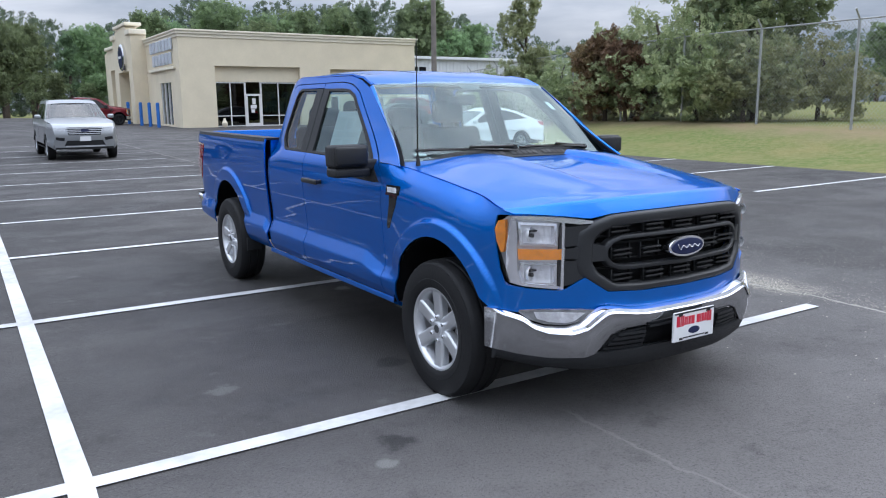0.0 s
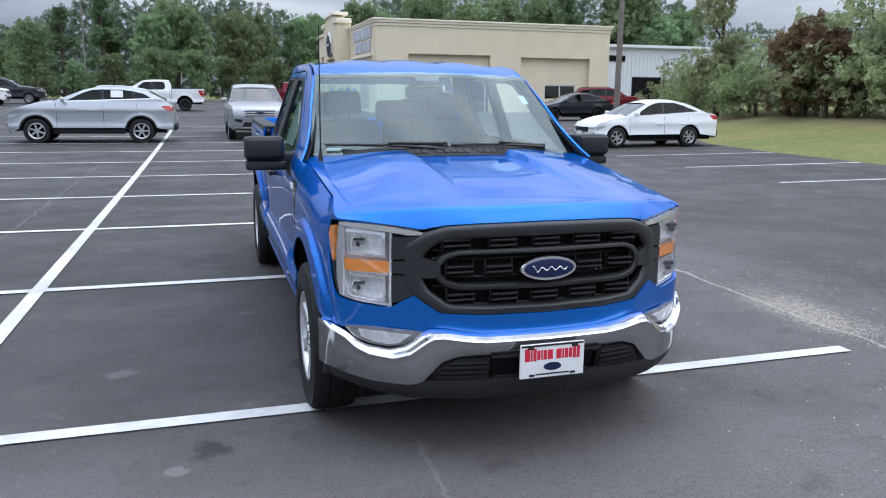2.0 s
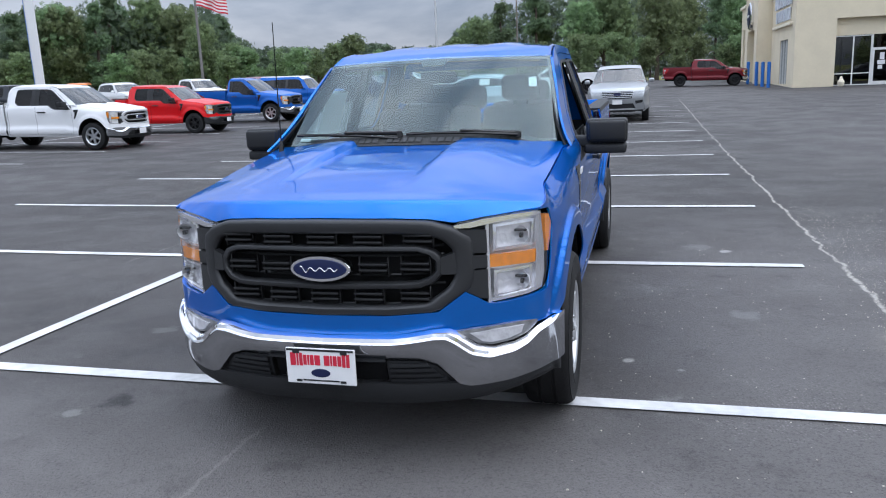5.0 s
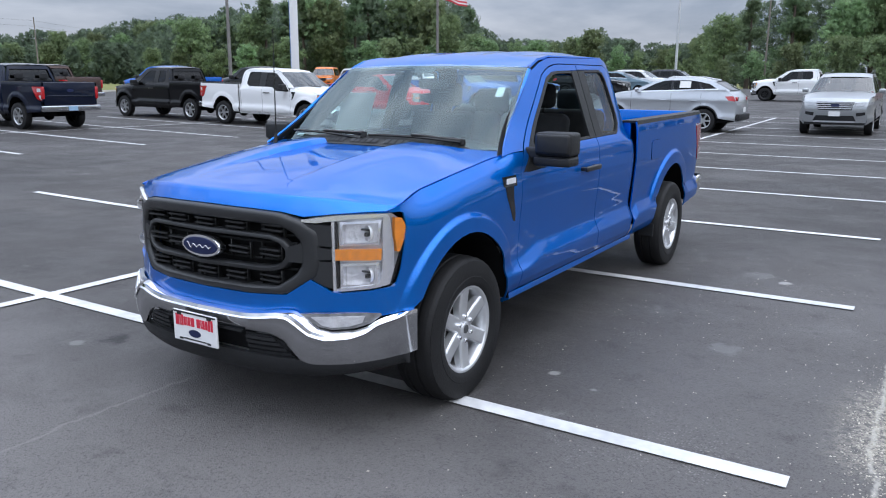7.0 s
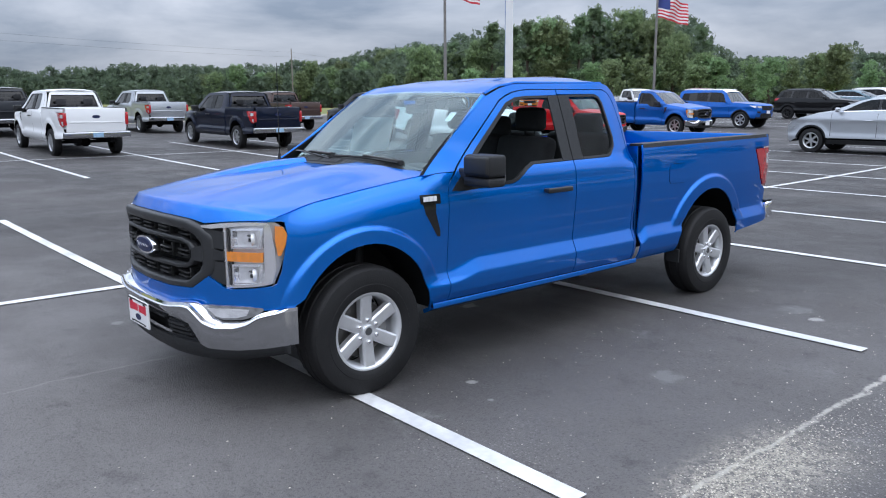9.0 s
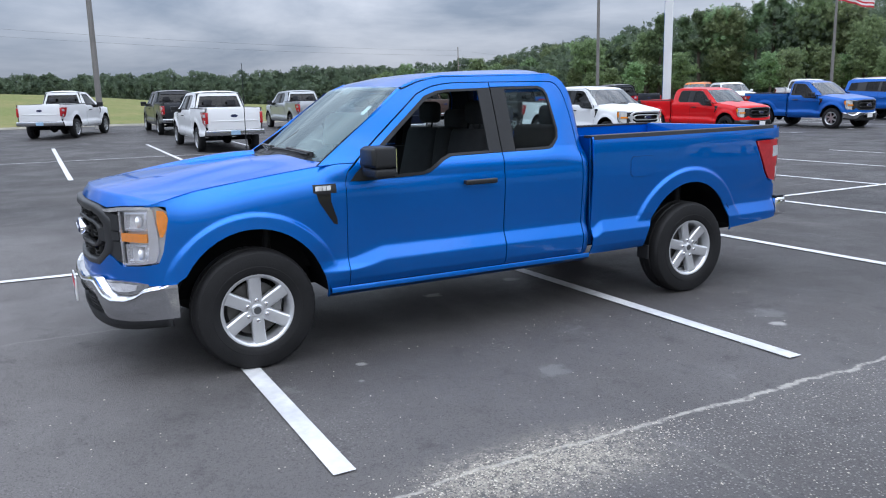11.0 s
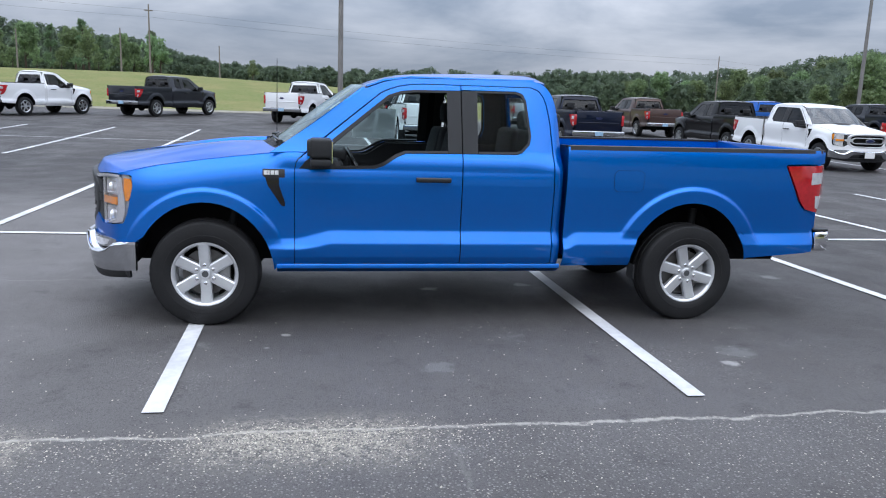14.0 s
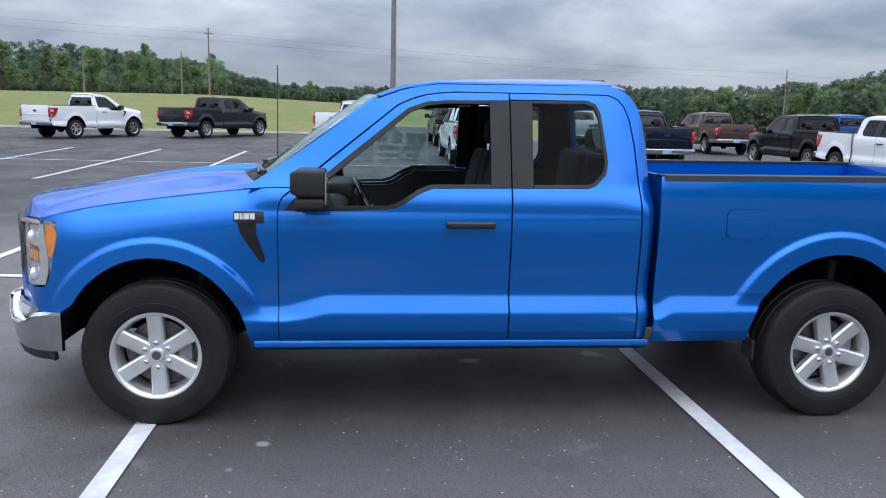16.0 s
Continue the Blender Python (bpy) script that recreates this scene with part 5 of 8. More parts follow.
GRIP = material("satin_black_handle", (0.02, 0.02, 0.021), rough=0.35, vary=0.2, scale=9)
for side, fd, rd in ((1, front_doors[0], rear_doors[0]), (-1, front_doors[1], rear_doors[1])):
    bm = bmesh.new()
    x = side_x(1.62, 1.08)
    box(bm, x + 0.028, x + 0.052, 1.495, 1.755, 1.062, 1.098, 0.011, 3)
    box(bm, x - 0.006, x + 0.034, 1.50, 1.535, 1.066, 1.094, 0.006, 2)
    box(bm, x - 0.006, x + 0.034, 1.71, 1.748, 1.066, 1.094, 0.006, 2)
    part("door_handle", bm if side > 0 else flipped(bm), GRIP, fd, "black pull handle", 40)
    seal = [(0.70, 1.138), (1.20, 1.154), (1.255, 1.172), (1.36, 1.239), (1.425, 1.266), (1.735, 1.271), (1.735, 1.288), (1.415, 1.283), (1.345, 1.255), (1.245, 1.190), (1.19, 1.172), (0.735, 1.158), (0.755, 1.195), (1.315, 1.660), (1.41, 1.694), (1.50, 1.705), (1.735, 1.710), (1.735, 1.727), (1.50, 1.723), (1.40, 1.713), (1.30, 1.679), (0.70, 1.191)]
    bm = sheet(seal, lambda u, v: Vector((cab_x(u, v) + 0.002, u, v)), 0.08, 0.012)
    part("window_seal", bm if side > 0 else flipped(bm), BLACK_PLASTIC, fd, "black rubber window seal", 40)
    bm = sheet([(1.738, 1.272), (1.842, 1.272), (1.842, 1.728), (1.738, 1.724)], lambda u, v: Vector((cab_x(u, v) + 0.003, u, v)), 0.08, 0.012)
    part("pillar_trim", bm if side > 0 else flipped(bm), BLACK_PLASTIC, fd, "grained black pillar trim", 40)
    bm = sheet([(1.850, 1.272), (1.962, 1.272), (1.968, 1.730), (1.850, 1.728)], lambda u, v: Vector((cab_x(u, v) + 0.003, u, v)), 0.08, 0.012)
    part("pillar_trim", bm if side > 0 else flipped(bm), BLACK_PLASTIC, rd, "grained black pillar trim", 40)
    seal = [(1.968, 1.273), (2.26, 1.276), (2.30, 1.289), (2.36, 1.349), (2.375, 1.412), (2.345, 1.672), (2.32, 1.718), (2.27, 1.735), (1.968, 1.731), (1.968, 1.717), (2.262, 1.720), (2.305, 1.705), (2.328, 1.665), (2.357, 1.412), (2.344, 1.358), (2.29, 1.304), (2.255, 1.293), (1.968, 1.289)]
    bm = sheet(seal, lambda u, v: Vector((cab_x(u, v) + 0.002, u, v)), 0.08, 0.012)
    part("window_seal", bm if side > 0 else flipped(bm), BLACK_PLASTIC, rd, "black rubber window seal", 40)
    bm = sheet([(1.965, 1.28), (2.25, 1.283), (2.29, 1.295), (2.35, 1.355), (2.366, 1.412), (2.336, 1.668), (2.312, 1.71), (2.266, 1.727), (1.965, 1.724)], lambda u, v: Vector((cab_x(u, v) - 0.010, u, v)), 0.06)
    pane = part("window_pane", bm if side > 0 else flipped(bm), SIDE_GLASS, rd, "clear side glass", 60)
    pane.visible_shadow = False
    if side < 0:
        bm = sheet([(0.73, 1.15), (1.19, 1.16), (1.25, 1.182), (1.35, 1.248), (1.42, 1.276), (1.74, 1.28), (1.74, 1.718), (1.50, 1.712), (1.40, 1.702), (1.305, 1.668), (0.73, 1.19)], lambda u, v: Vector((cab_x(u, v) - 0.010, u, v)), 0.06)
        pane = part("window_pane", flipped(bm), GLASS, fd, "closed clear side window", 60)
        pane.visible_shadow = False
        # price sheet stuck inside the closed window
        note = sheet([(1.12, 1.29), (1.52, 1.29), (1.52, 1.565), (1.12, 1.565)], lambda u, v: Vector((cab_x(u, v) - 0.02, u, v)), 0.1, 0.002)
        note = part("window_sticker", flipped(note), paper("white_paper"), fd, "white printed price sheet on the glass", 60)
        ink = paper("grey_print", 0.94)
        bm = bmesh.new()
        for k, (a, b, z0, z1) in enumerate(((1.14, 1.30, 1.535, 1.555), (1.14, 1.22, 1.46, 1.52), (1.25, 1.33, 1.45, 1.52), (1.36, 1.50, 1.44, 1.525), (1.14, 1.32, 1.395, 1.43), (1.34, 1.50, 1.39, 1.43), (1.14, 1.33, 1.345, 1.375), (1.36, 1.46, 1.345, 1.38), (1.16, 1.26, 1.305, 1.33), (1.30, 1.50, 1.31, 1.335))):
            for dx in (0.0,):
                pts = [Vector((-(cab_x(u, v) - 0.0165 + dx), u, v)) for u, v in ((a, z0), (b, z0), (b, z1), (a, z1))]
                bm.faces.new([bm.verts.new(p) for p in pts])
        part("print_block", bm, ink, note)

# roof, hood, glass
ROOF = [(1.10, 1.748), (1.22, 1.795), (1.40, 1.835), (1.9, 1.866), (2.40, 1.870), (2.52, 1.852), (2.60, 1.80)]
def roof_at(u, v):
    c = smooth_table(ROOF, v)
    half = 0.70
    k = min(1.0, abs(u) / half)
    edge = 1.80 + 0.01 * ease((v - 1.3) / 0.5) - max(0, 1.3 - v) * 0.38 - max(0, v - 2.45) * 0.35
    rib = 0.006 * (math.cos(u * 17.5) if abs(u) < 0.54 and v > 1.3 else 0)
    return Vector((u, v, edge + (c - edge) * (1 - k ** 3.2) + rib * ease((v - 1.3) / 0.15)))
roof_line = [(-0.69, 1.14), (-0.3, 1.085), (0, 1.075), (0.3, 1.085), (0.69, 1.14), (0.692, 1.26), (0.697, 1.45), (0.697, 2.0), (0.695, 2.40), (0.69, 2.46), (0.66, 2.512), (0.4, 2.55), (-0.4, 2.55), (-0.66, 2.512), (-0.69, 2.46), (-0.695, 2.40), (-0.697, 2.0), (-0.697, 1.45), (-0.692, 1.26)]
part("roof", sheet(roof_line, roof_at, 0.045, -0.012), BLUE, truck, "blue ribbed steel roof", 40)
both("roof_moulding", sheet([(1.15, 1.736), (1.28, 1.783), (1.46, 1.812), (2.42, 1.822), (2.42, 1.830), (1.46, 1.822), (1.27, 1.795), (1.14, 1.745)], lambda u, v: Vector((glass_x(u, v) - 0.006, u, v)), 0.06, 0.02), BLUE, truck)
HOOD_C = [(-0.88, 1.150), (-0.70, 1.172), (-0.5, 1.203), (-0.25, 1.235), (0.1, 1.268), (0.35, 1.288), (0.62, 1.298)]
HOOD_E = [(-0.88, 1.090), (-0.62, 1.086), (-0.52, 1.098), (-0.3, 1.143), (0.0, 1.188), (0.3, 1.226), (0.64, 1.266)]
HOOD_FRONT = [(0, -0.872), (0.25, -0.860), (0.45, -0.818), (0.56, -0.772), (0.665, -0.712), (0.75, -0.657), (0.81, -0.608), (0.856, -0.56)]
HOOD_REAR = [(0, 0.345), (0.3, 0.365), (0.6, 0.44), (0.80, 0.555), (0.856, 0.61)]


HOOD_LIP = [(0, 1.084), (0.30, 1.080), (0.45, 1.071), (0.50, 1.061), (0.545, 1.050), (0.66, 1.064), (0.76, 1.072), (0.856, 1.078)]


def hood_point(x, t):
    """A point of the hood: x across, t from its front lip (0) to the cowl (1)."""
    a, b = smooth_table(HOOD_FRONT, abs(x)), smooth_table(HOOD_REAR, abs(x))
    y = a + (b - a) * t
    gap = y - a
    e, c = smooth_table(HOOD_E, y), smooth_table(HOOD_C, y)
    k = min(1.0, abs(x) / 0.856)
    top = e + (c - e) * (1 - k ** 2.6)
    back = ease((y + 0.75) / 1.05)
    side = ease((abs(x) - 0.285) / 0.035)
    out = ease((abs(x) - 0.40) / 0.38)
    top += back * (0.034 - 0.014 * ease((y - 0.05) / 0.35)) * (side - out) - 0.012 * back * (1 - side)
    lip = lerp_table(HOOD_LIP, abs(x))
    rise = 0.90 * (gap / 0.045) ** 0.85 if gap < 0.045 else 0.90 + 0.10 * ease((gap - 0.045) / 0.10)
    wide = min(0.90, fender_x(y, lerp_table(TOP_LINE, y) - 0.004) - 0.006)
    return Vector((x * wide / 0.856, y, lip + (top - lip) * rise))


def hood_mesh(cols, steps_back, thick):
    bm = bmesh.new()
    lip = [0.0, 0.006, 0.013, 0.02, 0.027, 0.034, 0.042, 0.055, 0.075, 0.10][::1 if cols > 30 else 3]
    rows = [[bm.verts.new(hood_point(0.856 * q / cols, t)) for q in range(-cols, cols + 1)] for t in lip + [0.10 + 0.90 * q / steps_back for q in range(1, steps_back + 1)]]
    for p_row, q_row in zip(rows, rows[1:]):
        for q in range(2 * cols):
            bm.faces.new((p_row[q], p_row[q + 1], q_row[q + 1], q_row[q]))
    bm.normal_update()
    if thick:
        bmesh.ops.solidify(bm, geom=bm.faces[:], thickness=thick)
    return bm


part("hood", hood_mesh(44, 34, 0.014), BLUE, truck, "blue hood with a raised dome", 40)
part("engine_bay", a_box(-0.62, 0.62, -0.66, 0.62, 0.55, 1.06), DARK, truck)
both("inner_fender", a_box(0.60, 0.82, -0.40, 0.62, 0.92, 1.08), DARK, truck)


def shield_at(u, v):
    """Windscreen: u across from -1 to 1, v from its foot to the roof."""
    half = 0.850 + (0.716 - 0.850) * v
    bow = 1 - u * u
    y = 0.56 + (1.135 - 0.56) * v - (0.16 * (1 - v) + 0.075 * v) * bow
    z = 1.268 + (1.742 - 1.268) * v + 0.018 * bow * v + 0.025 * math.sin(math.pi * v) * 0.5
    return Vector((half * u, y, z))
ws = part("windshield", sheet([(-1, 0), (1, 0), (1, 1), (-1, 1)], shield_at, 0.05), GLASS, truck, "raked clear windshield", 60)
ws.visible_shadow = False
# the pillar's front face, from the outer skin round to the glass
bm = bmesh.new()
edges = []
for i in range(25):
    v = i / 24
    y, z = 0.455 + 0.685 * v, 1.249 + 0.473 * v
    a, c = Vector((cab_x(y, z), y, z)), shield_at(1.0, 0.97 * v) + Vector((-0.006, -0.004, 0.004))
    m = a.lerp(c, 0.45) + Vector((0.006, -0.006, 0.004))
    edges.append([bm.verts.new(q) for q in (a, m, c)])
for p_row, q_row in zip(edges, edges[1:]):
    for i in range(2):
        bm.faces.new((p_row[i], p_row[i + 1], q_row[i + 1], q_row[i]))
bmesh.ops.recalc_face_normals(bm, faces=bm.faces[:])
both("pillar_face", bm, BLUE, truck, "", 75)
part("shade_band", sheet([(-1.0, 0), (1.0, 0), (1.0, 1), (-1.0, 1), (-1.0, 0.06), (-0.965, 0.06), (-0.965, 0.965), (-0.12, 0.965), (-0.09, 0.90), (0.09, 0.90), (0.12, 0.965), (0.965, 0.965), (0.965, 0.035), (-1.0, 0.035)], lambda u, v: shield_at(u, v) + Vector((0, 0.006, -0.008)), 0.1, 0.003), GLOSS_BLACK, ws, "black windshield edge band", 60)
note = material("pale_decal", (0.70, 0.74, 0.75), rough=0.6, vary=0.2, scale=30)
for u0, u1, v0, v1 in ((0.80, 0.86, 0.60, 0.72), (-0.87, -0.78, 0.06, 0.09)):
    part("decal", sheet([(u0, v0), (u1, v0), (u1, v1), (u0, v1)], lambda u, v: shield_at(u, v) + Vector((0, 0.008, -0.006)), 0.1, 0.001), note, ws, "small pale sticker")
# cowl, wipers, antenna
def cowl_at(u, v):
    """The cowl climbs from the hood's rear edge onto the foot of the glass."""
    foot = hood_point(u, 1.0)
    room = 0.35 + 0.65 * (1 - ease((abs(u) - 0.50) / 0.32))
    return Vector((foot.x, foot.y + 0.006 + v * room, 1.279 - 0.030 * (u / 0.80) ** 2 + 0.46 * max(0.0, v) * room))
part("cowl", sheet([(-0.80, -0.03), (0.80, -0.03), (0.80, 0.10), (-0.80, 0.10)], cowl_at, 0.05, -0.012, 0.03), BLACK_PLASTIC, truck, "black slatted cowl below the windshield")
SLAT = material("satin_grey_plastic", (0.045, 0.048, 0.055), rough=0.28, vary=0.2, scale=9)
for k in range(30):
    u = -0.62 + 1.24 * k / 29
    if k % 6 == 5:
        continue
    bm = bmesh.new()
    quad = [cowl_at(u + du, v) + Vector((0, -0.003, 0.005)) for du, v in ((-0.016, 0.018), (0.016, 0.018), (0.016, 0.062), (-0.016, 0.062))]
    bm.faces.new([bm.verts.new(q) for q in quad])
    bmesh.ops.solidify(bm, geom=bm.faces[:], thickness=0.005)
    part("cowl_slat", bm, SLAT, truck)
for x0, x1 in ((-0.74, -0.06), (-0.02, 0.60)):
    bm = bmesh.new()
    pts = [shield_at((x0 + (x1 - x0) * i / 8) / 0.84, 0.066 + 0.022 * math.sin(math.pi * (0.25 + 0.75 * i / 8)) - 0.022 * (i / 8) ** 2) + Vector((0, -0.018, 0.018)) for i in range(9)]
    tube(bm, pts, 0.009)
    foot = cowl_at(x1, 0.085) + Vector((0, 0, 0.018))
    rod(bm, foot, pts[4] + Vector((0, -0.008, 0.014)), 0.013, 0.008, n=6)
    rod(bm, foot - Vector((0, 0, 0.02)), foot + Vector((0, 0, 0.012)), 0.02, 0.016, n=10)
    part("wiper", bm, GLOSS_BLACK, truck, "black wiper arm and blade", 40)
bm = bmesh.new()
rod(bm, (-0.79, 0.42, 1.22), (-0.79, 0.43, 1.31), 0.018, 0.009, 10)
rod(bm, (-0.79, 0.43, 1.31), (-0.785, 0.435, 1.98), 0.0042, 0.0025, 6)
part("antenna", bm, GLOSS_BLACK, truck, "thin black whip antenna", 40)
part("roof_beacon", a_box(-0.12, 0.12, 2.40, 2.56, 1.85, 1.888, 0.016, 3), GLOSS_BLACK, truck, "dark high brake lamp housing", 40)

# rear of the cab
part("cab_back", sheet([(-0.88, 0.45), (0.88, 0.45), (0.865, 1.16), (0.785, 1.30), (0.64, 1.74), (0.58, 1.80), (-0.58, 1.80), (-0.64, 1.74), (-0.785, 1.30), (-0.82, 1.24), (-0.71, 1.30), (-0.59, 1.70), (0.59, 1.70), (0.71, 1.30), (-0.82, 1.235), (-0.865, 1.16)], lambda u, v: Vector((u, 2.602 - 0.22 * max(0, v - 1.3) ** 1.2, v)), 0.15, 0.02), BLUE, truck, "", 40)
rw = part("rear_window", sheet([(-0.72, 1.29), (0.72, 1.29), (0.60, 1.705), (-0.60, 1.705)], lambda u, v: Vector((u, 2.588 - 0.22 * max(0, v - 1.3) ** 1.2, v)), 0.1), GLASS, truck, "clear rear cab window", 60)
rw.visible_shadow = False

# grille
GRILLE = material("charcoal_grille", (0.021, 0.022, 0.024), rough=0.42, vary=0.2, scale=8, bump=0.12, bump_scale=300)
# near-black colour for backing sheets that stand in for shade behind the openings
SHADE_BLACK = material("grille_void", (0.004, 0.004, 0.0045), rough=0.9, vary=0.3, scale=9)
grille = part("grille", sheet(fx(sym([(0, 1.07), (0.44, 1.07), (0.58, 1.0), (0.58, 0.80), (0.46, 0.70), (0, 0.70)]), FRONT), on_plan(FRONT, 0.11), 0.08, 0.01), SHADE_BLACK, truck, "black grille with mesh and oval emblem")


def rounded(line):
    """Cut each inner corner of an open line once."""
    out = [line[0]]
    for a, b in zip(line, line[1:]):
        out += [(a[0] * 0.88 + b[0] * 0.12, a[1] * 0.88 + b[1] * 0.12), (a[0] * 0.12 + b[0] * 0.88, a[1] * 0.12 + b[1] * 0.88)]
    return out + [line[-1]]


def ring(outer, inner, plan, back, thick):
    """A closed frame with a rounded section, lofted between two alike half outlines."""
    def full(line):
        line = rounded(line)
        return line + [(-x, z) for x, z in reversed(line[1:-1])]
    o, i = full(outer), full(inner)
    bm = bmesh.new()
    rows = []
    for k, d in ((0.0, thick), (0.0, 0.012), (0.10, 0.003), (0.24, 0.0), (0.70, 0.0), (0.86, 0.006), (1.0, 0.02), (1.0, thick)):
        row = []
        for a, b in zip(o, i):
            x, z = a[0] + (b[0] - a[0]) * k, a[1] + (b[1] - a[1]) * k
            px, py = plan.at(plan.u(x))
            row.append(bm.verts.new((px, py + back + d, z)))
        rows.append(row)
    n = len(o)
    for p, q in zip(rows, rows[1:] + rows[:1]):
        for j in range(n):
            bm.faces.new((p[j], p[(j + 1) % n], q[(j + 1) % n], q[j]))
    bmesh.ops.recalc_face_normals(bm, faces=bm.faces[:])
    return bm
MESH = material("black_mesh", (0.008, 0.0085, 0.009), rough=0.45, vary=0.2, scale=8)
g_out = [(0, 1.080), (0.30, 1.076), (0.45, 1.066), (0.545, 1.032), (0.610, 0.985), (0.615, 0.83), (0.60, 0.775), (0.475, 0.688), (0.30, 0.680), (0, 0.678)]
g_in = [(0, 1.020), (0.30, 1.018), (0.445, 1.008), (0.50, 0.982), (0.535, 0.94), (0.538, 0.83), (0.51, 0.785), (0.43, 0.728), (0.30, 0.722), (0, 0.720)]
part("grille_frame", ring(g_out, g_in, FRONT, -0.016, 0.05), GRILLE, grille, "wide charcoal outer frame", 40)
r_out = [(0, 0.972), (0.40, 0.968), (0.465, 0.945), (0.50, 0.905), (0.50, 0.855), (0.465, 0.812), (0.40, 0.790), (0, 0.788)]
r_in = [(0, 0.945), (0.39, 0.942), (0.44, 0.925), (0.465, 0.897), (0.465, 0.862), (0.44, 0.834), (0.39, 0.818), (0, 0.816)]
part("grille_bar", ring(r_out, r_in, FRONT, -0.008, 0.04), GRILLE, grille, "inner charcoal bar loop", 40)
both("grille_tie", sheet(fx([(0.49, 0.915), (0.545, 0.932), (0.60, 0.914), (0.664, 0.907), (0.664, 0.857), (0.60, 0.857), (0.545, 0.842), (0.49, 0.845)], FRONT), on_plan(FRONT, -0.010), 0.05, 0.03), GRILLE, grille)
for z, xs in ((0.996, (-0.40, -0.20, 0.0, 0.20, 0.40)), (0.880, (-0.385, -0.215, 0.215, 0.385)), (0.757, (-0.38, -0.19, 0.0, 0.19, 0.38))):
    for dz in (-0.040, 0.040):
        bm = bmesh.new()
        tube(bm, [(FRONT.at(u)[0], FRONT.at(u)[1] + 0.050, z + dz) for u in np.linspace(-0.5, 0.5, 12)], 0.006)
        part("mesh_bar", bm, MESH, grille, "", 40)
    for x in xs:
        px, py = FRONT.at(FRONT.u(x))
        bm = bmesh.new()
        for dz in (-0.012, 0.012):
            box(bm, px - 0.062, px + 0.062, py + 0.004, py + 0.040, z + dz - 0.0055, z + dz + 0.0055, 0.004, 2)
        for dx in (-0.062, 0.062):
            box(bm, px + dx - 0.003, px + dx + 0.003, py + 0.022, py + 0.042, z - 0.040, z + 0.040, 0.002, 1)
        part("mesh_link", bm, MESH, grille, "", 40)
# emblem: a blue oval with a bright rim; its writing is a plain wavy stroke
def oval(a, b, y0, y1, z, n=40, bulge=0.0):
    bm = bmesh.new()
    rows = [[bm.verts.new((a * k * math.cos(2 * math.pi * i / n), y, z + b * k * math.sin(2 * math.pi * i / n))) for i in range(n)] for k, y in ((1.0, y1), (1.0, y0 + 0.004), (0.97, y0), (0.6, y0 - bulge))]
    for p, q in zip(rows, rows[1:]):
        for i in range(n):
            bm.faces.new((p[i], p[(i + 1) % n], q[(i + 1) % n], q[i]))
    bm.faces.new(rows[-1])
    bmesh.ops.recalc_face_normals(bm, faces=bm.faces[:])
    return bm
emblem = part("emblem", oval(0.133, 0.054, -0.918, -0.87, 0.880), CHROME, grille, "bright-rimmed blue oval emblem", 40)
part("emblem_face", oval(0.118, 0.042, -0.9225, -0.905, 0.880, bulge=0.003), OVAL_BLUE, emblem, "", 40)
bm = bmesh.new()
tube(bm, [(x, -0.9265, 0.88 + (0.013 if x < -0.045 else 0.007) * math.sin(x * 150 + 0.8)) for x in np.linspace(-0.082, 0.082, 60)], 0.0024)
part("emblem_stroke", bm, CHROME, emblem, "silver wavy stroke")
# dark wings between grille and headlamps, with a tie bar across the step; wing_back is coloured as shade
both("wing_back", sheet(fx([(0.54, 1.02), (0.67, 1.03), (0.672, 0.71), (0.62, 0.73), (0.54, 0.80)], FRONT), on_plan(FRONT, 0.020), 0.05, 0.01), SHADE_BLACK, truck)
for top in ([(0.54, 1.024), (0.662, 1.012), (0.664, 0.916), (0.60, 0.924), (0.54, 0.946)], [(0.545, 0.830), (0.60, 0.848), (0.664, 0.848), (0.664, 0.722), (0.63, 0.732), (0.545, 0.79)]):
    both("grille_wing", sheet(fx(top, FRONT), on_plan(FRONT, -0.006), 0.05, 0.03), GRILLE, truck)
# headlamps
def rim_loop(outer, inner, surf):
    """A thin square-cut frame between two quads laid on the lamp's surface."""
    bm = bmesh.new()
    rows = [[bm.verts.new(surf(d)(*q)) for q in fx(line, FRONT)] for line, d in ((outer, 0.046), (outer, 0.016), (inner, 0.014), (inner, 0.046))]
    for p, q in zip(rows, rows[1:]):
        for i in range(4):
            bm.faces.new((p[i], p[(i + 1) % 4], q[(i + 1) % 4], q[i]))
    bmesh.ops.recalc_face_normals(bm, faces=bm.faces[:])
    return bm


CHROME_SOFT = material("lamp_reflector", (0.90, 0.91, 0.92), rough=0.16, metal=0.45, vary=0.10, scale=40)
SILVER_TRIM = material("bright_silver_trim", (0.88, 0.88, 0.89), rough=0.12, metal=0.80, vary=0.05, scale=30)
FACET = material("faceted_reflector", (0.94, 0.94, 0.95), rough=0.08, metal=0.40, vary=0.35, scale=22, bump=1.0, bump_scale=34)
LAMP = [(0.542, 1.041), (0.66, 1.058), (0.76, 1.066), (0.85, 1.069), (0.885, 1.060), (0.898, 1.03), (0.903, 0.98), (0.900, 0.90), (0.891, 0.80), (0.880, 0.728), (0.80, 0.712), (0.70, 0.700), (0.662, 0.700), (0.664, 0.80), (0.656, 1.014), (0.60, 1.024), (0.545, 1.030)]
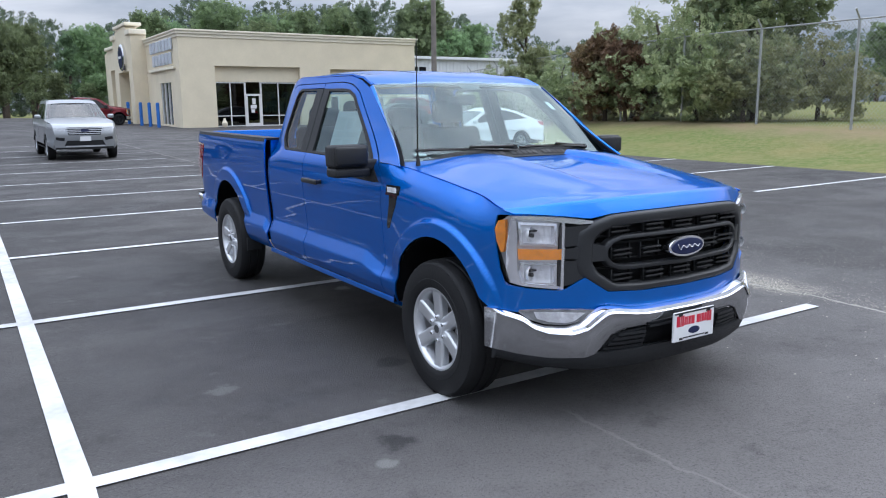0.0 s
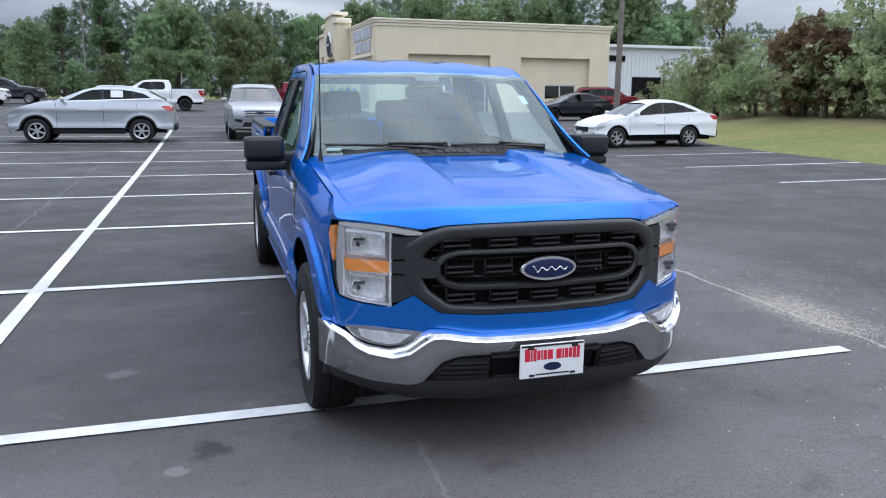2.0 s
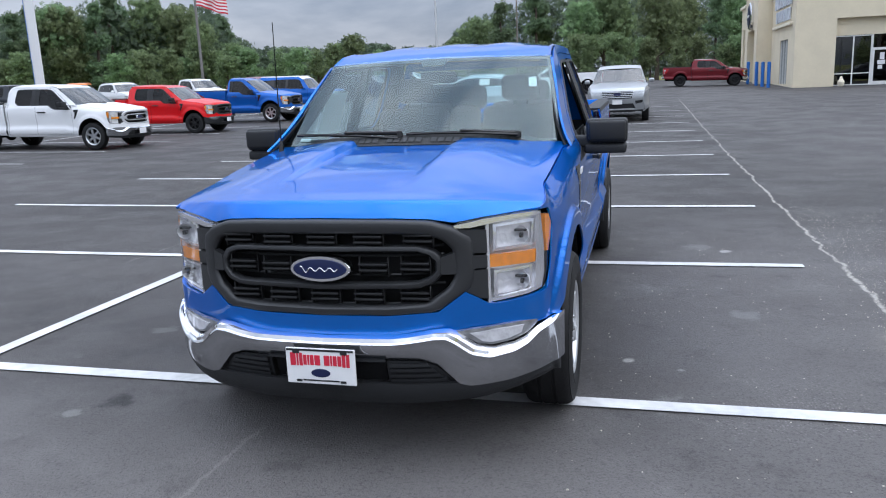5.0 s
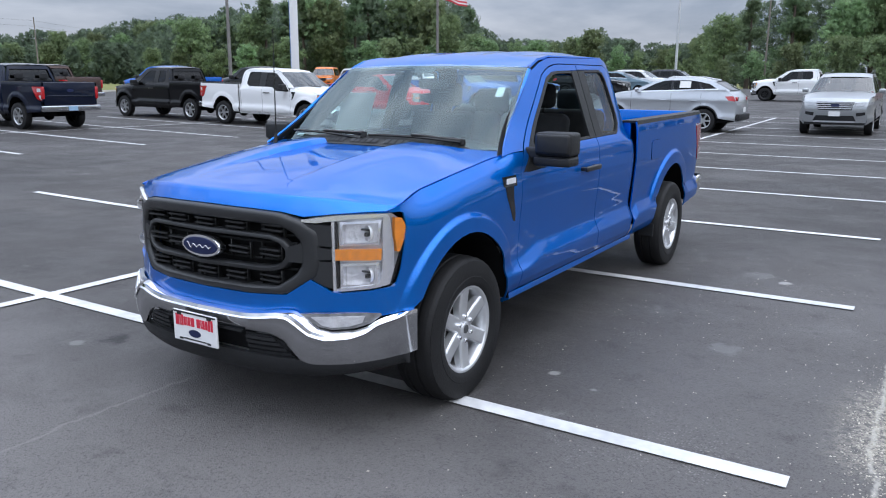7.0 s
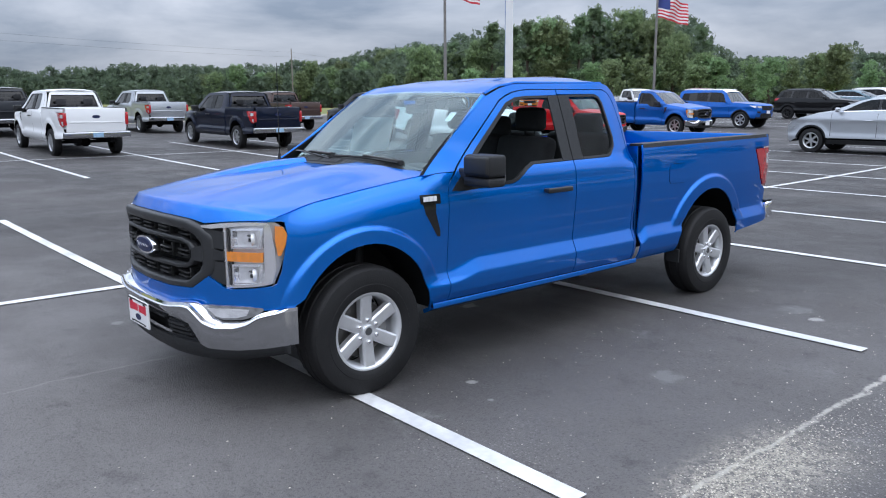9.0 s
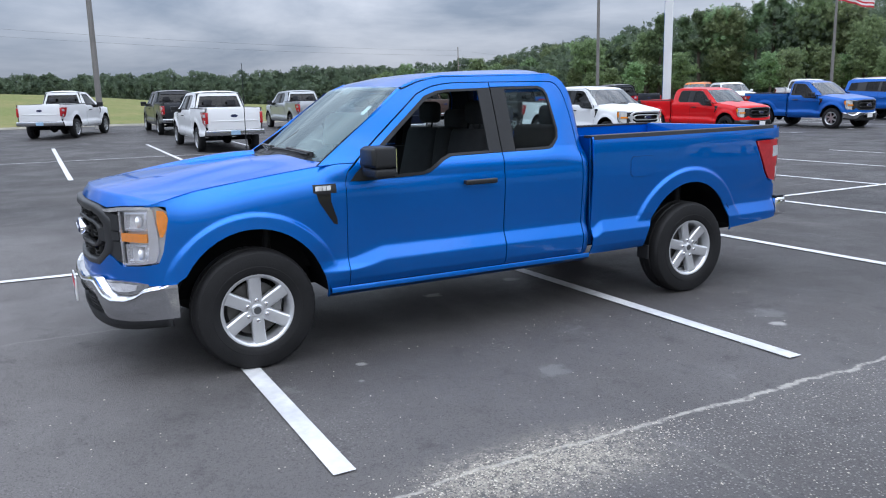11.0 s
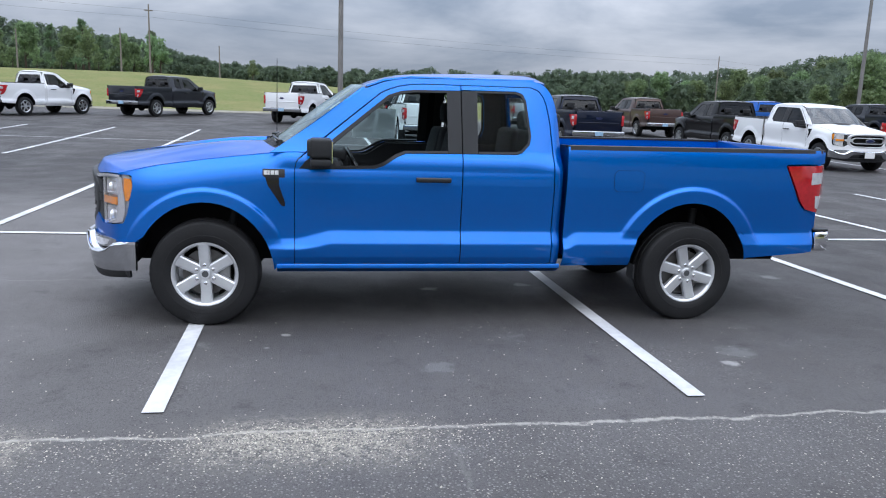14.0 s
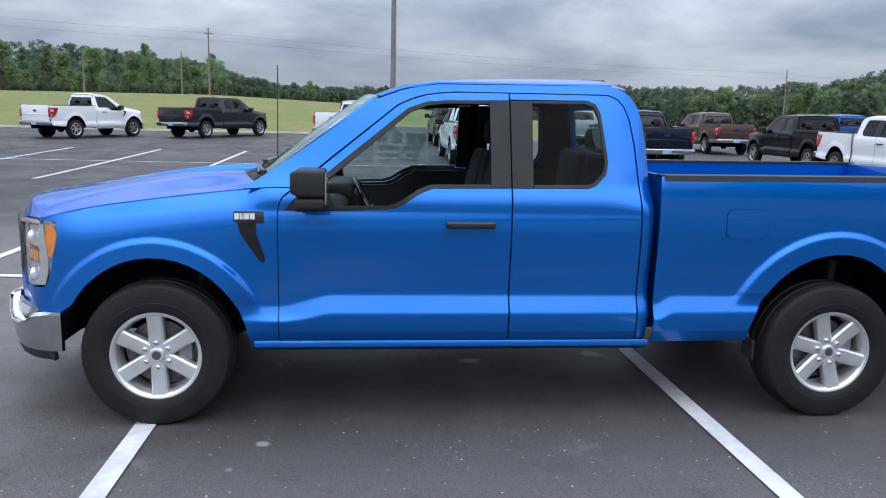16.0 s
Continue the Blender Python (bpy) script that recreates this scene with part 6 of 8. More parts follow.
def lamp_surface(back):
    def f(u, v):
        x, y = FRONT.at(u)
        k = ease((abs(x) - 0.80) / 0.09)
        return Vector((x - math.copysign(1.0, x) * k * (0.008 + 0.7 * max(0.0, back)), y + back * (1 - 0.7 * k) + 0.012 * ease((v - 0.95) / 0.2), v))
    return f
for s in (1, -1):
    put = (lambda b: b) if s > 0 else flipped
    lamp = part("headlight", put(sheet(fx(LAMP, FRONT), lamp_surface(0.050), 0.05, 0.01)), CHROME_SOFT, truck, "clear headlight with amber band and chrome trim", 40)
    part("lamp_trim", put(sheet(fx([(0.542, 1.041), (0.66, 1.058), (0.76, 1.066), (0.84, 1.068), (0.868, 1.064), (0.870, 1.052), (0.84, 1.052), (0.76, 1.048), (0.672, 1.036), (0.60, 1.026), (0.545, 1.030)], FRONT), lamp_surface(-0.008), 0.04, 0.02)), SILVER_TRIM, lamp, "bright silver top blade", 40)
    part("outer_trim", put(sheet(fx([(0.852, 1.050), (0.874, 1.048), (0.884, 0.92), (0.884, 0.80), (0.874, 0.735), (0.80, 0.718), (0.70, 0.706), (0.664, 0.704), (0.668, 0.718), (0.70, 0.720), (0.80, 0.733), (0.838, 0.745), (0.850, 0.80), (0.853, 0.92)], FRONT), lamp_surface(0.008), 0.03, 0.04)), SILVER_TRIM, lamp, "bright silver lamp border", 40)
    part("inner_trim", put(sheet(fx([(0.662, 0.703), (0.674, 0.703), (0.670, 1.034), (0.658, 1.030)], FRONT), lamp_surface(0.0), 0.05, 0.05)), SILVER_TRIM, lamp, "", 40)
    for z0, z1, x1 in ((0.918, 1.036, 0.846), (0.722, 0.842, 0.834)):
        z = (z0 + z1) / 2
        box_rim = [(0.682, z0), (x1 - 0.01, z0 + 0.006), (x1, z1), (0.682, z1 - 0.008)]
        hole = [(0.694, z0 + 0.012), (x1 - 0.020, z0 + 0.017), (x1 - 0.012, z1 - 0.012), (0.694, z1 - 0.019)]
        part("reflector_rim", put(rim_loop(box_rim, hole, lamp_surface)), SILVER_TRIM, lamp, "", 40)
        part("reflector_box", put(sheet(fx(hole, FRONT), lamp_surface(0.042), 0.018, 0.01)), FACET, lamp, "faceted reflector", 20)
        x, y = FRONT.at(FRONT.u(0.79))
        bm = bmesh.new()
        rows = lathe(bm, [(0.0, 0.036), (0.014, 0.032), (0.020, 0.022), (0.023, 0.010)], 18)
        bm.faces.new(rows[-1])
        bmesh.ops.transform(bm, matrix=Matrix.Translation((x, y + 0.012, z)) @ pose(0, 0, 0, 0, 0, 62), verts=bm.verts[:])
        part("reflector_bowl", put(bm), CHROME_SOFT, lamp, "", 60)
        part("lamp_bulb", put(a_box(x - 0.030, x + 0.022, y + 0.002, y + 0.024, z + 0.012, z + 0.022, 0.004, 2)), GLOSS_BLACK, lamp, "", 40)
        part("lamp_bulb", put(a_box(x - 0.008, x + 0.008, y - 0.002, y + 0.026, z - 0.014, z + 0.006, 0.004, 2)), GLOSS_BLACK, lamp, "", 40)
    part("turn_signal", put(sheet(fx([(0.668, 0.852), (0.846, 0.853), (0.849, 0.906), (0.668, 0.904)], FRONT), lamp_surface(0.004), 0.03, 0.02)), AMBER, lamp, "amber turn signal band", 40)
    part("side_marker", put(sheet(fx([(0.8885, 0.885), (0.893, 0.885), (0.9005, 0.95), (0.9015, 1.00), (0.895, 1.040), (0.884, 1.046), (0.885, 0.96)], FRONT), lamp_surface(-0.002), 0.02, 0.02)), AMBER, lamp, "amber side marker", 40)
    cover = part("lamp_lens", put(sheet(fx([(0.672, 1.040), (0.76, 1.052), (0.85, 1.056), (0.884, 1.052), (0.896, 1.03), (0.901, 0.98), (0.897, 0.90), (0.889, 0.80), (0.878, 0.735), (0.80, 0.718), (0.672, 0.708)], FRONT), lamp_surface(-0.006), 0.03)), LENS, lamp, "clear lamp cover", 60)
    cover.visible_shadow = False

# blue fascia under the grille
fascia = sym([(0, 0.680), (0.30, 0.682), (0.475, 0.690), (0.58, 0.765), (0.63, 0.732), (0.664, 0.706), (0.70, 0.700), (0.80, 0.710), (0.882, 0.726), (0.896, 0.75), (0.905, 0.72), (0.908, 0.60), (0.80, 0.592), (0.60, 0.585), (0.52, 0.600), (0.30, 0.598), (0, 0.598)])
part("front_fascia", sheet(fx(fascia, FRONT), on_plan(FRONT, -0.014), 0.03, -0.02), BLUE, truck, "blue fascia below the grille", 40)

# bumper
STEEL = material("dull_chrome", (0.50, 0.51, 0.53), rough=0.10, metal=1.0, vary=0.08, scale=6)
def bump_at(back=0.0):
    def f(u, v):
        x, y = BUMP.at(u)
        d = 0.0
        if v > 0.575:
            d = 0.05 * ((v - 0.575) / 0.05) ** 2
        elif v > 0.535:
            d = 0.0
        else:
            d = 0.014 * ease((0.545 - v) / 0.03) + 0.03 * ease((0.48 - v) / 0.13)
        return Vector((x, y + back + min(d, 0.06), v))
    return f
b_top = [(0, 0.598), (0.30, 0.600), (0.36, 0.606), (0.46, 0.622), (0.52, 0.622), (0.56, 0.600), (0.62, 0.550), (0.68, 0.530), (0.76, 0.534), (0.80, 0.548), (0.845, 0.580), (0.88, 0.592), (0.92, 0.602), (0.947, 0.606)]
b_mid = [(0, 0.572), (0.30, 0.574), (0.37, 0.580), (0.47, 0.594), (0.515, 0.592), (0.55, 0.570), (0.61, 0.520), (0.68, 0.496), (0.77, 0.502), (0.82, 0.522), (0.86, 0.560), (0.892, 0.573), (0.92, 0.582), (0.947, 0.588)]
def band(top, low, plan, profile, thick=0.025, n=200):
    """A horizontal strip between two curves z(x), wrapped round the plan; profile lists (share from top to bottom, set-back)."""
    end = top[-1][0]
    def soft(table, x):
        return sum(lerp_table(table, min(end, abs(x + d))) for d in (-0.006, 0.0, 0.006)) / 3
    bm = bmesh.new()
    rows = []
    for k, back in profile:
        row = []
        for i in range(n + 1):
            u = plan.u(end) * (2 * i / n - 1)
            x, y = plan.at(u)
            a, b = soft(top, x), soft(low, x)
            row.append(bm.verts.new((x, y + back * (1 - ease((abs(x) - 0.90) / 0.04)), a + (b - a) * k)))
        rows.append(row)
    for p, q in zip(rows, rows[1:]):
        for i in range(n):
            bm.faces.new((p[i], q[i], q[i + 1], p[i + 1]))
    bm.normal_update()
    bmesh.ops.solidify(bm, geom=bm.faces[:], thickness=thick)
    return bm
bumper = part("front_bumper", band(b_top, b_mid, BUMP, ((0.0, 0.055), (0.12, 0.034), (0.4, 0.014), (0.75, -0.002), (0.95, -0.006), (1.0, -0.002))), CHROME, truck, "chrome front bumper with fog lamps and plate", 40)
face_low = [(0, 0.505), (0.245, 0.505), (0.27, 0.505), (0.40, 0.502), (0.47, 0.480), (0.555, 0.385), (0.60, 0.372), (0.75, 0.372), (0.86, 0.385), (0.947, 0.402)]
part("bumper_face", band(b_mid, face_low, BUMP, ((0.0, 0.004), (0.1, 0.010), (0.3, 0.010), (0.7, 0.018), (1.0, 0.034))), STEEL, bumper, "dull chrome bumper face", 40)
FOG_GREY = material("fog_lamp_housing", (0.40, 0.41, 0.42), rough=0.25, metal=0.6, vary=0.5, scale=25, bump=0.5, bump_scale=30)
for s in (1, -1):
    put = (lambda b: b) if s > 0 else flipped
    vent = part("bumper_vent", put(sheet(fx([(0.262, 0.492), (0.395, 0.490), (0.462, 0.468), (0.545, 0.382), (0.262, 0.385)], BUMP), bump_at(0.03), 0.05, 0.01)), BLACK_PLASTIC, bumper, "black slatted bumper insert", 40)
    for z, x1 in ((0.475, 0.44), (0.452, 0.465), (0.426, 0.485), (0.402, 0.51)):
        part("vent_slat", put(sheet(fx([(0.275, z - 0.007), (x1, z - 0.007), (x1 - 0.01, z + 0.007), (0.275, z + 0.007)], BUMP), bump_at(0.014), 0.06, -0.02)), BLACK_PLASTIC, vent, "", 40)
    fog = part("fog_light", put(sheet(fx([(0.545, 0.606), (0.60, 0.612), (0.70, 0.614), (0.80, 0.612), (0.858, 0.604), (0.815, 0.560), (0.76, 0.540), (0.68, 0.536), (0.625, 0.552)], BUMP), on_plan(BUMP, 0.050), 0.03, 0.02)), FOG_GREY, bumper, "clear fog light in chrome notch", 40)
    fog_lens = part("fog_lens", put(sheet(fx([(0.555, 0.603), (0.60, 0.608), (0.70, 0.610), (0.80, 0.608), (0.848, 0.600), (0.808, 0.562), (0.757, 0.545), (0.68, 0.541), (0.63, 0.555)], BUMP), on_plan(BUMP, 0.030), 0.03)), LENS, fog, "", 60)
    fog_lens.visible_shadow = False
    part("fog_reflector", put(sheet(fx([(0.60, 0.596), (0.70, 0.601), (0.80, 0.598), (0.79, 0.566), (0.745, 0.552), (0.68, 0.548), (0.645, 0.558)], BUMP), on_plan(BUMP, 0.042), 0.02, 0.006)), FACET, fog, "", 20)
part("bumper_opening", sheet(fx(sym([(0, 0.50), (0.25, 0.50), (0.25, 0.39), (0, 0.39)]), BUMP), bump_at(0.05), 0.08, 0.01), DARK, bumper)
part("bumper_skirt", band([(0, 0.392), (0.27, 0.392), (0.55, 0.388), (0.60, 0.376), (0.75, 0.376), (0.86, 0.388), (0.935, 0.402)], [(0, 0.290), (0.30, 0.290), (0.60, 0.300), (0.75, 0.315), (0.86, 0.335), (0.935, 0.35)], BUMP, ((0.0, 0.034), (0.25, 0.036), (0.75, 0.052), (1.0, 0.075))), BLACK_PLASTIC, bumper, "black plastic air dam", 40)
part("lower_lip", sheet(fx(sym([(0, 0.505), (0.262, 0.505), (0.262, 0.495), (0, 0.495)]), BUMP), bump_at(0.002), 0.06, -0.03), BLACK_PLASTIC, bumper)
plate = part("dealer_plate", a_box(-0.153, 0.153, -0.985, -0.972, 0.405, 0.560, 0.005, 2), PLATE_WHITE, bumper, "white dealer plate in a frame")
for x0, x1, z0, z1, mat_ in ((-0.148, 0.148, 0.549, 0.557, BLACK_PLASTIC), (-0.12, -0.09, 0.537, 0.549, BLACK_PLASTIC), (0.09, 0.12, 0.537, 0.549, BLACK_PLASTIC), (-0.08, 0.08, 0.419, 0.425, BLACK_PLASTIC), (-0.11, -0.085, 0.414, 0.424, BLACK_PLASTIC), (0.085, 0.11, 0.414, 0.424, BLACK_PLASTIC)):
    part("plate_mark", a_box(x0, x1, -0.987, -0.984, z0, z1), mat_, plate)
widths = (0.03, 0.01, 0.018, 0.018, 0.01, 0.02, 0.03, 0.0, 0.03, 0.01, 0.02, 0.02, 0.018, 0.018)
x = -0.132
for w in widths:
    if w:
        tall = 0.052 if abs(x) > 0.09 else 0.044
        part("plate_bar", a_box(x, x + w * 0.82, -0.987, -0.984, 0.488 - (tall - 0.044) / 2, 0.488 + tall, 0.001), PLATE_RED, plate, "red bar")
    x += (w or 0.012) * 0.82 + 0.0035
bm = oval(0.043, 0.0185, -0.9875, -0.984, 0.455, 28)
part("plate_oval", bm, OVAL_BLUE, plate, "blue oval", 40)

# side vents with badge bars
for s in (1, -1):
    put = (lambda b: b) if s > 0 else flipped
    vent = part("fender_vent", put(sheet([(0.405, 1.135), (0.560, 1.135), (0.560, 1.075), (0.520, 1.075), (0.520, 1.02), (0.560, 0.90), (0.560, 0.868), (0.535, 0.875), (0.44, 1.02), (0.425, 1.075), (0.405, 1.085)], lambda u, v: Vector((side_x(u, v) + 0.002, u, v)), 0.03, -0.014)), GLOSS_BLACK, truck, "black fender vent with pale badge", 40)
    y = 0.415
    for w in (0.026, 0.014, 0.008, 0.028, 0.030):
        part("badge_bar", put(a_box(side_x(0.48, 1.1) + 0.013, side_x(0.48, 1.1) + 0.019, y, y + w - 0.004, 1.096, 1.126)), PLATE_WHITE, vent, "pale badge bar")
        y += w

# mirrors
for s in (1, -1):
    put = (lambda b: b) if s > 0 else flipped
    mirror = part("side_mirror", put(a_box(0.955, 1.185, 0.735, 0.885, 1.232, 1.366, 0.020, 3)), BLACK_PLASTIC, truck, "large black side mirror", 50)
    bm = bmesh.new()
    box(bm, 0.86, 0.99, 0.745, 0.83, 1.205, 1.275, 0.02, 3)
    part("mirror_arm", put(bm), BLACK_PLASTIC, mirror, "", 50)
    part("mirror_base", put(a_box(0.945, 1.180, 0.738, 0.882, 1.172, 1.227, 0.014, 2)), BLACK_PLASTIC, mirror, "", 50)
    part("mirror_core", put(a_box(0.97, 1.165, 0.752, 0.872, 1.20, 1.26, 0.01, 2)), DARK, mirror)
    part("mirror_cap", put(a_box(0.970, 1.178, 0.716, 0.76, 1.245, 1.356, 0.014, 2)), BLACK_PLASTIC, mirror, "", 50)
    part("mirror_glass", put(a_box(0.975, 1.168, 0.884, 0.890, 1.20, 1.35, 0.0)), CHROME, mirror, "mirror glass")
    bm = sheet([(0.66, 1.14), (0.86, 1.15), (0.86, 1.30), (0.70, 1.19)], lambda u, v: Vector((cab_x(u, v) + 0.003, u, v)), 0.06, 0.012)
    part("mirror_sail", put(bm), BLACK_PLASTIC, mirror, "", 40)

# wheels
def tyre_mesh():
    bm = bmesh.new()
    prof = [(-0.10, 0.222), (-0.118, 0.26), (-0.122, 0.31), (-0.116, 0.352), (-0.104, 0.374), (-0.085, 0.384), (-0.045, 0.3875), (-0.040, 0.379), (-0.030, 0.379), (-0.026, 0.3875), (0.026, 0.3875), (0.030, 0.379), (0.040, 0.379), (0.045, 0.3875), (0.085, 0.384), (0.104, 0.374), (0.110, 0.366), (0.113, 0.366), (0.1165, 0.350), (0.122, 0.31), (0.1205, 0.285), (0.1225, 0.283), (0.1190, 0.262), (0.112, 0.236), (0.104, 0.229), (0.095, 0.222)]
    n = 96
    rings = lathe(bm, prof, n)
    for k, row in enumerate(rings):
        a, r = prof[k]
        if r > 0.36:
            for i, v in enumerate(row):
                if i % 2 and abs(a) > 0.05:
                    f = 1 - 0.0035 / r
                    v.co.y *= f
                    v.co.z *= f
    for v in bm.verts:
        v.co.z = max(v.co.z, -HUB_Z + 0.002)
    bmesh.ops.recalc_face_normals(bm, faces=bm.faces[:])
    return bm
def spoke_mesh():
    """One broad alloy spoke, forked by a shallow groove, pointing up."""
    bm = bmesh.new()
    rows = []
    for r, w, x in ((0.026, 0.030, 0.084), (0.050, 0.038, 0.088), (0.085, 0.0395, 0.090), (0.13, 0.0395, 0.092), (0.18, 0.040, 0.097), (0.205, 0.0415, 0.101), (0.224, 0.046, 0.104)):
        rows.append([bm.verts.new(c) for c in ((x - 0.045, -w * 1.06, r), (x - 0.010, -w, r), (x - 0.001, -w * 0.80, r), (x, -w * 0.70, r), (x - 0.003, 0.0, r), (x, w * 0.70, r), (x - 0.001, w * 0.80, r), (x - 0.010, w, r), (x - 0.045, w * 1.06, r))])
    for p, q in zip(rows, rows[1:]):
        for i in range(len(p) - 1):
            bm.faces.new((p[i], p[i + 1], q[i + 1], q[i]))
    bmesh.ops.recalc_face_normals(bm, faces=bm.faces[:])
    if bm.faces[len(bm.faces) // 2].normal.x < 0:
        bmesh.ops.reverse_faces(bm, faces=bm.faces[:])
    return bm
wheel_kit = None
def wheel_parts(parent, turn):
    """Tyre, rim, six spokes, hub and nuts, with the outer face towards +x."""
    global wheel_kit
    if wheel_kit is None:
        wheel_kit = {}

        def part_of(nm, bm, mt, sm):
            wheel_kit[nm] = part(nm, bm, mt, None, "", sm).data
        part_of("tyre", tyre_mesh(), RUBBER, 40)
        bm = bmesh.new()
        lathe(bm, [(-0.10, 0.215), (-0.105, 0.235), (-0.09, 0.225), (-0.02, 0.20), (0.05, 0.205), (0.085, 0.212), (0.098, 0.222), (0.104, 0.233), (0.110, 0.233), (0.110, 0.226), (0.102, 0.214), (0.085, 0.207), (0.05, 0.200)], 64)
        bmesh.ops.recalc_face_normals(bm, faces=bm.faces[:])
        part_of("rim", bm, ALLOY, 40)
        part_of("spoke", spoke_mesh(), ALLOY, 35)
        bm = bmesh.new()
        rows = lathe(bm, [(0.03, 0.062), (0.078, 0.060), (0.084, 0.052), (0.086, 0.040), (0.096, 0.037), (0.099, 0.033), (0.099, 0.0)], 36)
        bmesh.ops.remove_doubles(bm, verts=bm.verts[:], dist=1e-5)
        bmesh.ops.recalc_face_normals(bm, faces=bm.faces[:])
        part_of("hub", bm, ALLOY, 35)
        bm = bmesh.new()
        rows = lathe(bm, [(0.080, 0.0135), (0.094, 0.012), (0.097, 0.008), (0.097, 0.0)], 10)
        bmesh.ops.remove_doubles(bm, verts=bm.verts[:], dist=1e-5)
        part_of("lug_nut", bm, CHROME, 35)
        bm = bmesh.new()
        rows = lathe(bm, [(0.0, 0.17), (0.012, 0.168), (0.012, 0.07), (0.03, 0.06), (0.03, 0.0)], 40)
        bmesh.ops.remove_doubles(bm, verts=bm.verts[:], dist=1e-5)
        part_of("brake_disc", bm, material("brake_steel", (0.16, 0.155, 0.15), rough=0.5, metal=0.6, vary=0.3, scale=12), 35)
        bm = bmesh.new()
        rows = lathe(bm, [(0.099, 0.024), (0.1015, 0.022), (0.1015, 0.0)], 24)
        bmesh.ops.remove_doubles(bm, verts=bm.verts[:], dist=1e-5)
        part_of("centre_cap", bm, material("grey_cap", (0.12, 0.125, 0.13), rough=0.3, metal=0.5, vary=0.2, scale=9), 35)
        part_of("brake_caliper", a_box(-0.01, 0.042, 0.085, 0.170, -0.095, 0.075, 0.014, 2), material("caliper_steel", (0.34, 0.34, 0.34), rough=0.4, metal=0.5, vary=0.3, scale=14), 40)
        for ob in [o for o in scene.collection.objects if o.data in wheel_kit.values()]:
            bpy.data.objects.remove(ob)
    def link(nm, m=Matrix()):
        ob = new(nm, wheel_kit[nm])
        ob.parent = parent
        ob.matrix_basis = m
        return ob
    for nm in ("tyre", "rim", "hub", "brake_disc", "centre_cap", "brake_caliper"):
        link(nm)
    for k in range(6):
        link("spoke", pose(0, 0, 0, turn + 60 * k))
        link("lug_nut", pose(0, 0, 0, turn + 60 * k) @ pose(0.005, 0, 0.0665))
for y in (0.0, WB):
    for s in (1, -1):
        wheel = new("wheel")
        wheel.parent = truck
        wheel["label"] = "six-spoke silver alloy wheel with black tyre"
        wheel.matrix_basis = pose(s * 0.842, y, HUB_Z, 0, 0, 0 if s > 0 else 180)
        wheel_parts(wheel, 2 if y == 0 else 14)

# wheel wells and underbody
both("bed_wheelhouse", a_box(0.38, 0.81, WB - 0.56, WB + 0.56, 0.952, 1.0, 0.02, 3), BLUE, truck, "", 40)
for cy, r in ((0.0, 0.515), (WB, 0.565)):
    bm = bmesh.new()
    n = 18
    cut = math.asin(0.17 / (r + 0.02)) if cy else 0.12
    turns = [cut + (math.pi - 2 * cut) * i / n for i in range(n + 1)]
    rows = [[bm.verts.new((x, cy + r * math.cos(a) * 0.97, 0.36 + (r + 0.02) * math.sin(a))) for a in turns] for x in (0.40, 0.935)]
    for i in range(n):
        bm.faces.new((rows[0][i], rows[1][i], rows[1][i + 1], rows[0][i + 1]))
    inner = [rows[0][i] for i in range(n + 1)]
    bm.faces.new(inner)
    both("wheel_well", bm, DARK, truck)
bm = bmesh.new()
for s in (1, -1):
    box(bm, s * 0.38, s * 0.50, -0.55, 4.7, 0.40, 0.56, 0.01)
box(bm, -0.82, 0.82, 0.52, 2.60, 0.405, 0.50, 0.02)
rod(bm, (-0.80, WB, HUB_Z), (0.80, WB, HUB_Z), 0.045, n=12)
rod(bm, (-0.80, 0, HUB_Z), (0.80, 0, HUB_Z), 0.04, n=12)
bmesh.ops.create_uvsphere(bm, u_segments=14, v_segments=8, radius=0.15, matrix=Matrix.Translation((0, WB, HUB_Z)))
part("chassis", bm, DARK, truck, "dark chassis frame and axles", 40)
both("mud_flap", a_box(0.80, 0.93, 3.235, 3.25, 0.325, 0.44, 0.004), BLACK_PLASTIC, truck)
for s in (1, -1):
    for cy in (0.0, WB):
        bm = bmesh.new()
        rod(bm, (s * 0.62, cy + 0.13, 0.36), (s * 0.60, cy + 0.18, 0.85), 0.035, n=10)
        part("shock_absorber", bm, BLACK_PLASTIC, truck, "", 40)

# bed
bm = bmesh.new()
for half, y0, y1 in ((0.82, 2.70, WB - 0.57), (0.39, WB - 0.57, WB + 0.57), (0.82, WB + 0.57, 4.80)):
    box(bm, -half, half, y0, y1, 0.80, 0.84, 0.0)
for k in range(14):
    x = -0.78 + 1.56 * k / 13
    for y0, y1 in ((2.72, 4.78),) if abs(x) < 0.36 else ((2.72, WB - 0.58), (WB + 0.58, 4.78)):
        box(bm, x - 0.035, x + 0.035, y0, y1, 0.84, 0.855, 0.005)
part("bed_floor", bm, BLUE, truck, "ribbed blue bed floor", 40)
bm = a_box(0.80, 0.825, 2.69, 4.80, 0.952, 1.345)
box(bm, 0.80, 0.825, 2.69, WB - 0.57, 0.80, 0.950)
box(bm, 0.80, 0.825, WB + 0.57, 4.80, 0.80, 0.950)
both("bed_wall", bm, BLUE, truck)
part("bed_front", a_box(-0.87, 0.87, 2.672, 2.70, 0.50, 1.35, 0.005), BLUE, truck)
both("bed_rail", sheet([(0.80, 2.668), (0.926, 2.668), (0.918, 4.45), (0.89, 4.70), (0.855, 4.84), (0.80, 4.84)], lambda u, v: Vector((u - 0.006, v, 1.352 + 0.014 * (v - 2.668) / 2.1)), 0.2, 0.018), BLACK_PLASTIC, truck)
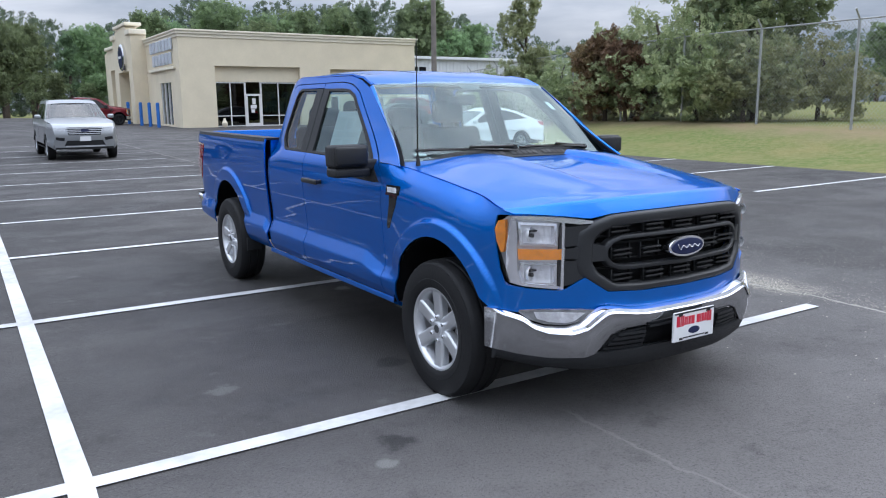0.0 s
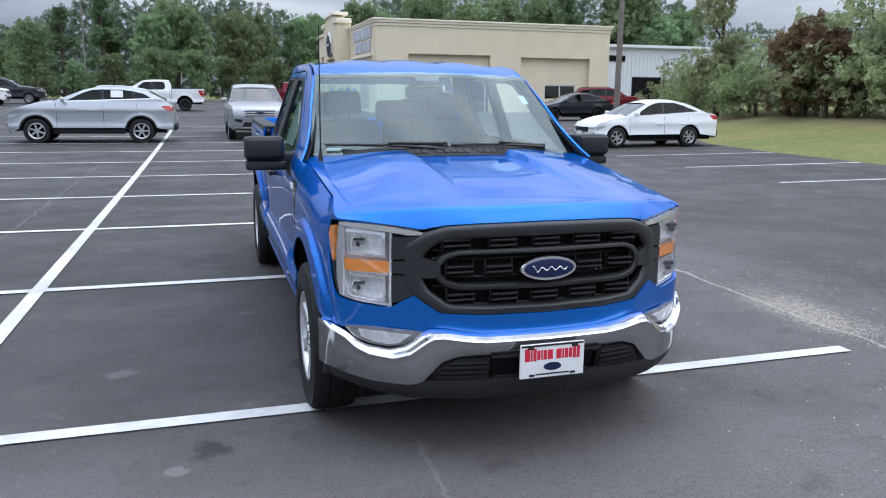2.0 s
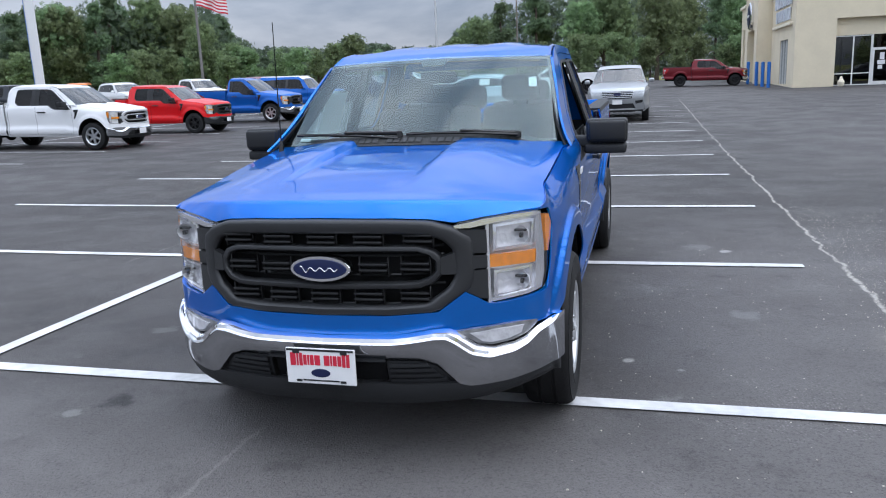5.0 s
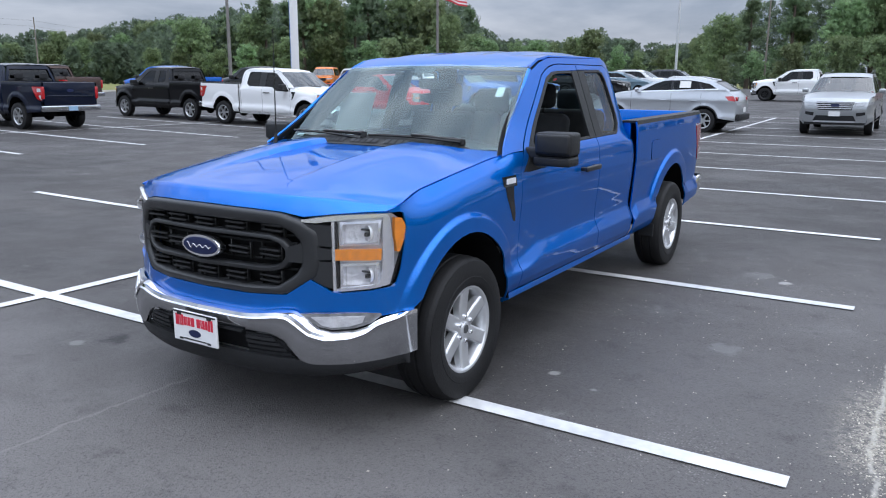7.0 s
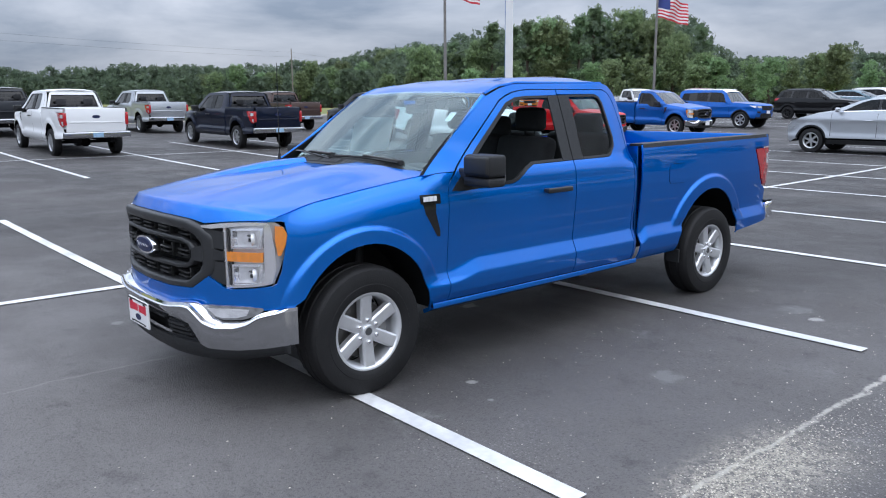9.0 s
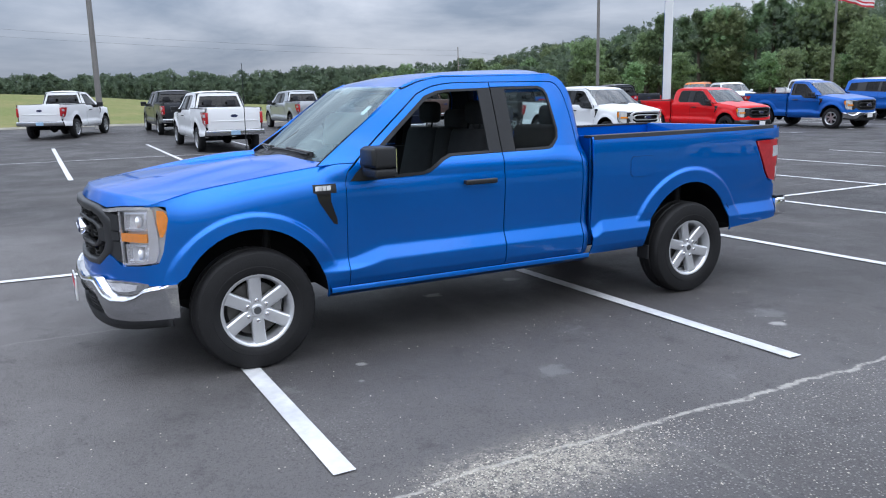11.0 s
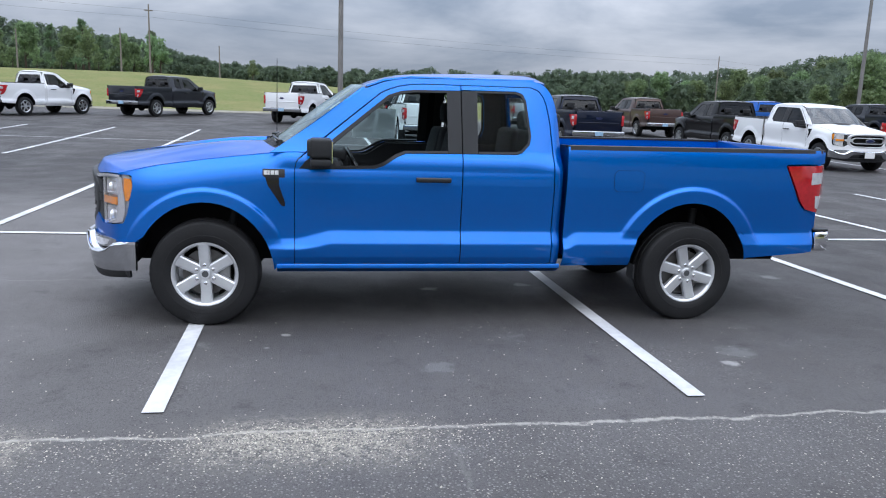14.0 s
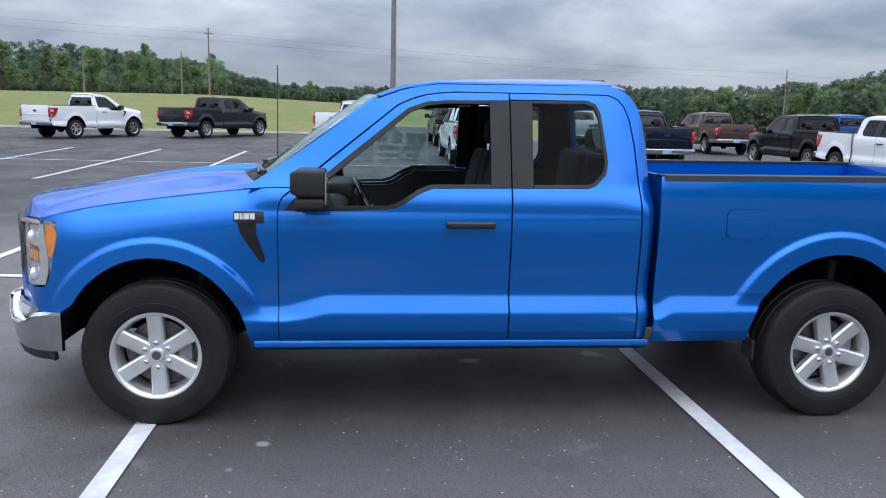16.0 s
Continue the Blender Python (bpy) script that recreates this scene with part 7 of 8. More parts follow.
both("rail_edge", sheet([(2.664, 1.323), (4.45, 1.337), (4.80, 1.340), (4.80, 1.366), (2.664, 1.352)], lambda u, v: Vector((side_x(u, v) + 0.004, u, v)), 0.12, -0.012), BLACK_PLASTIC, truck)
tailgate = part("tailgate", a_box(-0.80, 0.80, 4.79, 4.85, 0.72, 1.36, 0.012, 2), BLUE, truck, "closed blue tailgate", 40)
for k in range(2):
    part("bed_hook", a_box(0.775, 0.80, 3.05 + 1.2 * k, 3.11 + 1.2 * k, 1.15, 1.26, 0.008), BLUE, truck)
for s in (1, -1):
    put = (lambda b: b) if s > 0 else flipped
    tail = part("tail_light", put(sheet([(4.470, 1.235), (4.83, 1.245), (4.852, 1.02), (4.835, 0.89), (4.80, 0.862), (4.728, 0.878), (4.675, 0.893), (4.615, 0.962)], lambda u, v: Vector((side_x(min(u, 4.80), v) + 0.004 - max(0, u - 4.80) * 0.9, u, v)), 0.03, -0.02)), RED_LENS, truck, "red tail light with white reverse band", 40)
    part("reverse_lens", put(sheet([(4.70, 1.185), (4.82, 1.19), (4.826, 1.10), (4.70, 1.09)], lambda u, v: Vector((side_x(min(u, 4.80), v) + 0.007 - max(0, u - 4.80) * 0.9, u, v)), 0.03, -0.006)), WHITE_LENS, tail, "", 40)
    part("reverse_lens", put(sheet([(4.755, 1.00), (4.832, 1.00), (4.822, 0.885), (4.775, 0.90)], lambda u, v: Vector((side_x(min(u, 4.80), v) + 0.007 - max(0, u - 4.80) * 0.9, u, v)), 0.03, -0.006)), WHITE_LENS, tail, "", 40)
rear_bumper = part("rear_bumper", a_box(-0.90, 0.90, 4.80, 4.93, 0.545, 0.715, 0.03, 3), CHROME, truck, "chrome rear bumper", 40)
both("bumper_step", a_box(0.60, 0.89, 4.79, 4.92, 0.715, 0.728, 0.004), BLACK_PLASTIC, rear_bumper)
def fuel_flap(grow, lift):
    line = [(3.025, 1.04), (3.05, 1.015), (3.235, 1.015), (3.26, 1.04), (3.265, 1.15), (3.24, 1.175), (3.05, 1.175), (3.025, 1.15)]
    line = [(3.145 + (y - 3.145) * grow, 1.095 + (z - 1.095) * grow) for y, z in line]
    return sheet(line, lambda u, v: Vector((side_x(u, v) + lift, u, v)), 0.05, 0.004)
part("fuel_door_seam", fuel_flap(1.022, 0.0015), DARK, truck)
part("fuel_door", fuel_flap(1.0, 0.004), BLUE, truck, "blue fuel filler door")

# cabin
GREY_TRIM = material("grey_headliner", (0.42, 0.42, 0.41), rough=0.95, vary=0.08, scale=8, bump=0.2, bump_scale=400)
part("headliner", sheet([(-0.64, 1.16), (0.64, 1.16), (0.66, 2.50), (-0.66, 2.50)], lambda u, v: roof_at(u, v) + Vector((0, 0, -0.035)), 0.2, 0.008), GREY_TRIM, truck, "", 60)
part("cab_floor", a_box(-0.84, 0.84, 0.62, 2.58, 0.52, 0.56), SEAT_CLOTH, truck)
part("cab_rear_trim", a_box(-0.82, 0.82, 2.54, 2.575, 0.56, 1.27), SEAT_CLOTH, truck)
for s in (1, -1):
    put = (lambda b: b) if s > 0 else flipped
    part("door_card", put(sheet([(0.66, 0.56), (2.54, 0.56), (2.53, 1.26), (1.43, 1.25), (1.25, 1.14), (0.68, 1.12)], lambda u, v: Vector((cab_x(u, v) - 0.075, u, v)), 0.2, 0.012)), BLACK_PLASTIC, truck, "", 40)
dash = bmesh.new()
box(dash, -0.80, 0.80, 0.62, 0.98, 0.88, 1.205, 0.06, 4)
box(dash, -0.14, 0.14, 0.94, 1.06, 0.70, 1.18, 0.03, 2)
box(dash, 0.20, 0.62, 0.86, 1.01, 1.17, 1.265, 0.03, 3)
part("dashboard", dash, BLACK_PLASTIC, truck, "dark dashboard", 50)
wheel_m = Matrix.Translation((0.40, 1.10, 1.10)) @ pose(0, 0, 0, 28, 0, 0)
bm = bmesh.new()
n = 36
rows = []
for i in range(n):
    a = 2 * math.pi * i / n
    rows.append([bm.verts.new(wheel_m @ Vector(((0.19 + 0.015 * math.cos(b)) * math.cos(a), 0.015 * math.sin(b), (0.19 + 0.015 * math.cos(b)) * math.sin(a)))) for b in [2 * math.pi * j / 8 for j in range(8)]])
for i in range(n):
    for j in range(8):
        bm.faces.new((rows[i][j], rows[i][(j + 1) % 8], rows[(i + 1) % n][(j + 1) % 8], rows[(i + 1) % n][j]))
for a in (0, 180, 270):
    rod(bm, wheel_m @ Vector((0, 0, 0)), wheel_m @ Vector((0.18 * math.cos(radians(a)), 0, 0.18 * math.sin(radians(a)))), 0.03, 0.018, 8)
rod(bm, wheel_m @ Vector((0, 0.02, 0)), wheel_m @ Vector((0, -0.20, 0)), 0.05, n=12)
bmesh.ops.recalc_face_normals(bm, faces=bm.faces[:])
part("steering_wheel", bm, GLOSS_BLACK, truck, "black steering wheel", 50)
def seat(x, y, w, lean=14, high=1.0):
    bm = bmesh.new()
    box(bm, x - w / 2, x + w / 2, y - 0.27, y + 0.25, 0.72, 0.90, 0.05, 3)
    vs = box(bm, x - w / 2, x + w / 2, -0.07, 0.07, 0.0, 0.62, 0.055, 4)
    bmesh.ops.transform(bm, matrix=Matrix.Translation((0, y + 0.24, 0.82)) @ pose(0, 0, 0, -lean), verts=[v for v in bm.verts if v.co.z < 0.63 and v.co.y < 0.3 and abs(v.co.y) < 0.08])
    ob = part("seat", bm, SEAT_CLOTH, truck, "dark grey cloth seat", 50)
    bm = bmesh.new()
    box(bm, x - 0.14, x + 0.14, y + 0.37, y + 0.47, 1.46 * high, 1.64 * high, 0.045, 4)
    for dx in (-0.05, 0.05):
        rod(bm, (x + dx, y + 0.40, 1.38), (x + dx, y + 0.42, 1.50), 0.008, n=6)
    part("headrest", bm, SEAT_CLOTH, ob, "", 50)
seat(0.40, 1.52, 0.54)
seat(-0.40, 1.52, 0.54)
seat(0.0, 1.55, 0.22, 10, 0.96)
seat(0.38, 2.24, 0.62, 6, 0.97)
seat(-0.38, 2.24, 0.62, 6, 0.97)
part("rear_mirror", a_box(-0.12, 0.12, 1.12, 1.16, 1.60, 1.67, 0.02, 3), GLOSS_BLACK, truck, "", 50)


# ---- the other vehicles on the lot ----
RIM = material("parked_rim", (0.60, 0.61, 0.63), rough=0.3, metal=0.8, vary=0.15, scale=7)
DARK_RIM = material("black_rim", (0.03, 0.03, 0.032), rough=0.3, metal=0.5, vary=0.15, scale=7)
WHITE_CAR = car_paint("white_paint", (0.78, 0.79, 0.80), rough=0.35)
SILVER_CAR = car_paint("silver_paint", (0.50, 0.525, 0.56), metal=0.7, rough=0.3, flake=0.1)
GREY_CAR = car_paint("steel_grey_paint", (0.40, 0.415, 0.43), metal=0.7, rough=0.3, flake=0.1)
DARKGREY_CAR = car_paint("dark_grey_paint", (0.028, 0.031, 0.038), metal=0.5, flake=0.1)
BLACK_CAR = car_paint("black_paint", (0.004, 0.004, 0.005))
NAVY_CAR = car_paint("navy_paint", (0.004, 0.008, 0.024), metal=0.3)
RED_CAR = car_paint("bright_red_paint", (0.66, 0.010, 0.014))
MAROON_CAR = car_paint("maroon_paint", (0.16, 0.012, 0.018), metal=0.3)
BLUE_CAR = car_paint("mid_blue_paint", (0.006, 0.11, 0.46), metal=0.35)
BRONZE_CAR = car_paint("bronze_paint", (0.092, 0.060, 0.052), metal=0.5)
ORANGE_CAR = car_paint("orange_paint", (0.65, 0.17, 0.02))
TEAL_CAR = car_paint("blue_grey_paint", (0.16, 0.24, 0.29), metal=0.5)
CAR_GLASS = glass("tinted_car_glass", (0.05, 0.058, 0.058), 0.5)
PARKED_SHIELD = glass("parked_windshield_glass", (0.36, 0.42, 0.42), 2.2)
PLATE_BLUE = material("blue_dealer_tag", (0.30, 0.48, 0.66), rough=0.5, vary=0.2, scale=14)

SPECS = {
    "suv": dict(wb=3.02, w=0.98, z0=0.31, r=0.37, top=[(-0.76, 0.52), (-0.80, 0.72), (-0.77, 0.98), (-0.66, 1.08), (0.0, 1.15), (0.62, 1.19), (3.86, 1.24), (3.95, 1.0), (3.94, 0.55)],
                cab=[(0.56, 1.18), (1.30, 1.64), (1.75, 1.75), (3.2, 1.74), (3.62, 1.66), (3.86, 1.24)], bed=None,
                wins=[[(0.98, 1.21), (1.48, 1.60), (1.72, 1.65), (1.90, 1.66), (1.90, 1.22)], [(1.98, 1.22), (1.98, 1.66), (2.80, 1.65), (2.88, 1.24)], [(2.96, 1.25), (2.90, 1.64), (3.42, 1.60), (3.62, 1.28)]], doors=[0.66, 1.94, 2.92]),
    "crossover": dict(wb=2.85, w=0.96, z0=0.27, r=0.365, top=[(-0.74, 0.40), (-0.79, 0.58), (-0.77, 0.80), (-0.64, 0.95), (0.0, 1.12), (0.46, 1.19), (3.45, 1.30), (3.70, 1.12), (3.80, 0.85), (3.76, 0.42)],
                      cab=[(0.42, 1.18), (1.22, 1.51), (1.70, 1.63), (2.45, 1.63), (3.10, 1.52), (3.55, 1.28)], bed=None,
                      wins=[[(0.78, 1.22), (1.30, 1.47), (1.55, 1.55), (1.79, 1.565), (1.79, 1.23)], [(1.84, 1.23), (1.84, 1.565), (2.35, 1.565), (2.62, 1.53), (2.70, 1.25)], [(2.75, 1.26), (2.67, 1.52), (2.95, 1.46), (3.18, 1.32)]], doors=[0.55, 1.82, 2.74]),
    "sedan": dict(wb=2.51, w=0.84, z0=0.19, r=0.315, top=[(-0.64, 0.30), (-0.69, 0.45), (-0.68, 0.62), (-0.56, 0.74), (-0.15, 0.86), (0.30, 0.93), (3.10, 1.03), (3.50, 0.98), (3.58, 0.80), (3.55, 0.34)],
                  cab=[(0.26, 0.92), (1.05, 1.30), (1.50, 1.40), (2.05, 1.40), (2.50, 1.30), (3.20, 1.03)], bed=None,
                  wins=[[(0.62, 0.97), (1.15, 1.25), (1.40, 1.33), (1.59, 1.345), (1.59, 1.0)], [(1.64, 1.0), (1.64, 1.345), (2.05, 1.335), (2.36, 1.25), (2.42, 1.05)], [(2.46, 1.06), (2.40, 1.23), (2.80, 1.09)]], doors=[0.42, 1.615, 2.46]),
    "boxy": dict(wb=2.69, w=0.95, z0=0.46, r=0.40, top=[(-0.72, 0.62), (-0.76, 0.82), (-0.74, 1.06), (-0.60, 1.14), (0.0, 1.18), (0.50, 1.20), (3.52, 1.26), (3.60, 1.0), (3.58, 0.62)],
                 cab=[(0.50, 1.19), (0.92, 1.68), (1.15, 1.80), (3.2, 1.81), (3.45, 1.74), (3.52, 1.26)], bed=None,
                 wins=[[(0.80, 1.22), (1.05, 1.62), (1.20, 1.68), (1.72, 1.69), (1.72, 1.24)], [(1.82, 1.26), (1.82, 1.69), (2.45, 1.68), (2.45, 1.28)], [(2.85, 1.30), (2.85, 1.66), (3.25, 1.64), (3.34, 1.32)]], doors=[0.60, 1.76, 2.55]),
}
parked_wheel = {}


def placed_box(bm, m, x0, x1, y0, y1, z0, z1):
    v = [bm.verts.new(m @ Vector((x, y, z))) for x in (x0, x1) for y in (y0, y1) for z in (z0, z1)]
    for f in ((0, 1, 3, 2), (4, 6, 7, 5), (0, 4, 5, 1), (2, 3, 7, 6), (0, 2, 6, 4), (1, 5, 7, 3)):
        bm.faces.new([v[i] for i in f])



def parked_wheel_mesh(r, dark):
    key = (r, dark)
    if key in parked_wheel:
        return parked_wheel[key]
    bm = bmesh.new()
    k = r / 0.4
    lathe(bm, [(-0.10, 0.22 * k), (-0.115, 0.30 * k), (-0.10, 0.38 * k), (-0.06, 0.40 * k), (0.06, 0.40 * k), (0.10, 0.385 * k), (0.117, 0.33 * k), (0.114, 0.27 * k), (0.10, 0.255 * k)], 32)
    bmesh.ops.recalc_face_normals(bm, faces=bm.faces[:])
    t = part("tyre", bm, RUBBER, None, "", 40)
    bm = bmesh.new()
    lathe(bm, [(0.0, 0.235 * k), (0.08, 0.24 * k), (0.104, 0.258 * k), (0.108, 0.25 * k), (0.09, 0.228 * k), (0.03, 0.22 * k)], 32)
    rings = lathe(bm, [(0.055, 0.075 * k), (0.088, 0.07 * k), (0.092, 0.03 * k), (0.092, 0.001)], 18)
    for i in range(6):
        m = pose(0, 0, 0, 60 * i + 10)
        placed_box(bm, m, 0.055, 0.090, -0.028 * k, 0.028 * k, 0.05 * k, 0.24 * k)
    bmesh.ops.recalc_face_normals(bm, faces=bm.faces[:])
    rm = part("rim", bm, DARK_RIM if dark else RIM, None, "", 40)
    bm = bmesh.new()
    lathe(bm, [(0.02, 0.235 * k), (0.02, 0.0005)], 24)
    dk = part("brake_disc", bm, DARK, None, "", 40)
    parked_wheel[key] = (t.data, rm.data, dk.data)
    for o in (t, rm, dk):
        bpy.data.objects.remove(o)
    return parked_wheel[key]


def on_lot(x, y, turn):
    """The pose of a vehicle whose front axle stands over (x, y), tilted as the lot slopes."""
    z_here = ground_z(x, y)
    ahead = ground_z(x + math.sin(radians(turn)) * -3, y + math.cos(radians(turn)) * 3)
    return pose(x, y, z_here, 0, 0, turn) @ pose(0, 0, 0, math.degrees(math.atan2(ahead - z_here, 3.0)))


def parked_wheels(ob, r, w, wb, dark):
    t_me, r_me, d_me = parked_wheel_mesh(r, dark)
    for cy in (0.0, wb):
        for s in (1, -1):
            wh = new("wheel")
            wh.parent = ob
            wh.matrix_basis = pose(s * (w - 0.115), cy, r - 0.01, 7 * cy, 0, 0 if s > 0 else 180)
            for nm, me in (("tyre", t_me), ("rim", r_me), ("brake_disc", d_me)):
                o = new(nm, me)
                o.parent = wh


def vehicle(name, kind, paint, x, y, turn, label, category, roof=None, dark_rims=False, cladding=False, note=False):
    """A parked car with its front axle over (x, y); at turn 0 it faces -y."""
    sp = SPECS[kind]
    wb, w, z0, r = sp["wb"], sp["w"], sp["z0"], sp["r"]
    hub = r - 0.01
    top, cab = sp["top"], sp["cab"]
    y_front, y_back = top[1][0], top[-2][0]
    ob = thing(name, label, category, on_lot(x, y, turn), "parked vehicles")
    z_belt, z_roof = cab[0][1], max(p[1] for p in cab)
    shoulder = z_belt - 0.20

    def side(u, v):
        h = w
        h -= 0.16 * max(0.0, (y_front + 0.55 - u) / 0.55) ** 2
        h -= 0.12 * max(0.0, (u - (y_back - 0.5)) / 0.5) ** 2
        h += smooth_table([(z0, -0.05), (z0 + 0.12, -0.004), (z0 + 0.24, 0.004), (z0 + 0.30, -0.016), (shoulder - 0.06, -0.014), (shoulder, 0.0), (shoulder + 0.05, -0.016), (z_belt + 0.06, -0.07)], v)
        for cy in (0.0, wb):
            d = math.hypot(u - cy, v - hub)
            h += 0.020 * ease((r + 0.17 - d) / 0.04)
        return h

    def cab_side(u, v):
        lo = side(min(max(u, 0.6), y_back - 0.55), z_belt - 0.02) - 0.035
        return lo - (v - z_belt) * 0.34 - 0.10 * max(0, v - z_roof + 0.14) - 0.10 * max(0.0, u - (y_back - 1.0)) ** 2

    def arch(cy, ra):
        return [(cy + ra * math.cos(radians(a)), hub + ra * math.sin(radians(a))) for a in range(168, 11, -12) if hub + ra * math.sin(radians(a)) > z0]

    outline = [(top[0][0] + 0.05, z0 + 0.02)] + arch(0.0, r + 0.060) + arch(wb, r + 0.060) + [(y_back - 0.02, z0 + 0.10)] + list(reversed(top))
    body = both("body_side", sheet(outline, lambda u, v: Vector((side(u, v), u, v)), 0.07, 0.01), paint, ob, "", 60)[0]

    def loft(pts, width, cols=13, crown=0.03, bulge=0.0):
        """A skin across the vehicle over a line of (y, z)."""
        bm = bmesh.new()
        rows = []
        for yy, zz in pts:
            h = width(yy, zz)
            rows.append([bm.verts.new((h * k, yy + bulge * (1 - k * k), zz + crown * (1 - abs(k) ** 3))) for k in np.linspace(-1, 1, cols)])
        for p, q in zip(rows, rows[1:]):
            for i in range(cols - 1):
                bm.faces.new((p[i], p[i + 1], q[i + 1], q[i]))
        return bm

    def span(a, b, n=5):
        return [(a[0] + (b[0] - a[0]) * i / n, a[1] + (b[1] - a[1]) * i / n) for i in range(n + 1)]

    part("nose", loft([(top[0][0] + 0.03, z0 + 0.02)] + list(top[:4]), side, crown=0.0, bulge=-0.12), paint, body, "", 60)
    hood_pts = [top[3]] + [p for p in top[4:] if p[0] <= cab[0][0] + 0.1]
    bm = bmesh.new()
    rows = []
    for i, (yy, zz) in enumerate(hood_pts):
        h, f = side(yy, zz), 1.0 if i == 0 else 0.0
        rows.append([bm.verts.new((h * k, yy - 0.12 * (1 - k * k) * f, zz + (0.0 if i == 0 else 0.05) * (1 - abs(k) ** 3) + (0.012 if i and 0.4 < abs(k) < 0.7 else 0.0))) for k in np.linspace(-1, 1, 13)])
    for p, q in zip(rows, rows[1:]):
        for i in range(12):
            bm.faces.new((p[i], p[i + 1], q[i + 1], q[i]))
    part("hood", bm, paint, ob, "", 60)
    tail_pts = [p for p in top if p[0] >= cab[-1][0] - 0.12]
    part("tail_panel", loft(tail_pts + [(y_back - 0.04, z0 + 0.06)], side, crown=0.0, bulge=0.06), paint, body, "", 60)
    part("rear_bumper", a_box(-w + 0.16, w - 0.16, y_back - 0.10, y_back + 0.075, z0 + 0.10, z0 + 0.30, 0.03, 2), BLACK_PLASTIC, ob, "black lower bumper", 40)
    # cabin with window openings
    foot = z_belt - 0.05
    low = [(cab[0][0], cab[0][1]), (cab[0][0], foot)]
    for win in sp["wins"]:
        yy = win[0][0] + 0.02
        low += [(yy - 0.001, foot), (yy - 0.001, win[0][1])] + win[1:] + [(yy + 0.001, win[0][1]), (yy + 0.001, foot)]
    low += [(cab[-1][0], foot), cab[-1]]
    both("cabin_side", sheet(low + list(reversed(cab[1:-1])), lambda u, v: Vector((cab_side(u, v), u, v)), 0.2, 0.02), paint, ob, "", 60)
    for s in (1, -1):
        put = (lambda b: b) if s > 0 else flipped
        for win in sp["wins"]:
            part("window", put(sheet(win, lambda u, v: Vector((cab_side(u, v) - 0.006, u, v)), 0.3)), CAR_GLASS, ob, "", 40)
        # black pillars between the panes and a dark strip along the belt
        for a, b in zip(sp["wins"], sp["wins"][1:]):
            top_a = max(a, key=lambda p: p[0] + 2 * p[1])
            top_b = max(b, key=lambda p: 2 * p[1] - p[0])
            low_a, low_b = a[-1], b[0]
            strip = [(low_a[0] - 0.012, low_a[1]), (low_b[0] + 0.012, low_b[1]), (top_b[0] + 0.012, top_b[1]), (top_a[0] - 0.012, top_a[1])]
            part("pillar_trim", put(sheet(strip, lambda u, v: Vector((cab_side(u, v) + 0.004, u, v)), 0.3, 0.004)), GLOSS_BLACK, ob, "", 40)
        first, last = sp["wins"][0][0], sp["wins"][-1][-1]
        belt = [(first[0] - 0.03, first[1] - 0.022), (last[0] + 0.03, last[1] - 0.022), (last[0] + 0.03, last[1] + 0.004), (first[0] - 0.03, first[1] + 0.004)]
        part("belt_trim", put(sheet(belt, lambda u, v: Vector((cab_side(u, v) + 0.006, u, v)), 0.4, 0.006)), CHROME if kind == "crossover" else GLOSS_BLACK, ob, "", 40)
    part("windshield", loft(span(cab[0], cab[1]), cab_side, crown=0.0, bulge=-0.12), PARKED_SHIELD, ob, "raked windshield", 60)
    part("roof", loft([cab[1]] + span(cab[1], cab[2], 3)[1:-1] + cab[2:-2] + [cab[-2]], cab_side, crown=0.035), roof or paint, ob, "", 75)
    part("rear_window", loft(span(cab[-2], cab[-1]), lambda u, v: cab_side(u, v) - 0.05, crown=0.0, bulge=0.04), CAR_GLASS, ob, "", 60)
    part("underbody", a_box(-w + 0.12, w - 0.12, 0.2, y_back - 0.25, z0 + 0.03, z_belt - 0.08), DARK, ob)
    if kind != "sedan":
        rail = bmesh.new()
        tube(rail, [(cab_side(u, z) - 0.05, u, z + 0.045) for u, z in ((cab[2][0] - 0.05, cab[2][1] - 0.03), (cab[2][0] + 0.1, cab[2][1]), (cab[-3][0], cab[-3][1]), (cab[-2][0] - 0.15, cab[-2][1] + 0.02))], 0.014)
        both("roof_rail", rail, GLOSS_BLACK if roof is None and paint is not SILVER_CAR else ALLOY, ob)
    for sx in (0.36, -0.36):
        for ys in (cab[1][0] + 0.35, cab[1][0] + 1.25):
            b = bmesh.new()
            box(b, sx - 0.22, sx + 0.22, ys, ys + 0.14, z_belt - 0.1, z_roof - 0.28, 0.05, 2)
            box(b, sx - 0.12, sx + 0.12, ys + 0.03, ys + 0.11, z_roof - 0.30, z_roof - 0.13, 0.03, 2)
            part("seat", b, SEAT_CLOTH, ob, "", 40)
    parked_wheels(ob, r, w, wb, dark_rims)
    for cy in (0.0, wb):
        b = bmesh.new()
        ra = r + 0.055
        rows = [[b.verts.new((xx, cy + ra * math.cos(math.pi * i / 12), hub + ra * math.sin(math.pi * i / 12))) for i in range(13)] for xx in (0.45, w - 0.02)]
        for i in range(12):
            b.faces.new((rows[0][i], rows[1][i], rows[1][i + 1], rows[0][i + 1]))
        b.faces.new(rows[0])
        both("wheel_well", b, DARK, ob)
        if cladding or kind == "boxy":
            lip = [(cy + q * math.cos(radians(a)), hub + q * math.sin(radians(a))) for q, turns in ((r + 0.056, range(170, 9, -10)), (r + 0.10, range(10, 171, 10))) for a in turns]
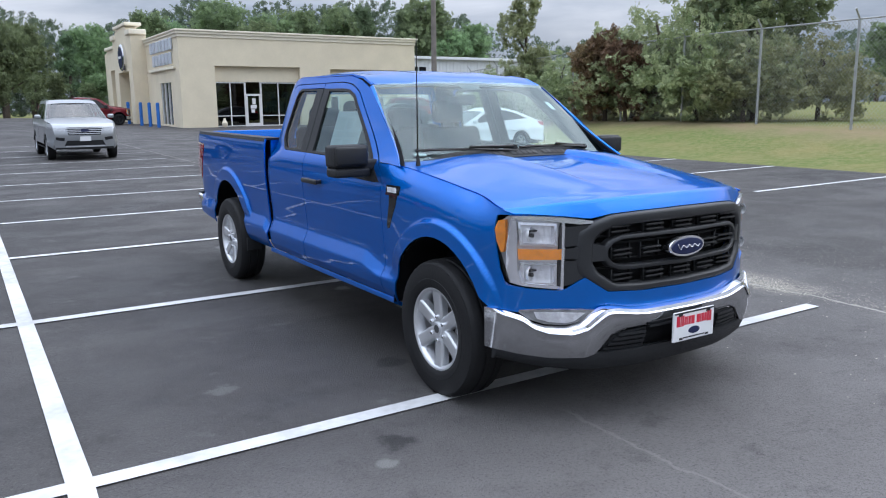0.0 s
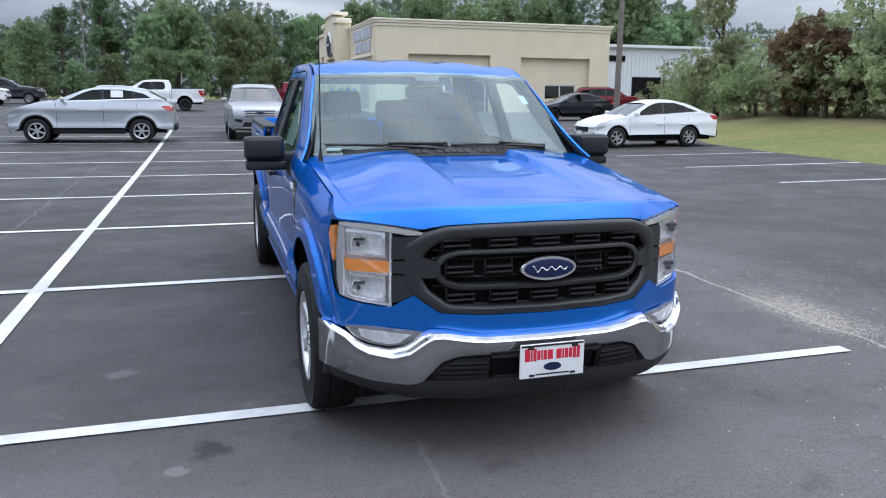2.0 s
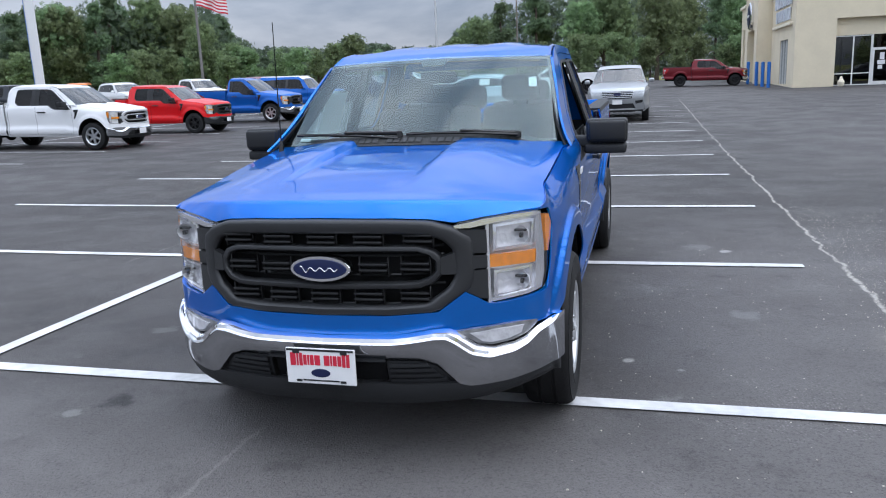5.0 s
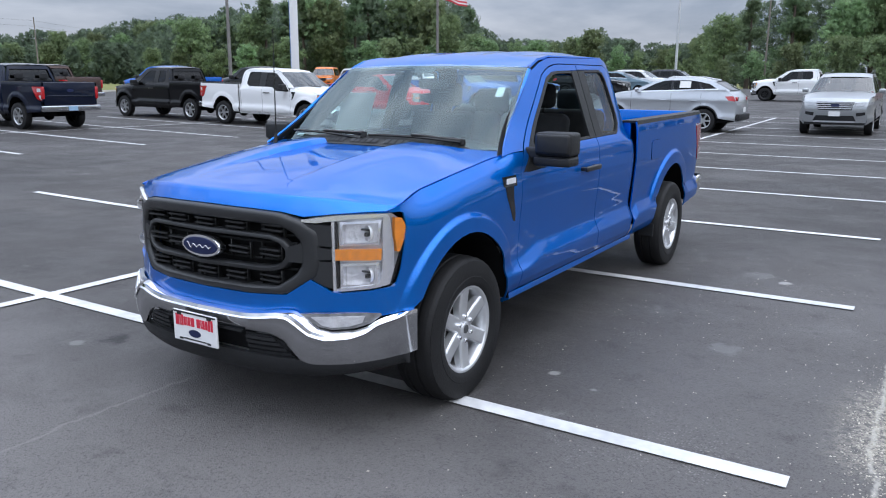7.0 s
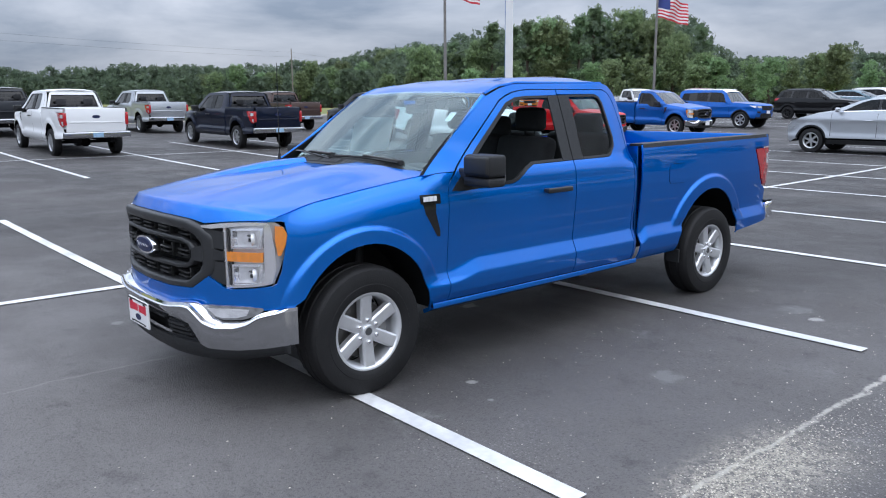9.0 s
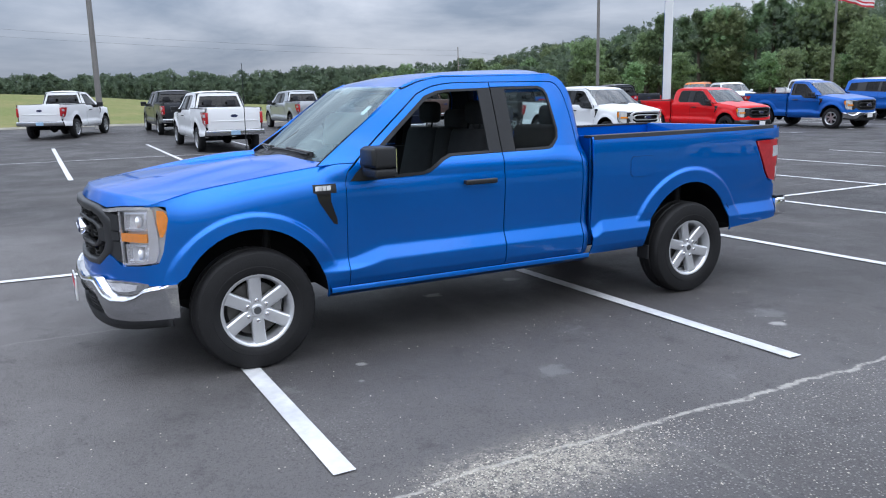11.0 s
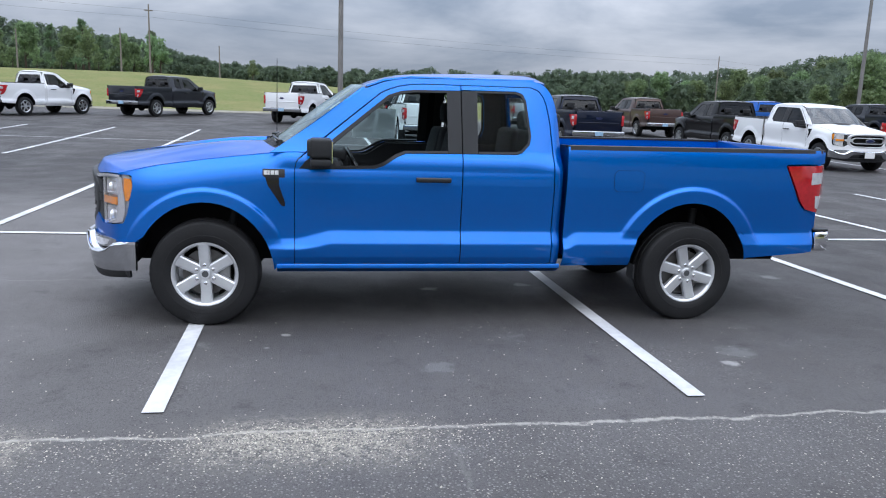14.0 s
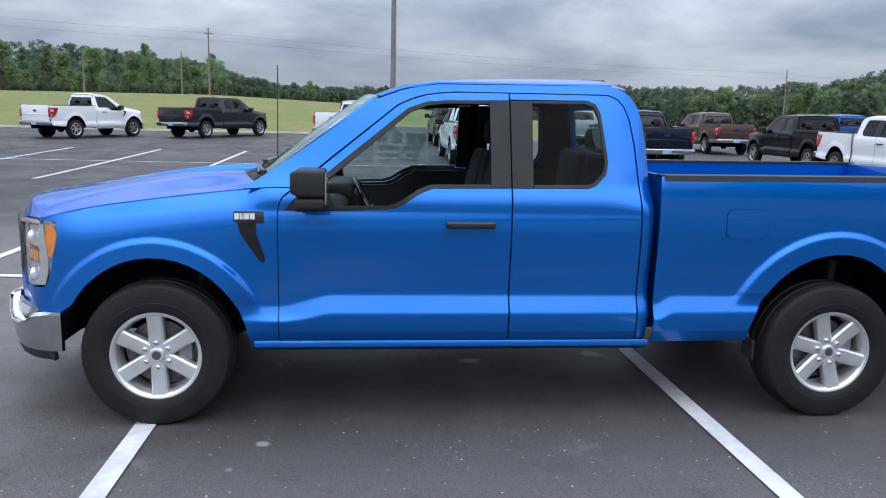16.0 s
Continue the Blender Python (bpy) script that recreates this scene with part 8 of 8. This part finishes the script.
            both("arch_trim", sheet(lip, lambda u, v: Vector((side(u, max(v, z0)) + 0.010, u, v)), 0.2, 0.012), BLACK_PLASTIC, ob)
    zl = top[2][1]
    yf = y_front - 0.12
    for s in (1, -1):
        put = (lambda b: b) if s > 0 else flipped
        ty, tz = top[-3][0], top[-3][1]
        lens = sheet([(ty - 0.26, tz - 0.02), (ty - 0.02, tz - 0.01), (ty + 0.035, tz - 0.10), (ty + 0.045, tz - 0.17), (ty - 0.14, tz - 0.14)], lambda u, v: Vector((side(min(u, y_back), v) + 0.006, u, v)), 0.1, -0.02)
        part("tail_light", put(lens), RED_LENS, ob, "red tail light", 40)
        part("tail_lens", put(a_box(w - 0.42, w - 0.15, ty - 0.02, ty + 0.085, tz - 0.16, tz - 0.04, 0.02, 2)), RED_LENS, ob, "", 40)
        b = bmesh.new()
        box(b, w - 0.01, w + 0.17, cab[0][0] + 0.28, cab[0][0] + 0.39, z_belt + 0.02, z_belt + 0.15, 0.04, 3)
        part("side_mirror", put(b), paint if kind != "boxy" else BLACK_PLASTIC, ob, "", 50)
        for i, yy in enumerate(sp["doors"]):
            pts = [(yy - 0.005, z0 + 0.12), (yy + 0.005, z0 + 0.12), (yy + 0.005, z_belt - 0.01), (yy - 0.005, z_belt - 0.01)]
            part("door_seam", put(sheet(pts, lambda u, v: Vector((side(u, v) + 0.002, u, v)), 0.15, -0.002)), DARK, body)
            if i < len(sp["doors"]) - 1:
                yh = sp["doors"][i + 1] - 0.20
                xh = side(yh, shoulder - 0.02)
                part("door_handle", put(a_box(xh - 0.002, xh + 0.026, yh - 0.1, yh + 0.08, shoulder - 0.035, shoulder - 0.008, 0.008)), paint, ob)
        tall = 0.12 if cladding else 0.04
        sill = sheet([(r + 0.09, z0), (wb - r - 0.09, z0), (wb - r - 0.09, z0 + tall), (r + 0.09, z0 + tall)], lambda u, v: Vector((side(u, v) + 0.006, u, v)), 0.4, -0.012)
        part("sill", put(sill), BLACK_PLASTIC, ob)
    nose_line = sorted((zz, yy) for yy, zz in [(top[0][0] + 0.03, z0 + 0.02)] + list(top[:3]))
    tall = zl - z0

    def face(proud):
        return lambda u, v: Vector((u, lerp_table(nose_line, v) - 0.12 * (1 - (u / (w - 0.16)) ** 2) - proud, v))

    def panel(pts, proud, thick=0.02):
        return sheet([(u * w, z0 + tall * k) for u, k in pts], face(proud), 0.12, thick)
    grille_box = part("grille", panel([(-0.50, 1.0), (0.50, 1.0), (0.45, 0.66), (-0.45, 0.66)], 0.010), BLACK_PLASTIC, ob, "dark grille", 40)
    for i, k in enumerate((0.71, 0.79, 0.87, 0.95)):
        e = 0.44 + 0.03 * i
        part("grille_bar", panel([(-e, k), (e, k), (e + 0.01, k + 0.030), (-e - 0.01, k + 0.030)], 0.024), ALLOY if kind in ("suv", "crossover") else BLACK_PLASTIC, grille_box, "bright grille bar" if kind in ("suv", "crossover") else "", 40)
    part("badge", panel([(-0.10, 0.80), (0.10, 0.80), (0.12, 0.86), (0.10, 0.92), (-0.10, 0.92), (-0.12, 0.86)], 0.034), OVAL_BLUE, grille_box, "", 40)
    part("lower_intake", panel([(-0.58, 0.20), (0.58, 0.20), (0.50, 0.42), (-0.50, 0.42)], 0.008), BLACK_PLASTIC, ob, "", 40)
    part("skid_lip", panel([(-0.56, 0.13), (0.56, 0.13), (0.52, 0.19), (-0.52, 0.19)], 0.030), ALLOY if kind == "suv" else BLACK_PLASTIC, ob, "", 40)
    part("bumper_edge", panel([(-0.82, 0.02), (0.82, 0.02), (0.82, 0.12), (-0.82, 0.12)], 0.012), BLACK_PLASTIC, ob, "", 40)
    for s in (1, -1):
        put = (lambda b: b) if s > 0 else flipped
        part("fog_pocket", put(panel([(0.58, 0.40), (0.80, 0.46), (0.80, 0.58), (0.56, 0.54)], 0.008)), BLACK_PLASTIC, ob, "", 40)
        part("headlight", put(panel([(0.53, 0.82), (0.78, 0.84), (0.83, 1.0), (0.53, 0.97)], 0.016)), WHITE_LENS, ob, "clear slim headlight", 40)
        zc = z0 + tall * 0.92
        wrap = sheet([(y_front + 0.03, zc - 0.05), (y_front + 0.16, zc - 0.02), (y_front + 0.34, zc + 0.07), (y_front + 0.05, zc + 0.05)], lambda u, v: Vector((side(u, v) + 0.006, u, v)), 0.1, -0.012)
        part("lamp_corner", put(wrap), WHITE_LENS, ob, "", 40)
    part("front_tag", a_box(-0.15, 0.15, yf - 0.045, yf - 0.03, z0 + tall * 0.40, z0 + tall * 0.40 + 0.14), PLATE_WHITE, ob, "white tag")
    part("rear_tag", a_box(-0.16, 0.16, y_back + 0.055, y_back + 0.067, 0.62, 0.77), PLATE_WHITE, ob, "dealer tag")
    if note:
        u0 = sp["wins"][1][0][0] + 0.20
        b = sheet([(u0, z_belt + 0.16), (u0 + 0.34, z_belt + 0.16), (u0 + 0.34, z_belt + 0.36), (u0, z_belt + 0.36)], lambda u, v: Vector((cab_side(u, v) + 0.003, u, v)), 0.3, 0.003)
        part("window_sticker", b, PLATE_WHITE, ob, "white price sheet")
    return ob


# parked pickups: the same body in other cabs and colours, in lighter meshes
KEPT = {"inner_structure", "door_handle", "window_seal", "pillar_trim", "cab_back", "rear_window", "grille", "grille_frame", "grille_bar", "grille_tie", "mesh_bar", "emblem", "emblem_face", "wing_back", "grille_wing", "headlight", "lamp_trim", "outer_trim", "reflector_box", "turn_signal", "side_marker", "front_fascia", "fog_light", "bumper_opening", "bumper_vent", "dealer_plate", "fender_vent", "side_mirror", "mirror_base", "mirror_arm", "mirror_sail", "wheel_well", "chassis", "bed_floor", "bed_wall", "bed_front", "bed_rail", "rail_edge", "tailgate", "tail_light", "reverse_lens", "rear_bumper", "seat", "headrest", "cab_floor", "cab_rear_trim", "door_card", "dashboard", "cowl", "engine_bay", "windshield", "bed_wheelhouse"}
CREW = [(0.0, 0.0), (1.85, 1.85), (2.63, 2.93), (3.10, 3.14), (3.2, 3.2), (9.0, 9.0)]
REGULAR = [(0.0, 0.0), (1.80, 1.80), (2.50, 1.90), (2.64, 2.04), (9.0, 8.4)]
CAB_WARP = {"crew": CREW, "ext": None, "regular": REGULAR}
light_panel = {}
for nm, line, surf, step in (("front_fender", fender_line, on_flank, 0.045), ("front_door", front_low, on_cab, 0.05), ("rear_door", rear_low, on_cab, 0.05), ("cab_frame", cab_ring, on_cab, 0.06), ("bed_side", bed_line, on_flank, 0.045)):
    bm = sheet(line, surf, step)
    light_panel[nm] = (bm, flipped(bm))
bm = sheet([(0.50, 0.385), (2.63, 0.385), (2.63, 0.448), (0.50, 0.448)], lambda u, v: Vector((side_x(u, max(v, 0.40)) - 0.012, u, v)), 0.2)
light_panel["rocker_panel"] = (bm, flipped(bm))
light_panel["hood"] = (hood_mesh(14, 12, 0.0),)
light_panel["roof"] = (sheet(roof_line, roof_at, 0.14),)
light_panel["front_bumper"] = (band(b_top, b_mid, BUMP, ((0.0, 0.055), (0.4, 0.014), (1.0, -0.002)), n=50),)
light_panel["bumper_face"] = (band(b_mid, face_low, BUMP, ((0.0, 0.004), (0.3, 0.010), (1.0, 0.034)), n=50),)
light_panel["bumper_skirt"] = (band([(0, 0.392), (0.55, 0.388), (0.75, 0.376), (0.935, 0.402)], [(0, 0.290), (0.60, 0.300), (0.935, 0.35)], BUMP, ((0.0, 0.034), (1.0, 0.075)), n=40),)
for nm, sides in light_panel.items():
    made = []
    for bm in sides:
        ob = part(nm, bm, None, None, "", 60)
        made.append(ob.data)
        bpy.data.objects.remove(ob)
    light_panel[nm] = made
pane_front = sheet([(0.73, 1.15), (1.19, 1.16), (1.25, 1.182), (1.35, 1.248), (1.42, 1.276), (1.74, 1.28), (1.74, 1.718), (1.50, 1.712), (1.40, 1.702), (1.305, 1.668), (0.73, 1.19)], lambda u, v: Vector((cab_x(u, v) - 0.010, u, v)), 0.15)
pane_rear = sheet([(1.965, 1.28), (2.25, 1.283), (2.29, 1.295), (2.35, 1.355), (2.366, 1.412), (2.336, 1.668), (2.312, 1.71), (2.266, 1.727), (1.965, 1.724)], lambda u, v: Vector((cab_x(u, v) - 0.010, u, v)), 0.15)
EXTRA = []
for nm, bms, mat_, lab in (("window_pane", (pane_front, flipped(pane_front), pane_rear, flipped(pane_rear)), CAR_GLASS, ""), ("tail_lens", [a_box(s * 0.785, s * 0.872, 4.80, 4.866, 0.90, 1.24, 0.012, 2) for s in (1, -1)], RED_LENS, "red tail light"), ("tailgate_step", [a_box(-0.70, 0.70, 4.85, 4.862, 0.96, 1.00, 0.005)], BLUE, ""), ("tailgate_badge", [oval(0.11, 0.045, 0.0, 0.02, 0.0)], OVAL_BLUE, "blue oval badge"), ("rear_tag", [a_box(-0.14, 0.14, 4.93, 4.945, 0.565, 0.695)], PLATE_BLUE, "blue dealer tag")):
    for bm in bms:
        if nm == "tailgate_badge":
            bmesh.ops.transform(bm, matrix=pose(0, 4.855, 1.13, 0, 0, 180), verts=bm.verts[:])
        ob = part(nm, bm, mat_, None, "", 50)
        EXTRA.append((nm, ob.data, mat_, lab))
        bpy.data.objects.remove(ob)
pickup_kits = {}


def warped(me, table):
    """The mesh with its stretch of the cab lengthened or shortened."""
    co = np.empty(len(me.vertices) * 3)
    me.vertices.foreach_get("co", co)
    if table is None or co[1::3].max() < 1.80:
        return me
    other = me.copy()
    co[1::3] = np.interp(co[1::3], [a for a, _ in table], [b for _, b in table], left=None)
    keep = np.empty(len(me.vertices) * 3)
    me.vertices.foreach_get("co", keep)
    co[1::3] = np.where(keep[1::3] < 0, keep[1::3], co[1::3])
    other.vertices.foreach_set("co", co)
    other.update()
    return other


def pickup_kit(kind):
    """Rows of (name, mesh, material, index of the parent row, label)."""
    if kind in pickup_kits:
        return pickup_kits[kind]
    rows, index = [], {}

    def visit(ob, above):
        for k in sorted(ob.children, key=lambda c: c.name):
            nm = k.name.split(".")[0]
            if k.type == "MESH" and len(k.data.vertices) and (nm in KEPT or nm in light_panel):
                me = k.data
                if nm in light_panel:
                    sides = light_panel[nm]
                    me = sides[0] if len(sides) == 1 or k.data.vertices[0].co.x > 0 else sides[1]
                rows.append((nm, warped(me, CAB_WARP[kind]), k.data.materials[0], above, k["label"] if "label" in k and "blue" not in k["label"] else ""))
                visit(k, len(rows) - 1)
    visit(truck, -1)
    for nm, me, mat_, lab in EXTRA:
        rows.append((nm, warped(me, CAB_WARP[kind]), mat_, -1, lab))
    pickup_kits[kind] = rows
    return rows


def parked_pickup(kind, paint, x, y, turn, label, dark_rims=False, chrome=False, size=1.0, dark_bumper=False):
    m = on_lot(x, y, turn) @ Matrix.Diagonal((size, size, size, 1))
    top = thing("pickup_truck", label, "pickup truck", m, "parked vehicles")
    made = []
    for nm, me, mat_, above, lab in pickup_kit(kind):
        ob = new(nm, me)
        ob.parent = made[above] if above >= 0 else top
        if lab:
            ob["label"] = lab
        shown = paint if mat_ is BLUE else mat_
        if mat_ is GLASS:
            shown = PARKED_SHIELD if nm == "windshield" else TINTED if nm == "rear_window" else CAR_GLASS
        if nm in ("grille_frame", "grille_bar", "grille_tie") and chrome:
            shown = ALLOY
        if nm == "rear_bumper":
            shown = STEEL
        if nm in ("bumper_face", "front_bumper", "rear_bumper") and dark_bumper:
            shown = BLACK_PLASTIC
        if not me.materials:
            me.materials.append(mat_)
        ob.material_slots[0].link = "OBJECT"
        ob.material_slots[0].material = shown
        made.append(ob)
    parked_wheels(top, TYRE_R, 0.95, WB if kind != "regular" else WB - 0.6, dark_rims)
    return top


vehicle("sport_utility_vehicle", "suv", GREY_CAR, 0.40, 22.8, 0, "silver grey sport utility vehicle with barred chrome grille", "suv")
vehicle("crossover_car", "crossover", SILVER_CAR, -6.0, 22.15, -90, "silver crossover with a white sheet in its window", "car", cladding=True, note=True)
vehicle("sedan", "sedan", WHITE_CAR, 10.58, 17.85, -90, "small white sedan parked by the grass edge", "car")
vehicle("sedan", "sedan", DARKGREY_CAR, 16.2, 34.2, -90, "dark grey sedan with black wheels by the building", "car", dark_rims=True)
vehicle("sport_utility_vehicle", "suv", MAROON_CAR, 25.4, 41.0, 70, "dark maroon sport utility vehicle beyond the light pole", "suv")
parked_pickup("crew", WHITE_CAR, -13.9, 16.1, 90, "white crew-cab pickup with chrome grille", chrome=True)
parked_pickup("crew", RED_CAR, -14.2, 21.7, 90, "bright red midsize pickup with dark wheels", dark_rims=True, size=0.92, dark_bumper=True)
parked_pickup("regular", BLUE_CAR, -14.0, 27.3, 90, "mid blue single-cab pickup with window sticker")
vehicle("off_road_vehicle", "boxy", BLUE_CAR, -14.5, 33.6, 90, "boxy blue off-road vehicle with a white roof", "suv", roof=WHITE_CAR)
vehicle("sport_utility_vehicle", "suv", BLACK_CAR, -14.8, 45.4, 90, "black sport utility vehicle in the far row", "suv", dark_rims=True)
vehicle("crossover_car", "crossover", TEAL_CAR, -14.6, 50.5, 90, "blue-grey compact car in the far row", "car")
vehicle("sport_utility_vehicle", "suv", WHITE_CAR, -14.4, 54.5, 90, "white sport utility vehicle in the far row", "suv")
vehicle("sport_utility_vehicle", "suv", DARKGREY_CAR, -13.1, 59.5, 90, "dark grey sport utility vehicle in the far row", "suv")
parked_pickup("crew", WHITE_CAR, -6.0, 48.0, -90, "white pickup with black wheels near the woods", dark_rims=True)
parked_pickup("crew", MAROON_CAR, 7.3, 55.9, 90, "maroon pickup by the building's blue bollards", dark_rims=True)
parked_pickup("crew", NAVY_CAR, -23.2, 10.15, -90, "navy crew-cab pickup seen tail first")
parked_pickup("ext", BLACK_CAR, -23.3, 16.4, -90, "black extended-cab pickup seen from its side")
parked_pickup("crew", WHITE_CAR, -23.3, 4.5, -90, "white crew-cab pickup with tailgate to the aisle")
parked_pickup("crew", DARKGREY_CAR, -33.3, 4.8, -90, "dark grey pickup in the second row")
parked_pickup("crew", SILVER_CAR, -34.2, 10.9, -90, "silver pickup in the second row")
parked_pickup("crew", BRONZE_CAR, -33.2, 17.2, -90, "bronze pickup in the second row")
parked_pickup("crew", BLUE_CAR, -32.2, 23.2, -90, "bright blue pickup in the second row")
parked_pickup("crew", DARKGREY_CAR, -31.5, 28.8, -90, "charcoal pickup in the second row")
vehicle("sport_utility_vehicle", "boxy", ORANGE_CAR, -36.0, 41.5, 30, "orange off-road vehicle at the far end", "suv")
vehicle("sport_utility_vehicle", "suv", WHITE_CAR, -29.5, 39.0, 60, "white sport utility vehicle behind the red pickup", "suv")
parked_pickup("crew", WHITE_CAR, -26.0, 42.0, 60, "white pickup behind the red pickup")
parked_pickup("crew", MAROON_CAR, -23.5, 46.0, 60, "maroon pickup in the back row")
parked_pickup("regular", WHITE_CAR, -32.6, 1.2, -115, "white single-cab work pickup by the light pole")
parked_pickup("ext", DARKGREY_CAR, -35.1, -5.2, -122, "charcoal pickup on the grass side")
parked_pickup("regular", WHITE_CAR, -32.0, -10.4, -120, "white single-cab work pickup on the grass side")
